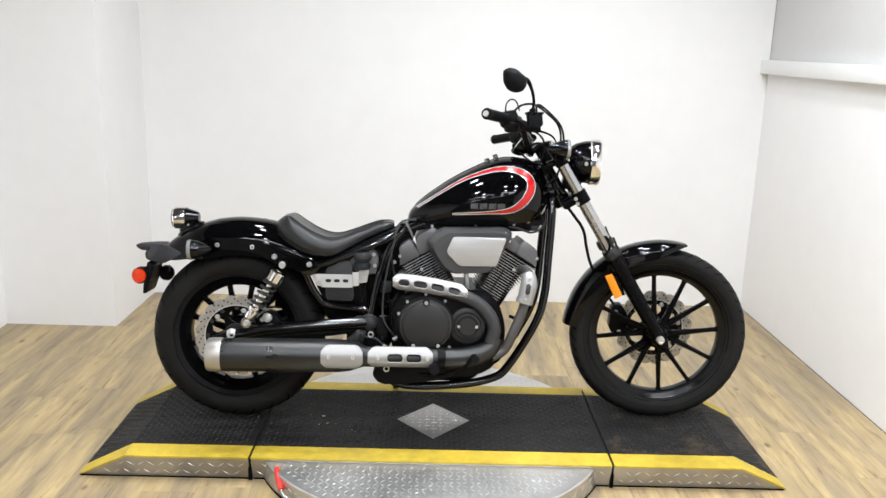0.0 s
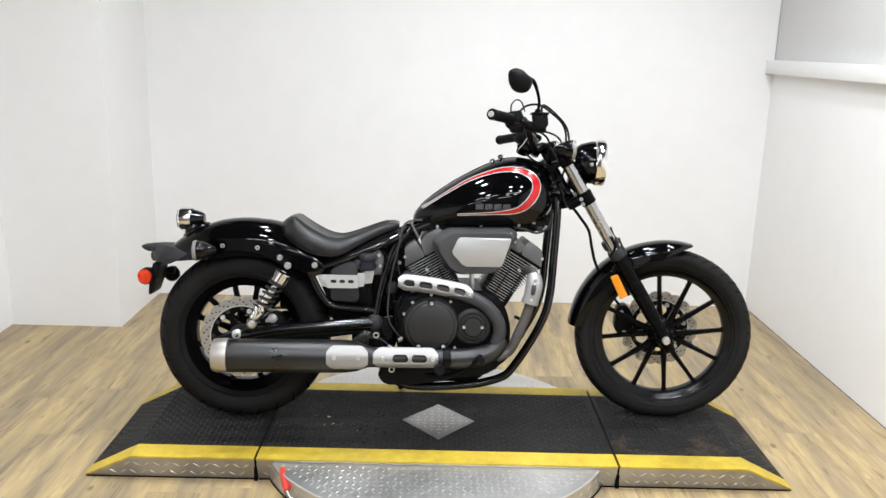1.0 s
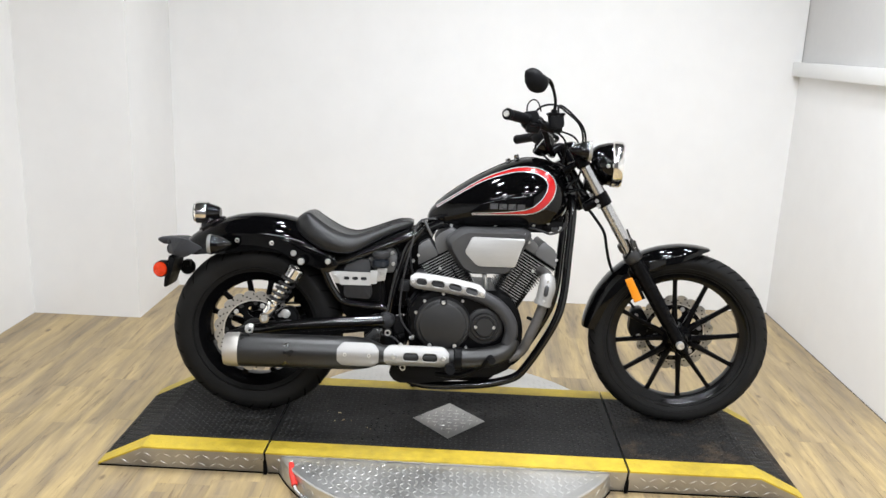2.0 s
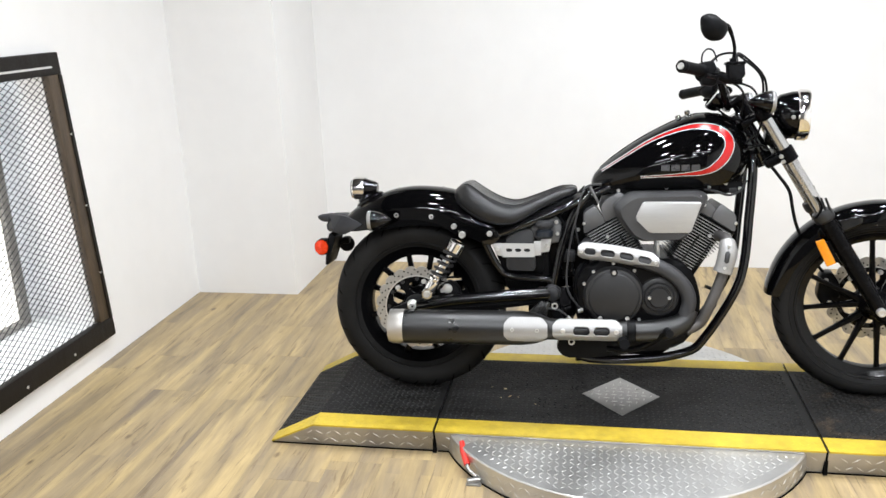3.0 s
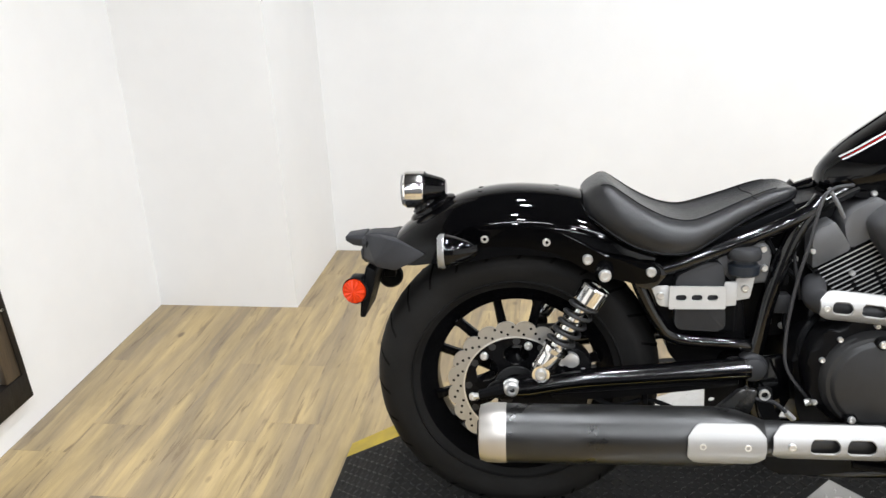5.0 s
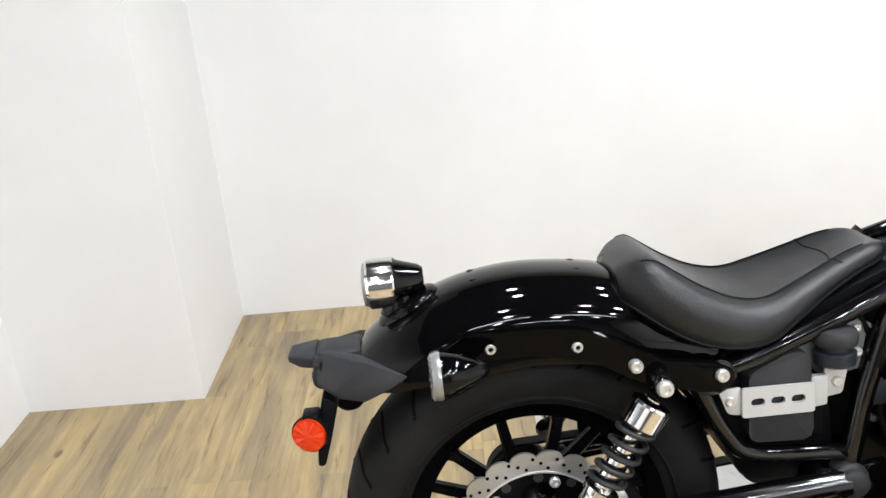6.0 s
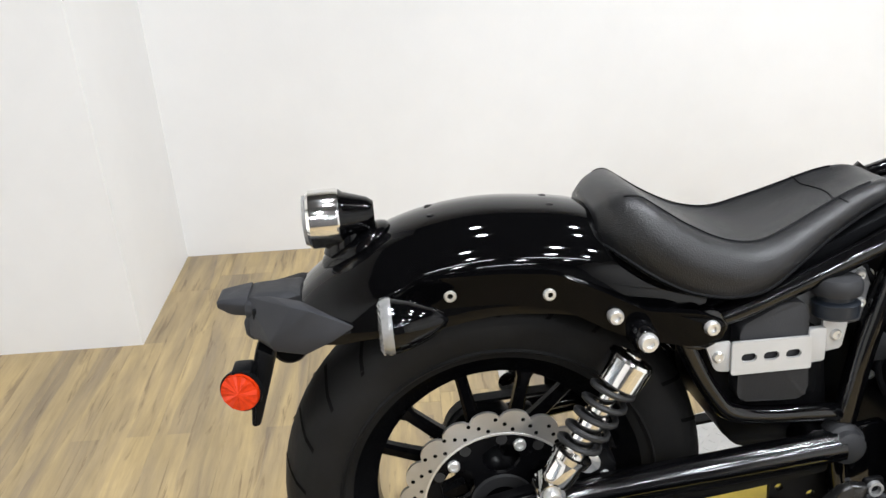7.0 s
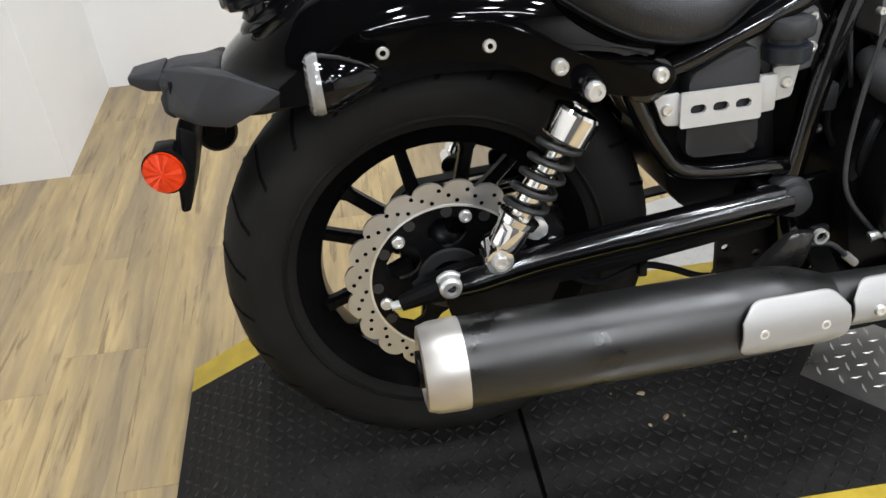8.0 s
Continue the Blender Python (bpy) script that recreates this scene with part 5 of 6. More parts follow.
# air cleaner
AC = rounded([(0.678, 0.690), (0.702, 0.715), (0.738, 0.737), (0.958, 0.742), (0.982, 0.732), (0.988, 0.715), (0.922, 0.590), (0.905, 0.577), (0.775, 0.572), (0.735, 0.592), (0.690, 0.655)], 0.014)
bm = bmesh.new()
rings = []
mid_x, mid_z = 0.832, 0.657
for y, k, lift in ((-0.085, 0.98, 0), (-0.090, 1.0, 0), (-0.138, 1.0, 0), (-0.150, 0.985, 0), (-0.176, 0.885, -0.003), (-0.180, 0.86, -0.003)):
    rings.append([bm.verts.new((mid_x + (x - mid_x) * k, y, mid_z + (z - mid_z) * k + lift)) for x, z in AC])
ring_faces(bm, rings, True, True, True)
air = part("air_cleaner", bm, air_grey, bike, "dark grey air cleaner cover with a silver panel", angle=30)
AS = rounded([(0.748, 0.655), (0.772, 0.711), (0.962, 0.709), (0.928, 0.606), (0.794, 0.607)], 0.010)
part("silver_panel", prism(bmesh.new(), AS, -0.188, -0.170, 0.004), panel_silver, air, "brushed silver air cleaner panel")
bolts(air, [(0.722, -0.166, 0.698), (0.958, -0.164, 0.722), (0.750, -0.168, 0.606), (0.888, -0.168, 0.590)], 0.0065, 0.006)

# exhaust
part("rear_header", tube(bmesh.new(), [(0.60, -0.08, 0.555), (0.585, -0.14, 0.540), (0.61, -0.185, 0.541), (0.70, -0.205, 0.532), (0.80, -0.215, 0.508), (0.865, -0.22, 0.478), (0.908, -0.222, 0.432), (0.922, -0.222, 0.384), (0.910, -0.225, 0.337)], 0.0235, 16), exhaust_grey, bike, "satin grey exhaust header pipe")
part("front_header", tube(bmesh.new(), [(1.03, -0.09, 0.585), (1.046, -0.16, 0.582), (1.044, -0.197, 0.545), (1.026, -0.205, 0.462), (0.99, -0.212, 0.370), (0.962, -0.205, 0.31), (0.915, -0.215, 0.285)], 0.0180, 16), pipe_grey, bike, "satin grey exhaust header pipe")
part("collector_pipe", tube(bmesh.new(), [(0.928, -0.215, 0.357), (0.908, -0.222, 0.318), (0.860, -0.230, 0.295), (0.78, -0.238, 0.286), (0.70, -0.242, 0.286), (0.58, -0.244, 0.288), (0.44, -0.245, 0.291)], [0.026, 0.032, 0.036, 0.036, 0.034, 0.034, 0.036], 20), muffler_black, bike, "sooty black exhaust collector pipe")
part("pipe_clamp", lathe(bmesh.new(), [(0.037, -0.014), (0.040, -0.012), (0.040, 0.012), (0.037, 0.014)], (0.735, -0.240, 0.286), (1, 0, 0), 24), engine_black, bike)
muf = part("muffler", lathe(bmesh.new(), [(0.034, 0.47), (0.040, 0.455), (0.052, 0.42), (0.0575, 0.38), (0.0580, 0.20), (0.0578, -0.025), (0.0578, -0.028), (0.050, -0.030)], (0, -0.245, 0.293), (1, 0, 0), 44), muffler_black, bike, "black cylindrical muffler with a silver end cap")
part("end_cap", lathe(bmesh.new(), [(0.0590, -0.024), (0.0595, -0.030), (0.0585, -0.062), (0.054, -0.076), (0.046, -0.078), (0.040, -0.070), (0.020, -0.060), (0.0, -0.058)], (0, -0.245, 0.293), (1, 0, 0), 44), cap_steel, muf, "brushed silver muffler end cap")
part("muffler_outlet", lathe(bmesh.new(), [(0.024, -0.082), (0.021, -0.082), (0.020, -0.05), (0.024, -0.05)], (0, -0.245, 0.293), (1, 0, 0), 24, close=True), engine_black, muf)
for k in range(3):
    a = radians(-90 + 120 * k + 60)
    part("cap_bolt", bolt(bmesh.new(), (-0.068, -0.245 + 0.048 * math.cos(a), 0.293 + 0.048 * math.sin(a)), 0.005, 0.008, (-1, 0, 0)), bolt_steel, muf)
part("muffler_hanger", prism(bmesh.new(), rounded([(0.385, 0.325), (0.437, 0.374), (0.47, 0.372), (0.462, 0.345), (0.456, 0.318)], 0.008), -0.205, -0.190, 0.004), muffler_black, muf)
part("hanger_strap", prism(bmesh.new(), rounded([(0.47, 0.37), (0.50, 0.372), (0.505, 0.33), (0.56, 0.235), (0.545, 0.215), (0.525, 0.225), (0.475, 0.325)], 0.008), -0.188, -0.180, 0.003), engine_black, muf)
for hx, hz in ((0.485, 0.357), (0.542, 0.232)):
    part("hanger_ring", lathe(bmesh.new(), [(0.0070, 0.005), (0.0108, 0.005), (0.0108, -0.002), (0.0070, -0.002)], (hx, -0.190, hz), (0, -1, 0), 18, close=True), bolt_steel, muf)


def curved_shield(name, stations, holes, centre_y, radius, label, lift=0.004, parent=None, slot=0.40):
    """A heat shield wrapped round a pipe: stations (x, z, half height), round-ended slots (x0, x1) cut along its middle."""
    rows = smooth_rows(stations, 5)
    bm = bmesh.new()
    n = 28
    grid = []
    for x, z, h in rows:
        line = []
        for k in range(n + 1):
            f = -1 + 2 * k / n
            ang = f * min(1.0, h / radius) * 1.15
            line.append(bm.verts.new((x, centre_y - (radius + lift) * math.cos(ang), z + h * f)))
        grid.append(line)
    for i in range(len(grid) - 1):
        xm, h = (rows[i][0] + rows[i + 1][0]) / 2, rows[i][2]
        for k in range(n):
            f = (-1 + 2 * (k + 0.5) / n)
            open_here = False
            for a, b in holes:
                r = slot * h
                dx = max(a + r - xm, 0.0, xm - (b - r))
                open_here |= math.hypot(dx, f * h) < r
            if not open_here:
                bm.faces.new((grid[i][k], grid[i + 1][k], grid[i + 1][k + 1], grid[i][k + 1]))
    bmesh.ops.delete(bm, geom=[v for v in bm.verts if not v.link_faces], context="VERTS")
    edge = [v for v in bm.verts if v.is_boundary]
    for _ in range(2):
        bmesh.ops.smooth_vert(bm, verts=edge, factor=0.5, use_axis_x=True, use_axis_y=False, use_axis_z=True)
    ob = part(name, bm, brushed, parent or bike, label, angle=60)
    mod = ob.modifiers.new("thickness", "SOLIDIFY")
    mod.thickness, mod.offset = 0.004, 1.0
    return ob


def dense(x0, x1, z0, z1, h, end=0.012, n=18):
    """Stations of a shield with rounded ends, from (x0, z0) to (x1, z1)."""
    out = []
    for k in range(n + 1):
        f = k / n
        x = x0 + (x1 - x0) * f
        d = min(x - x0, x1 - x)
        out.append((x, z0 + (z1 - z0) * f, h * (1 if d > end else max(0.45, math.sqrt(max(0.0, 1 - (1 - d / end) ** 2))))))
    return out


sh1 = curved_shield("muffler_shield", dense(0.318, 0.462, 0.301, 0.300, 0.040, 0.03), [], -0.245, 0.056, "brushed silver heat shield", 0.006, muf)
bolts(sh1, [(0.346, -0.305, 0.303), (0.428, -0.305, 0.302)], 0.008, 0.006)
sh2 = curved_shield("pipe_shield", dense(0.478, 0.704, 0.297, 0.295, 0.034, 0.03, 30), [(0.545, 0.599), (0.612, 0.664)], -0.243, 0.036, "brushed silver slotted heat shield", 0.012, slot=0.36)
bolts(sh2, [(0.512, -0.293, 0.298), (0.685, -0.293, 0.296)], 0.008, 0.006)
sh3 = curved_shield("header_shield", [(x, z - 0.016 * math.sin((x - 0.56) / 0.26 * math.pi) * -0.4, h) for x, z, h in dense(0.560, 0.823, 0.556, 0.514, 0.0265, 0.03, 36)], [(0.582, 0.618), (0.634, 0.680), (0.696, 0.740), (0.756, 0.797)], -0.203, 0.026, "brushed silver slotted heat shield", 0.010, slot=0.34)
bolts(sh3, [(0.571, -0.241, 0.554), (0.812, -0.241, 0.517)], 0.006, 0.005)
bm = tube(bmesh.new(), [(1.043, -0.186, 0.580), (1.043, -0.205, 0.545), (1.030, -0.210, 0.488)], [0.024, 0.031, 0.029], 16)
sh4 = part("header_shield", bm, brushed, bike, "brushed silver heat shield")
part("shield_slot", tube(bmesh.new(), [(1.0395, -0.232, 0.552), (1.038, -0.234, 0.547), (1.034, -0.2375, 0.522), (1.033, -0.2365, 0.517)], [0.003, 0.008, 0.008, 0.003], 12, 2), exhaust_grey, sh4)
bolts(sh4, [(1.042, -0.231, 0.569), (1.029, -0.238, 0.500)], 0.005, 0.004)
part("shield_collar", lathe(bmesh.new(), [(0.0195, -0.008), (0.030, -0.008), (0.031, 0.0), (0.030, 0.008), (0.0195, 0.008)], (1.029, -0.2095, 0.488), (0.27, 0.06, 0.96), 24, close=True), brushed, sh4)

# side cover and its bracket
part("side_cover", prism(bmesh.new(), rounded([(0.318, 0.580), (0.378, 0.610), (0.405, 0.608), (0.412, 0.595), (0.420, 0.475), (0.410, 0.463), (0.325, 0.467), (0.318, 0.48)], 0.010), -0.119, 0.08, 0.003), grey_plastic, bike, "dark grey plastic side cover")
br = part("cover_bracket", plate(bmesh.new(), rounded([(0.304, 0.562), (0.414, 0.561), (0.416, 0.514), (0.304, 0.514)], 0.004), [stadium(0.317 + 0.031 * k, 0.339 + 0.031 * k, 0.538, 0.0125) for k in range(3)], -0.128, -0.123), silver_paint, bike, "silver slotted bracket", flat=True)
part("bracket_tab", prism(bmesh.new(), rounded([(0.268, 0.560), (0.305, 0.562), (0.305, 0.516), (0.284, 0.520)], 0.005), -0.122, -0.117, 0.001), silver_paint, br)
part("bracket_step", prism(bmesh.new(), rounded([(0.413, 0.568), (0.438, 0.569), (0.438, 0.520), (0.413, 0.518)], 0.004), -0.122, -0.112, 0.001), silver_paint, br)
part("bracket_tab", prism(bmesh.new(), rounded([(0.437, 0.575), (0.474, 0.577), (0.466, 0.532), (0.437, 0.527)], 0.004), -0.112, -0.106, 0.001), silver_paint, br)
bolts(br, [(0.287, -0.122, 0.541), (0.456, -0.112, 0.553)], 0.008, 0.005)
part("ignition_housing", prism(bmesh.new(), rounded([(0.39, 0.605), (0.44, 0.640), (0.485, 0.652), (0.508, 0.630), (0.504, 0.56), (0.44, 0.555)], 0.014), -0.098, -0.06, 0.006), head_grey, bike, "grey ignition bracket")
part("ignition_barrel", lathe(bmesh.new(), [(0.0, 0.0), (0.024, 0.0), (0.030, 0.004), (0.031, 0.022), (0.024, 0.026), (0.024, 0.034)], (0.450, -0.116, 0.582), (0, 0.05, 1), 28), steel_blue, bike, "dark blue-grey ignition barrel")
part("ignition_cap", lathe(bmesh.new(), [(0.024, 0.032), (0.031, 0.034), (0.033, 0.038), (0.033, 0.050), (0.030, 0.056), (0.022, 0.059), (0.0, 0.060)], (0.450, -0.116, 0.582), (0, 0.05, 1), 28), grey_plastic, bike, "round black ignition cap")
bolts(bike, [(0.490, -0.099, 0.632), (0.494, -0.099, 0.592)], 0.0070, 0.006)
part("inner_panel", prism(bmesh.new(), rounded([(0.455, 0.43), (0.455, 0.655), (0.560, 0.715), (0.655, 0.735), (0.62, 0.66), (0.60, 0.43)], 0.02), -0.055, 0.055, 0.006), engine_black, bike)
part("mud_guard", prism(bmesh.new(), rounded([(0.355, 0.362), (0.314, 0.395), (0.302, 0.46), (0.345, 0.60), (0.45, 0.62), (0.48, 0.37)], 0.02), -0.080, 0.080, 0.006), engine_black, bike)
part("pivot_plate", plate(bmesh.new(), rounded([(0.392, 0.37), (0.395, 0.235), (0.53, 0.20), (0.54, 0.37)], 0.012), [[(hx + 0.007 * math.cos(radians(a)), hz + 0.006 * math.sin(radians(a))) for a in range(0, 360, 36)] for hx, hz in ((0.408, 0.296), (0.458, 0.279))], -0.084, -0.076), engine_black, bike, flat=True)
part("relay", box(bmesh.new(), (0.515, -0.085, 0.49), (0.555, -0.055, 0.53), 0.004), grey_plastic, bike)
part("relay", box(bmesh.new(), (0.52, -0.080, 0.55), (0.55, -0.055, 0.585), 0.004), black_plastic, bike)
bolts(bike, [(0.53, -0.056, 0.615), (0.565, -0.056, 0.665), (0.565, -0.056, 0.60), (0.548, -0.056, 0.455)], 0.007, 0.006)
part("wire_loom", tube(bmesh.new(), [(0.50, -0.075, 0.65), (0.53, -0.085, 0.60), (0.57, -0.075, 0.55), (0.545, -0.08, 0.48), (0.56, -0.09, 0.43)], 0.005, 8), black_plastic, bike)
part("wire_loom", tube(bmesh.new(), [(0.60, -0.07, 0.73), (0.565, -0.08, 0.70), (0.555, -0.085, 0.62), (0.575, -0.08, 0.52)], 0.0035, 8), grey_plastic, bike)
part("battery_box", prism(bmesh.new(), rounded([(0.272, 0.60), (0.45, 0.65), (0.45, 0.45), (0.315, 0.45), (0.283, 0.51)], 0.01), -0.09, 0.10, 0.006), black_plastic, bike)

# tail
tl = part("tail_light", lathe(bmesh.new(), [(0.018, 0.090), (0.024, 0.082), (0.034, 0.050), (0.0385, 0.044), (0.0385, 0.036)], (-0.246, 0, 0.744), (1, 0, 0.02), 44), black_gloss, bike, "bullet tail light with a chrome ring")
part("chrome_ring", lathe(bmesh.new(), [(0.0388, 0.044), (0.0402, 0.040), (0.0402, 0.004), (0.037, 0.0), (0.034, 0.004)], (-0.246, 0, 0.744), (1, 0, 0.02), 44), chrome, tl, "chrome trim ring")
part("lens", lathe(bmesh.new(), [(0.037, 0.004), (0.034, -0.005), (0.02, -0.008), (0.0, -0.009)], (-0.246, 0, 0.744), (1, 0, 0.02), 44), clear_lens, tl, "clear tail light lens")
bm = bmesh.new()
bmesh.ops.create_uvsphere(bm, u_segments=24, v_segments=12, radius=1.0)
bmesh.ops.transform(bm, matrix=Matrix.Translation((-0.186, 0, 0.704)) @ Matrix.Rotation(radians(-29), 4, "Y") @ Matrix.Diagonal((0.056, 0.046, 0.016, 1)), verts=bm.verts)
part("bracket_base", bm, black_gloss, tl)
part("light_bracket", tube(bmesh.new(), [(-0.196, 0, 0.697), (-0.196, 0, 0.716), (-0.194, 0, 0.734)], [0.034, 0.028, 0.024], 20), black_gloss, tl)
for s in (-1, 1):
    sx, sz = (-0.147, 0.648) if s < 0 else (-0.140, 0.630)
    sg = part("turn_signal", lathe(bmesh.new(), [(0.0, 0.072), (0.008, 0.068), (0.020, 0.050), (0.030, 0.026), (0.0345, 0.008), (0.0345, 0.0)], (sx, s * 0.165, sz), (1, 0, 0.03), 28), black_gloss, bike, "black bullet turn signal with a clear lens")
    part("signal_lens", lathe(bmesh.new(), [(0.0355, 0.003), (0.0365, -0.003), (0.034, -0.010), (0.0, -0.016)], (sx, s * 0.165, sz), (1, 0, 0.03), 28), clear_lens, sg, "clear ribbed lens")
    for k in range(9):
        zz = sz - 0.028 + 0.007 * k
        hw = math.sqrt(max(0.0, 0.034 ** 2 - (zz - sz) ** 2))
        part("lens_rib", tube(bmesh.new(), [(sx - 0.009, s * 0.165 - hw, zz), (sx - 0.013, s * 0.165, zz), (sx - 0.009, s * 0.165 + hw, zz)], 0.0018, 6, 3), clear_lens, sg)
    part("signal_stalk", tube(bmesh.new(), [(sx + 0.022, s * 0.10, sz), (sx + 0.027, s * 0.14, sz)], 0.011, 10, 1), black_plastic, sg)


def moulded(points, bevel=0.004):
    """A moulded solid wrapped round points (x, half width, z) on both sides."""
    bm = bmesh.new()
    for x, y, z in points:
        bm.verts.new((x, y, z))
        bm.verts.new((x, -y, z))
    made = bmesh.ops.convex_hull(bm, input=bm.verts)
    bmesh.ops.delete(bm, geom=[g for g in made["geom_interior"] if isinstance(g, bmesh.types.BMVert)], context="VERTS")
    bmesh.ops.dissolve_limit(bm, angle_limit=0.05, verts=list(bm.verts), edges=list(bm.edges))
    bmesh.ops.bevel(bm, geom=list(bm.edges), offset=bevel, segments=3, profile=0.5, affect="EDGES", clamp_overlap=True)
    return bm


ph = part("plate_holder", moulded([(-0.341, 0.038, 0.622), (-0.341, 0.044, 0.640), (-0.338, 0.036, 0.648), (-0.322, 0.022, 0.654), (-0.280, 0.026, 0.654), (-0.262, 0.044, 0.648), (-0.258, 0.052, 0.630), (-0.300, 0.050, 0.622)]), holder_plastic, bike, "dark grey plastic plate holder", angle=50)
part("plate_lamp", moulded([(-0.380, 0.022, 0.636), (-0.380, 0.025, 0.646), (-0.375, 0.022, 0.648), (-0.345, 0.028, 0.651), (-0.336, 0.031, 0.652), (-0.336, 0.036, 0.640), (-0.336, 0.031, 0.624), (-0.362, 0.026, 0.626)], 0.003), holder_plastic, ph, angle=50)
for s in (-1,):
    bm = bmesh.new()
    for x, y, z in ((-0.272, 0.094, 0.656), (-0.306, 0.088, 0.606), (-0.300, 0.088, 0.594), (-0.260, 0.096, 0.588), (-0.222, 0.103, 0.607), (-0.192, 0.108, 0.627), (-0.248, 0.104, 0.652), (-0.303, 0.050, 0.658), (-0.336, 0.048, 0.604), (-0.322, 0.048, 0.590), (-0.260, 0.07, 0.60), (-0.215, 0.08, 0.625), (-0.262, 0.07, 0.655), (-0.336, 0.03, 0.652), (-0.338, 0.03, 0.598)):
        bm.verts.new((x, y * s, z))
    bmesh.ops.convex_hull(bm, input=bm.verts)
    bmesh.ops.dissolve_limit(bm, angle_limit=0.12, verts=list(bm.verts), edges=list(bm.edges))
    bmesh.ops.bevel(bm, geom=list(bm.edges), offset=0.0015, segments=2, profile=0.5, affect="EDGES", clamp_overlap=True)
    part("holder_skirt", bm, holder_plastic, ph, angle=50)
part("holder_base", moulded([(-0.330, 0.05, 0.640), (-0.330, 0.05, 0.598), (-0.26, 0.075, 0.600), (-0.23, 0.075, 0.640), (-0.27, 0.06, 0.650)], 0.003), black_plastic, ph, angle=50)
part("holder_box", moulded([(-0.344, 0.036, 0.598), (-0.345, 0.038, 0.618), (-0.336, 0.038, 0.630), (-0.305, 0.042, 0.630), (-0.300, 0.042, 0.592), (-0.335, 0.034, 0.589)], 0.003), holder_plastic, ph, angle=50)
part("plate_arm", prism(bmesh.new(), rounded([(-0.330, 0.590), (-0.306, 0.576), (-0.322, 0.520), (-0.338, 0.470), (-0.350, 0.470), (-0.342, 0.540)], 0.008), -0.062, 0.062, 0.005), black_plastic, ph)
for s in (-1, 1):
    rx, rz = (-0.352, 0.540) if s < 0 else (-0.302, 0.526)
    part("reflector_stalk", box(bmesh.new(), (rx - 0.010, min(s * 0.05, s * 0.088), rz + 0.005), (rx + 0.017, max(s * 0.05, s * 0.088), rz + 0.030), 0.004), black_plastic, ph)
    rf = part("side_reflector", lathe(bmesh.new(), [(0.0, 0.006), (0.0262, 0.006), (0.0275, 0.0), (0.0275, -0.006)], (rx, s * 0.085, rz), (-0.25, s, 0), 28), red_lens, ph, "round red reflector")
    d, u, v = axis_frame((-0.25, s, 0))
    for k in range(12):
        a0, a1 = 2 * math.pi * k / 12, 2 * math.pi * (k + 1) / 12
        o = Vector((rx, s * 0.085, rz)) + d * 0.0065
        bm = bmesh.new()
        tip = bm.verts.new(o + d * 0.0045)
        e0, e1 = (bm.verts.new(o + (u * math.cos(a) + v * math.sin(a)) * 0.0255) for a in (a0, a1))
        em = bm.verts.new(o + (u * math.cos((a0 + a1) / 2) + v * math.sin((a0 + a1) / 2)) * 0.0255 + d * 0.0018)
        bm.faces.new((tip, e0, em))
        bm.faces.new((tip, em, e1))
        part("reflector_facet", bm, red_lens, rf, flat=True, keep=True)
    part("reflector_back", lathe(bmesh.new(), [(0.0, -0.014), (0.024, -0.013), (0.0292, -0.006), (0.0292, 0.002), (0.0278, 0.002)], (rx, s * 0.085, rz), (-0.25, s, 0), 28), black_plastic, ph)

# fork and front end
F0, F1 = Vector((1.175, 0, 0.986)), Vector((1.575, 0, 0.332))
fd = (F1 - F0).normalized()
FL = (F1 - F0).length
for s in (-1, 1):
    o = Vector((0, 0.100 * s, 0))
    leg = front("fork_leg", lathe(bmesh.new(), [(0.0200, -0.02), (0.0205, 0.0), (0.0205, 0.42)], F0 + o, fd, 22), fork_metal, "polished steel fork tube with black slider")
    front("fork_slider", lathe(bmesh.new(), [(0.022, 0.365), (0.030, 0.368), (0.0305, 0.385), (0.027, 0.392), (0.0275, 0.46), (0.027, 0.60), (0.024, 0.70), (0.022, FL - 0.02), (0.024, FL + 0.01), (0.016, FL + 0.032)], F0 + o, fd, 22), black_satin, "", leg)
    front("seal_collar", lathe(bmesh.new(), [(0.022, 0.362), (0.031, 0.364), (0.0335, 0.372), (0.0335, 0.392), (0.030, 0.400), (0.027, 0.402)], F0 + o, fd, 22), engine_grey, "dark grey seal collar", leg)
    for k in (0.012, 0.026):
        front("hose_guide", tube(bmesh.new(), [F0 + o + fd * 0.372 + Vector((k, s * 0.020, 0.004)), F0 + o + fd * 0.318 + Vector((k + 0.006, s * 0.020, 0.008))], 0.0038, 8, 1), engine_grey, "", leg)
    front("axle_cap", lathe(bmesh.new(), [(0.006, 0.018), (0.007, 0.024), (0.012, 0.024), (0.0145, 0.018), (0.015, 0.0)], F1 + Vector((-0.007, s * 0.115, 0.011)), (0, s, 0), 18), bolt_steel, "", leg)
    front("clamp_bolt", bolt(bmesh.new(), F0 + o + fd * 0.135 + Vector((-0.015, s * 0.022, -0.012)), 0.007, 0.006, (0, s, 0)), bolt_steel, "", leg)
    front("clamp_bolt", bolt(bmesh.new(), F0 + o + fd * 0.155 + Vector((-0.018, s * 0.022, -0.012)), 0.007, 0.006, (0, s, 0)), bolt_steel, "", leg)
    front("fork_reflector", prism(bmesh.new(), rounded([(1.350, 0.578), (1.376, 0.588), (1.418, 0.508), (1.391, 0.494)], 0.004), s * 0.122, s * 0.132, 0.002), amber_lens, "amber rectangular reflector", leg)
    front("reflector_bracket", prism(bmesh.new(), [(1.36, 0.565), (1.395, 0.58), (1.43, 0.51), (1.40, 0.50)], s * 0.108, s * 0.122), black_satin, "", leg)
lc = F0 + fd * 0.145
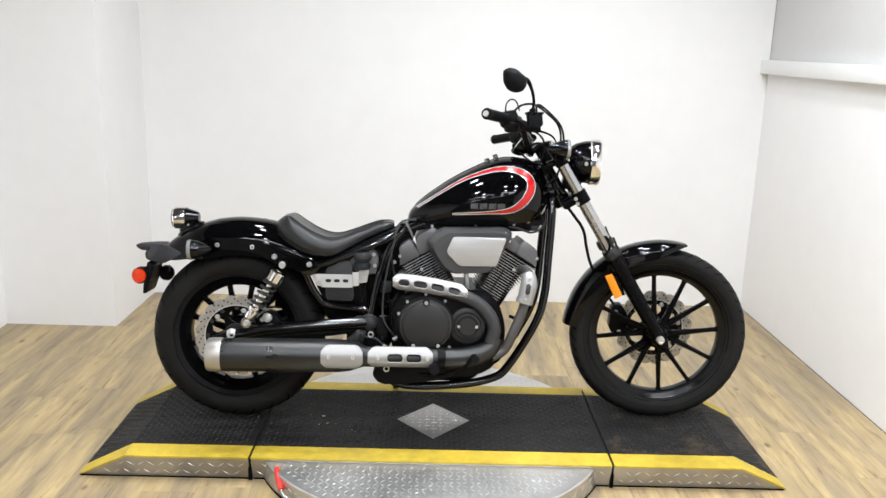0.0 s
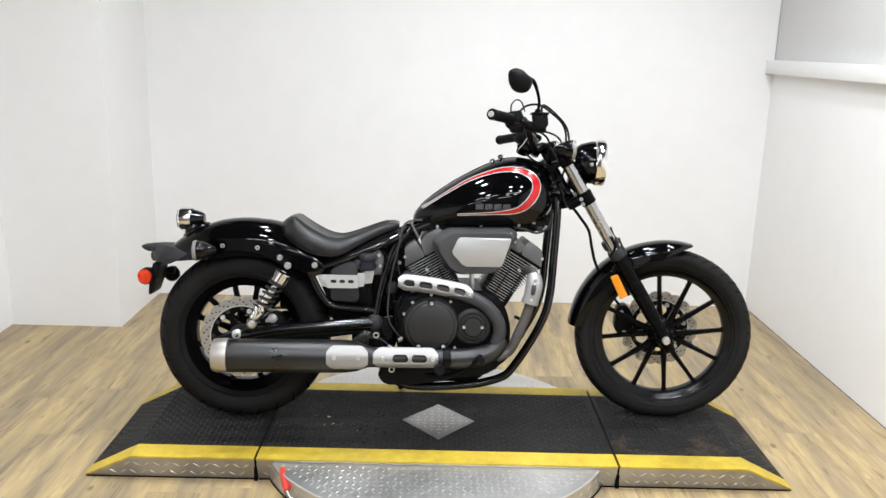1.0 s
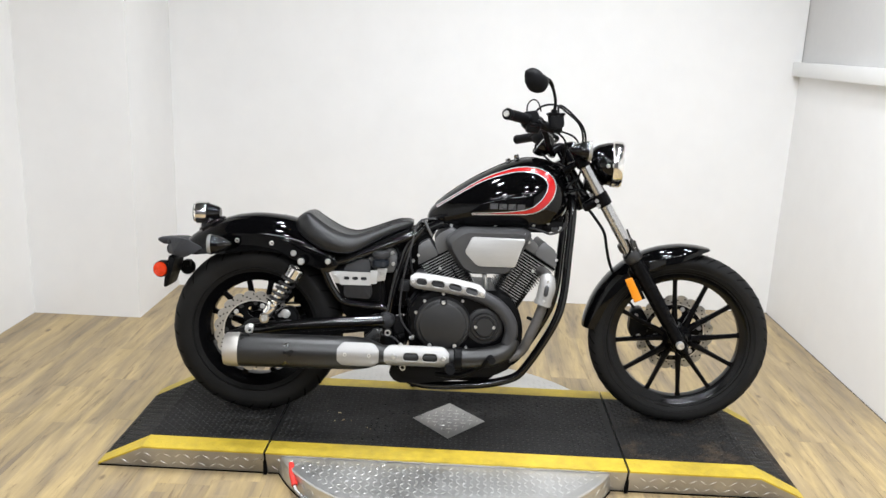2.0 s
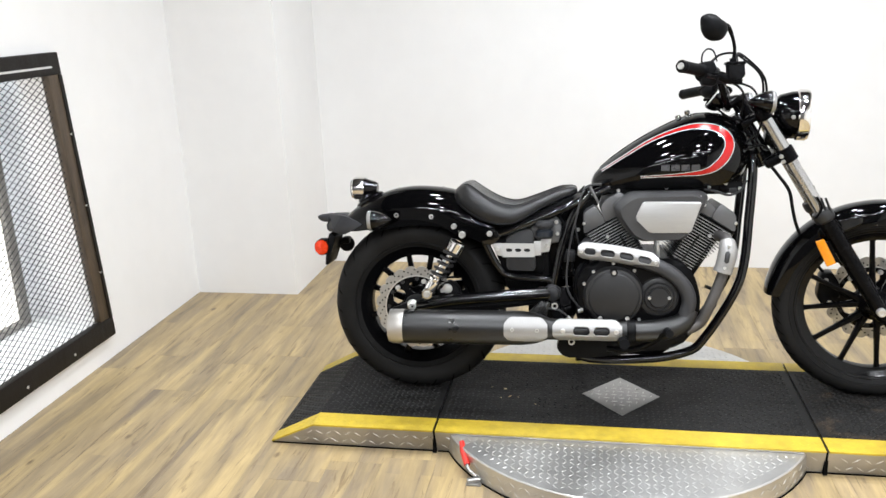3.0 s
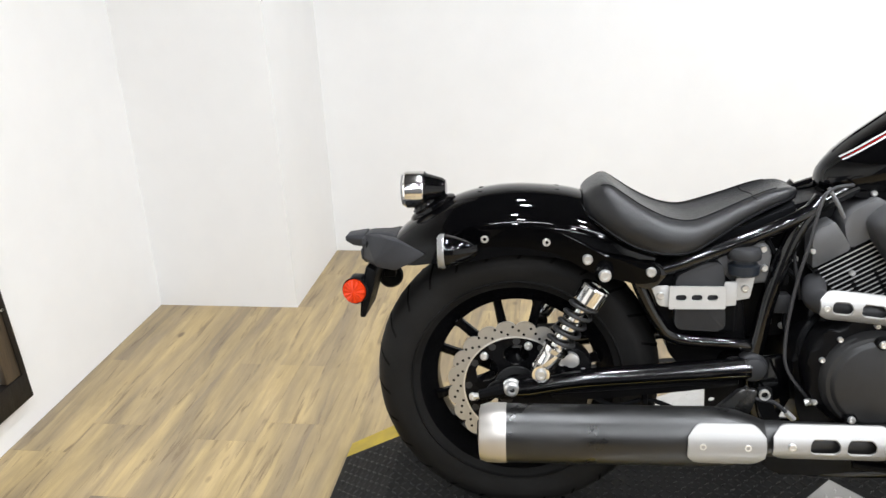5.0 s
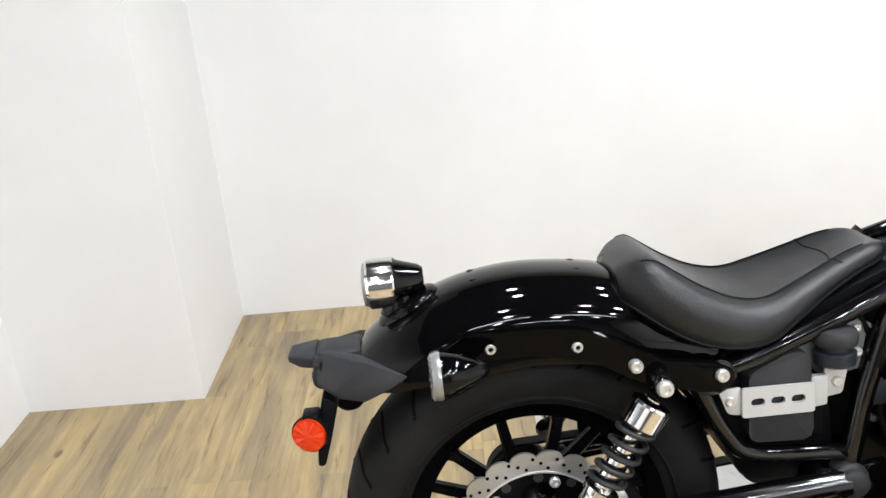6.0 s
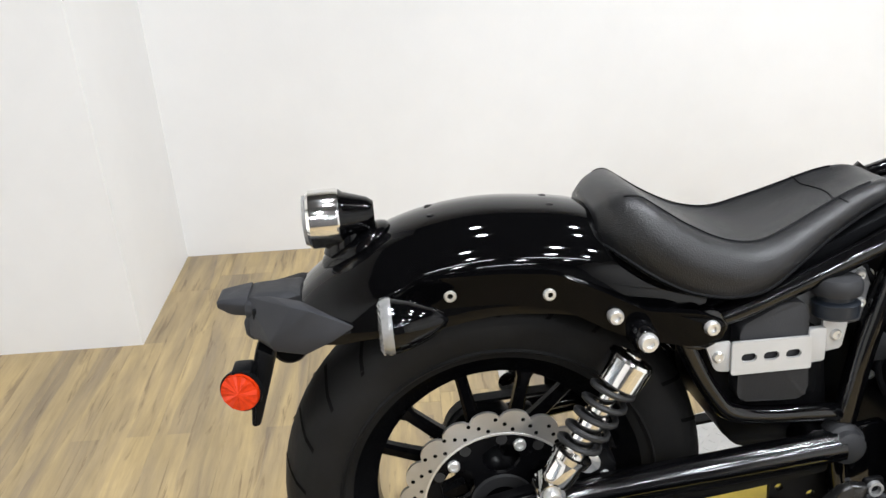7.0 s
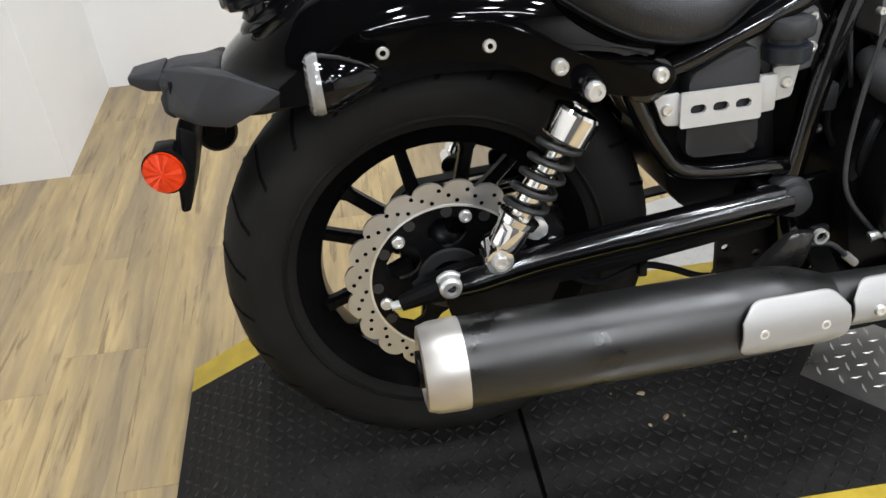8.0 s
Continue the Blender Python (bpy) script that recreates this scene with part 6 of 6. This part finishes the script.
front("lower_clamp", block(bmesh.new(), -31, (lc.x, lc.z), -0.016, 0.016, -0.075, 0.012, -0.10, 0.10, 0.010), black_satin)
front("upper_clamp", block(bmesh.new(), -31, (F0.x, F0.z), 0.000, 0.018, -0.075, 0.010, -0.10, 0.10, 0.006), black_satin)
for s in (-1, 1):
    front("clamp_sleeve", lathe(bmesh.new(), [(0.022, 0.120), (0.0275, 0.122), (0.0275, 0.168), (0.022, 0.170)], F0 + Vector((0, 0.1 * s, 0)), fd, 20), black_satin)
    front("fork_cap", lathe(bmesh.new(), [(0.0, -0.046), (0.016, -0.045), (0.018, -0.03), (0.024, -0.024), (0.026, -0.018), (0.026, 0.006), (0.021, 0.010)], F0 + Vector((0, 0.1 * s, 0)), fd, 20), black_satin)
    front("headlight_ear", prism(bmesh.new(), rounded([(1.178, 1.052), (1.192, 1.054), (1.204, 0.992), (1.188, 0.988)], 0.004), s * 0.088, s * 0.100, 0.002), chrome)
front("steering_stem", lathe(bmesh.new(), [(0.022, 0.0), (0.022, 0.16)], F0 + Vector((-0.055, 0, -0.03)), fd, 16), black_satin)
hl = front("headlight", lathe(bmesh.new(), [(0.0, -0.078), (0.028, -0.076), (0.050, -0.062), (0.068, -0.035), (0.078, 0.0), (0.080, 0.026)], (1.266, 0, 0.982), (1, 0, -0.02), 40), black_gloss, "round black headlight with chrome rim")
front("chrome_rim", lathe(bmesh.new(), [(0.080, 0.016), (0.0845, 0.020), (0.0855, 0.046), (0.081, 0.055), (0.073, 0.052)], (1.266, 0, 0.982), (1, 0, -0.02), 40), chrome, "chrome headlight rim", hl)
front("headlight_lens", lathe(bmesh.new(), [(0.075, 0.049), (0.05, 0.055), (0.0, 0.058)], (1.266, 0, 0.982), (1, 0, -0.02), 40), clear_lens, "clear headlight lens", hl)
front("headlight_bracket", prism(bmesh.new(), rounded([(1.19, 0.93), (1.26, 0.945), (1.27, 0.915), (1.215, 0.875), (1.185, 0.89)], 0.01), -0.035, 0.035, 0.005), black_satin, "", hl)
front("headlight_bolt", bolt(bmesh.new(), (1.266, -0.079, 0.982), 0.007, 0.006), bolt_steel, "", hl)

for s in (-1, 1):
    fx, fz = 1.168, 1.026
    fs = part("turn_signal", lathe(bmesh.new(), [(0.0, -0.070), (0.008, -0.066), (0.020, -0.049), (0.030, -0.026), (0.0345, -0.008), (0.0345, 0.0)], (fx, s * 0.165, fz), (1, 0, -0.03), 28), black_gloss, bike, "black bullet turn signal with a clear lens")
    part("signal_lens", lathe(bmesh.new(), [(0.0355, -0.003), (0.0365, 0.003), (0.034, 0.009), (0.0, 0.014)], (fx, s * 0.165, fz), (1, 0, -0.03), 28), clear_lens, fs, "clear ribbed lens")
    part("signal_stalk", tube(bmesh.new(), [(fx - 0.022, s * 0.095, fz - 0.012), (fx - 0.026, s * 0.14, fz - 0.004)], 0.010, 10, 1), black_satin, fs)

# brake caliper and line at the front
cal = front("front_caliper", prism(bmesh.new(), rounded([(1.405, 0.42), (1.445, 0.43), (1.475, 0.38), (1.465, 0.315), (1.43, 0.295), (1.40, 0.33)], 0.015), 0.045, 0.105, 0.008), engine_black, "black front brake caliper")
for k, (bx, bz) in enumerate(((1.425, 0.40), (1.44, 0.32))):
    front("caliper_bolt", bolt(bmesh.new(), (bx, 0.045, bz), 0.008, 0.006), bolt_steel, "", cal)
part("caliper_mount", prism(bmesh.new(), rounded([(-0.02, 0.300), (0.055, 0.350), (0.135, 0.352), (0.148, 0.300), (0.11, 0.235), (0.03, 0.222), (-0.012, 0.262)], 0.014), -0.108, -0.096, 0.003), engine_black, bike)
rcal = part("rear_caliper", prism(bmesh.new(), rounded([(0.07, 0.40), (0.115, 0.425), (0.15, 0.40), (0.155, 0.355), (0.11, 0.34), (0.075, 0.36)], 0.014), -0.112, -0.062, 0.008), engine_black, bike, "black rear brake caliper")
part("caliper_bracket", prism(bmesh.new(), rounded([(0.088, 0.398), (0.100, 0.416), (0.120, 0.412), (0.128, 0.396), (0.118, 0.382), (0.098, 0.384)], 0.006), -0.124, -0.112, 0.003), bolt_steel, rcal, "bright steel caliper bracket")
bolts(rcal, [(0.09, -0.112, 0.39), (0.135, -0.112, 0.37)], 0.008, 0.006)
front("front_brake_line", tube(bmesh.new(), [(1.19, -0.05, 0.84), (1.235, -0.055, 0.785), (1.27, -0.06, 0.735), (1.285, -0.06, 0.67), (1.305, -0.05, 0.605), (1.36, 0.03, 0.50), (1.42, 0.08, 0.42)], 0.0055, 8), black_plastic)
front("fork_guide", tube(bmesh.new(), [(1.345, -0.125, 0.655), (1.362, -0.128, 0.69), (1.345, -0.128, 0.728)], 0.004, 6), black_satin)

# handlebar: one bent bar, tilted a little where it is clamped
R_END, L_END = Vector((0.862, -0.365, 1.135)), Vector((0.974, 0.365, 1.062))
BC = Vector((1.085, 0, 1.035))
mid = (R_END + L_END) / 2
cross = (L_END - R_END).normalized()
bar_up = (Vector((0.12, 0, 1)) - cross * cross.dot(Vector((0.12, 0, 1)))).normalized()
bar_fwd = cross.cross(bar_up)


def hb(f, side, up):
    """A place by forward, sideways (left positive) and up from the middle between the grip ends."""
    return mid + bar_fwd * f + cross * side + bar_up * up


R_IN, L_IN = Vector((0.945, -0.245, 1.124)), Vector((1.040, 0.245, 1.076))


def bars(name, bm, mat, label="", parent=None, **kw):
    return part(name, bm, mat, parent or bike, label, **kw)


hbar = bars("handlebar", tube(bmesh.new(), [R_END, R_IN, (0.998, -0.17, 1.112), hb(0.135, -0.10, -0.045), hb(0.150, -0.05, -0.070), hb(0.150, 0.05, -0.070), hb(0.135, 0.10, -0.045), (1.078, 0.17, 1.078), L_IN, L_END], 0.0112, 12), black_satin, "black handlebar with rubber grips")
for s in (-1, 1):
    end = R_END if s < 0 else L_END
    d = ((R_IN if s < 0 else L_IN) - end).normalized()
    bars("grip", lathe(bmesh.new(), [(0.0, -0.012), (0.017, -0.012), (0.0195, -0.006), (0.0185, 0.004)] + [(0.0175 + 0.0009 * (k % 2), 0.006 + 0.006 * k) for k in range(19)] + [(0.022, 0.122), (0.022, 0.130), (0.014, 0.132)], end, d, 20), black_plastic, "ribbed black rubber grip", hbar)
    bars("bar_end", lathe(bmesh.new(), [(0.0, 0.007), (0.009, 0.006), (0.011, 0.0)], end - d * 0.011, -d, 16), bolt_steel, "", hbar)
    sw = end + d * 0.158
    bars("switch_housing", lathe(bmesh.new(), [(0.016, -0.030), (0.026, -0.027), (0.031, -0.012), (0.031, 0.016), (0.026, 0.030), (0.014, 0.034)], sw - bar_up * 0.006, d, 10), black_plastic, "", hbar)
    pr = end + d * 0.205
    bars("lever_perch", lathe(bmesh.new(), [(0.013, -0.014), (0.021, -0.012), (0.021, 0.012), (0.013, 0.014)], pr, d, 14), black_satin, "", hbar)
    lv = [pr + bar_fwd * 0.02, pr + bar_fwd * 0.050 - d * 0.02 - bar_up * 0.006, end + d * 0.12 + bar_fwd * 0.066 - bar_up * 0.016, end + d * 0.03 + bar_fwd * 0.058 - bar_up * 0.02]
    bars("lever", tube(bmesh.new(), lv, [0.009, 0.008, 0.006, 0.006], 10), black_satin, "black hand lever", hbar)
bm = prism(bmesh.new(), rounded([(1.004, 1.142), (1.054, 1.142), (1.057, 1.104), (1.042, 1.096), (1.010, 1.094)], 0.006), -0.300, -0.255, 0.005)
bars("brake_reservoir", bm, black_plastic, "square black brake fluid reservoir", hbar)
bars("reservoir_cap", box(bmesh.new(), (1.000, -0.303, 1.140), (1.058, -0.252, 1.149), 0.003), black_satin, "", hbar)
bars("throttle_housing", prism(bmesh.new(), rounded([(0.925, 1.150), (0.968, 1.156), (0.985, 1.115), (0.978, 1.078), (0.935, 1.080)], 0.010), -0.272, -0.222, 0.008), black_plastic, "", hbar)
bars("master_cylinder", tube(bmesh.new(), [(0.965, -0.285, 1.118), (1.005, -0.282, 1.098), (1.050, -0.262, 1.092)], [0.013, 0.015, 0.011], 12), black_satin, "", hbar)
mstem = [Vector((1.022, -0.285, 1.150)), Vector((1.024, -0.29, 1.185)), Vector((1.014, -0.30, 1.222)), Vector((0.997, -0.322, 1.248)), Vector((0.972, -0.348, 1.254))]
mir = bars("mirror", tube(bmesh.new(), mstem, [0.006, 0.0052, 0.0055, 0.0075, 0.010], 10), black_satin, "black pear-shaped mirror on a curved stem")
bars("mirror_nut", lathe(bmesh.new(), [(0.006, -0.012), (0.011, -0.010), (0.011, 0.008), (0.006, 0.010)], mstem[0], (0, 0, 1), 8), black_satin, "", mir)
MIRROR_EDGE = [(2.95, 0.037), (2.43, 0.047), (2.0, 0.044), (1.35, 0.034), (0.93, 0.030), (0.30, 0.038), (0.0, 0.042), (-0.37, 0.042), (-0.88, 0.043), (-1.76, 0.037), (-2.59, 0.034)]


def mirror_reach(a):
    """Half-width of the pear-shaped mirror towards the angle a."""
    table = sorted(MIRROR_EDGE)
    table = [(table[-1][0] - 2 * math.pi, table[-1][1])] + table + [(table[0][0] + 2 * math.pi, table[0][1])]
    return float(np.interp(a, [q[0] for q in table], [q[1] for q in table]))


mm = Matrix.Translation((0.946, -0.362, 1.245)) @ Matrix.Rotation(radians(24), 4, "Z")
bm = bmesh.new()
bmesh.ops.create_uvsphere(bm, u_segments=32, v_segments=18, radius=1.0)
for v in bm.verts:
    q = v.co.copy()
    r = mirror_reach(math.atan2(q.z, q.x))
    v.co = (q.x * r * 1.08, -max(-0.25, min(1.0, -q.y)) * 0.034, q.z * r)
bmesh.ops.transform(bm, matrix=mm, verts=bm.verts)
bars("mirror_shell", bm, black_plastic, "black plastic mirror shell", mir, angle=50)
bm = lathe(bmesh.new(), [(0.0, 0.0), (1.0, 0.0), (1.0, 0.12), (0.0, 0.12)], (0, 0, 0), (0, 1, 0), 32)
for v in bm.verts:
    r = mirror_reach(math.atan2(v.co.z, v.co.x)) * 0.92
    v.co = (v.co.x * r * 1.08, 0.0088 + v.co.y * 0.01, v.co.z * r)
bmesh.ops.transform(bm, matrix=mm, verts=bm.verts)
bars("mirror_glass", bm, mirror_glass, "silvered mirror glass", mir)
# instrument and cables
for s in (-0.045, 0.045):
    bars("riser", tube(bmesh.new(), [(1.125, s, 0.985), BC + Vector((0.005, s, 0.0)), hb(0.150, s, -0.07)], 0.017, 12), black_satin, "", hbar)
meter = part("speedometer", lathe(bmesh.new(), [(0.0, -0.032), (0.030, -0.030), (0.042, -0.016), (0.047, 0.0), (0.047, 0.012), (0.043, 0.016), (0.040, 0.012), (0.0, 0.012)], (1.030, 0, 1.042), (-0.80, 0, 0.60), 32), black_gloss, bike, "round black speedometer")
part("meter_glass", lathe(bmesh.new(), [(0.040, 0.011), (0.0, 0.012)], (1.030, 0, 1.042), (-0.80, 0, 0.60), 32), grey_plastic, meter, "grey display face")
part("meter_ring", lathe(bmesh.new(), [(0.043, 0.014), (0.046, 0.012), (0.046, 0.006)], (1.030, 0, 1.042), (-0.80, 0, 0.60), 32), chrome, meter)
CABLES = [[(1.05, -0.26, 1.10), (1.045, -0.22, 1.165), (1.065, -0.17, 1.178), (1.11, -0.13, 1.152), (1.155, -0.10, 1.110), (1.172, -0.08, 1.06), (1.172, -0.06, 0.99), (1.15, -0.05, 0.90)],
          [(0.955, -0.25, 1.14), (0.99, -0.23, 1.172), (1.04, -0.20, 1.178), (1.09, -0.15, 1.155), (1.14, -0.11, 1.118), (1.160, -0.085, 1.07), (1.155, -0.06, 1.0), (1.11, -0.05, 0.93)],
          [(0.96, -0.25, 1.09), (1.00, -0.20, 1.09), (1.06, -0.13, 1.085), (1.10, -0.08, 1.05), (1.10, -0.05, 0.98)],
          [hb(0.05, 0.22, 0.0), hb(0.10, 0.15, 0.03), (1.12, 0.06, 1.09), (1.16, 0.02, 1.06), (1.17, 0.0, 0.99)],
          [(1.02, -0.05, 1.01), (1.06, -0.04, 0.98), (1.12, -0.045, 0.96), (1.15, -0.06, 0.92)],
          [(1.06, -0.07, 0.86), (1.11, -0.08, 0.89), (1.15, -0.075, 0.93)],
          [(1.04, -0.07, 0.83), (1.10, -0.085, 0.865), (1.16, -0.075, 0.885), (1.19, -0.06, 0.87)]]
for c in CABLES:
    part("control_cable", tube(bmesh.new(), c, 0.0038, 8), black_plastic, bike)
part("loop_cable", tube(bmesh.new(), [(0.935, -0.25, 1.145), (0.938, -0.24, 1.175), (0.955, -0.23, 1.192), (0.975, -0.22, 1.185), (0.988, -0.21, 1.155)], 0.0026, 6), black_plastic, bike)
part("ignition_coil_cover", prism(bmesh.new(), rounded([(1.02, 0.80), (1.06, 0.83), (1.10, 0.82), (1.11, 0.75), (1.07, 0.725), (1.03, 0.74)], 0.012), -0.06, 0.06, 0.008), black_plastic, bike)
for k, (bx, bz) in enumerate(((1.045, 0.742), (1.078, 0.735), (1.095, 0.775), (1.062, 0.805), (1.03, 0.775))):
    part("connector", box(bmesh.new(), (bx - 0.012, -0.082, bz - 0.009), (bx + 0.012, -0.062, bz + 0.009), 0.003), grey_plastic if k % 2 else black_satin, bike)
bolts(bike, [(1.052, -0.083, 0.760), (1.10, -0.078, 0.742), (1.088, -0.078, 0.80)], 0.006, 0.006)
part("wire_loom", tube(bmesh.new(), [(0.98, -0.10, 0.742), (1.02, -0.11, 0.735), (1.06, -0.10, 0.722), (1.10, -0.085, 0.735), (1.12, -0.08, 0.77)], 0.004, 8), grey_plastic, bike)
part("horn", lathe(bmesh.new(), [(0.0, 0.02), (0.018, 0.02), (0.024, 0.012), (0.024, -0.01), (0.02, -0.02)], (1.080, -0.045, 0.768), (0.3, -1, 0), 22), black_satin, bike)

# foot controls and cables on the engine's side
part("footpeg", tube(bmesh.new(), [(0.70, -0.16, 0.262), (0.705, -0.22, 0.262), (0.707, -0.30, 0.264), (0.708, -0.335, 0.268)], [0.012, 0.014, 0.018, 0.017], 14), black_plastic, bike, "black rubber footpeg")
part("peg_bracket", prism(bmesh.new(), rounded([(0.49, 0.20), (0.51, 0.25), (0.60, 0.265), (0.72, 0.29), (0.77, 0.25), (0.74, 0.185), (0.60, 0.168), (0.52, 0.168)], 0.012), -0.165, -0.11, 0.006), engine_black, bike)
part("brake_pedal", tube(bmesh.new(), [(0.66, -0.20, 0.215), (0.74, -0.215, 0.215), (0.80, -0.235, 0.245), (0.845, -0.285, 0.296)], [0.010, 0.010, 0.009, 0.009], 10), engine_black, bike, "black brake pedal")
part("pedal_pad", tube(bmesh.new(), [(0.848, -0.275, 0.298), (0.850, -0.325, 0.302)], 0.013, 12, 1), black_plastic, bike)
part("brake_line", tube(bmesh.new(), [(0.640, -0.13, 0.765), (0.583, -0.155, 0.753), (0.558, -0.165, 0.662), (0.537, -0.165, 0.570), (0.525, -0.165, 0.458), (0.534, -0.17, 0.396), (0.579, -0.182, 0.338)], 0.0035, 8), exhaust_grey, bike)
part("line_fitting", tube(bmesh.new(), [(0.565, -0.184, 0.338), (0.600, -0.188, 0.350)], 0.007, 10, 1), bolt_steel, bike)
part("breather_pipe", tube(bmesh.new(), [(0.602, -0.11, 0.757), (0.617, -0.12, 0.728), (0.632, -0.12, 0.699)], 0.0042, 8), head_grey, bike)
part("vent_hose", tube(bmesh.new(), [(0.448, -0.185, 0.372), (0.464, -0.19, 0.350), (0.503, -0.19, 0.341), (0.532, -0.19, 0.316)], 0.004, 8), grey_plastic, bike)
part("hose_ferrule", tube(bmesh.new(), [(0.528, -0.19, 0.320), (0.545, -0.19, 0.304)], 0.006, 10, 1), bolt_steel, bike)
part("spark_lead", tube(bmesh.new(), [(0.825, -0.12, 0.575), (0.828, -0.125, 0.545), (0.83, -0.118, 0.51)], 0.009, 10), bolt_steel, bike)
part("side_hose", tube(bmesh.new(), [(0.60, -0.13, 0.51), (0.565, -0.15, 0.475), (0.56, -0.15, 0.43), (0.58, -0.155, 0.40)], 0.008, 8), black_plastic, bike)
part("front_hose", tube(bmesh.new(), [(0.985, -0.14, 0.42), (1.02, -0.15, 0.40), (1.015, -0.15, 0.35), (0.985, -0.15, 0.33)], 0.006, 8), black_plastic, bike)
part("drive_sprocket_cover", prism(bmesh.new(), rounded([(0.54, 0.42), (0.62, 0.45), (0.68, 0.38), (0.62, 0.27), (0.55, 0.29)], 0.03), 0.145, 0.19, 0.012), engine_black, bike)
part("side_stand", tube(bmesh.new(), [(0.60, 0.13, 0.16), (0.585, 0.20, 0.08), (0.57, 0.262, 0.016), (0.555, 0.272, 0.010)], 0.011, 10), black_satin, bike, "black side stand, folded out")
part("rear_pulley", lathe(bmesh.new(), [(0.05, 0.0), (0.056, 0.0), (0.060, 0.010), (0.060, 0.034), (0.056, 0.042), (0.05, 0.042)], (-0.012, 0.085, 0.328), (0, 1, 0), 48), engine_black, bike)
bm = bmesh.new()
loop = [(-0.012 + 0.063 * math.cos(radians(a)), 0.328 + 0.063 * math.sin(radians(a))) for a in range(95, 268, 12)] + [(0.60 + 0.045 * math.cos(radians(a)), 0.375 + 0.045 * math.sin(radians(a))) for a in range(-85, 92, 16)]
rings = []
for lift, y in ((0, 0.095), (0, 0.120), (-0.005, 0.120), (-0.005, 0.095)):
    ring = []
    for k, (x, z) in enumerate(loop):
        d = Vector((loop[(k + 1) % len(loop)][0] - loop[k - 1][0], 0, loop[(k + 1) % len(loop)][1] - loop[k - 1][1])).normalized()
        ring.append(bm.verts.new((x - d.z * -lift, y, z + d.x * -lift)))
    rings.append(ring)
rings.append(rings[0])
ring_faces(bm, rings, True)
part("drive_belt", bm, black_plastic, bike, "black rubber drive belt")
part("belt_guard", prism(bmesh.new(), rounded([(0.10, 0.418), (0.30, 0.436), (0.46, 0.44), (0.46, 0.40), (0.30, 0.395), (0.10, 0.385)], 0.01), 0.123, 0.131, 0.002), black_plastic, bike)


# ---- floor planks ----
floor = tagged(part("floor", box(bmesh.new(), (XL - 0.8, YF, -0.08), (XR, YB, -0.004)), gap_black, flat=True), "pale weathered wood-look vinyl plank floor", "floor", kind="structure")
PW, PL = 0.178, 1.22
rng = random.Random(4)


def plank_data(w, length):
    bm = bmesh.new()
    box(bm, (-w / 2 + 0.0003, -length / 2 + 0.0003, -0.005), (w / 2 - 0.0003, length / 2 - 0.0003, 0.0), 0.0004)
    me = bpy.data.meshes.new("plank")
    bm.to_mesh(me)
    bm.free()
    me.materials.append(wood_plank)
    return me


full = plank_data(PW, PL)
x = XL
while x < XR - 0.01:
    w = min(PW, XR - 0.004 - x)
    y = YB - rng.uniform(0.1, PL)
    spans = [(y, YB)]
    while y > YF:
        spans.append((max(YF, y - PL), y))
        y -= PL
    for a, b in spans:
        data = full if (w == PW and abs((b - a) - PL) < 1e-6) else plank_data(w, b - a)
        p = new("plank", data)
        p.location = (x + w / 2, (a + b) / 2, 0)
        p.parent = floor
    x += PW
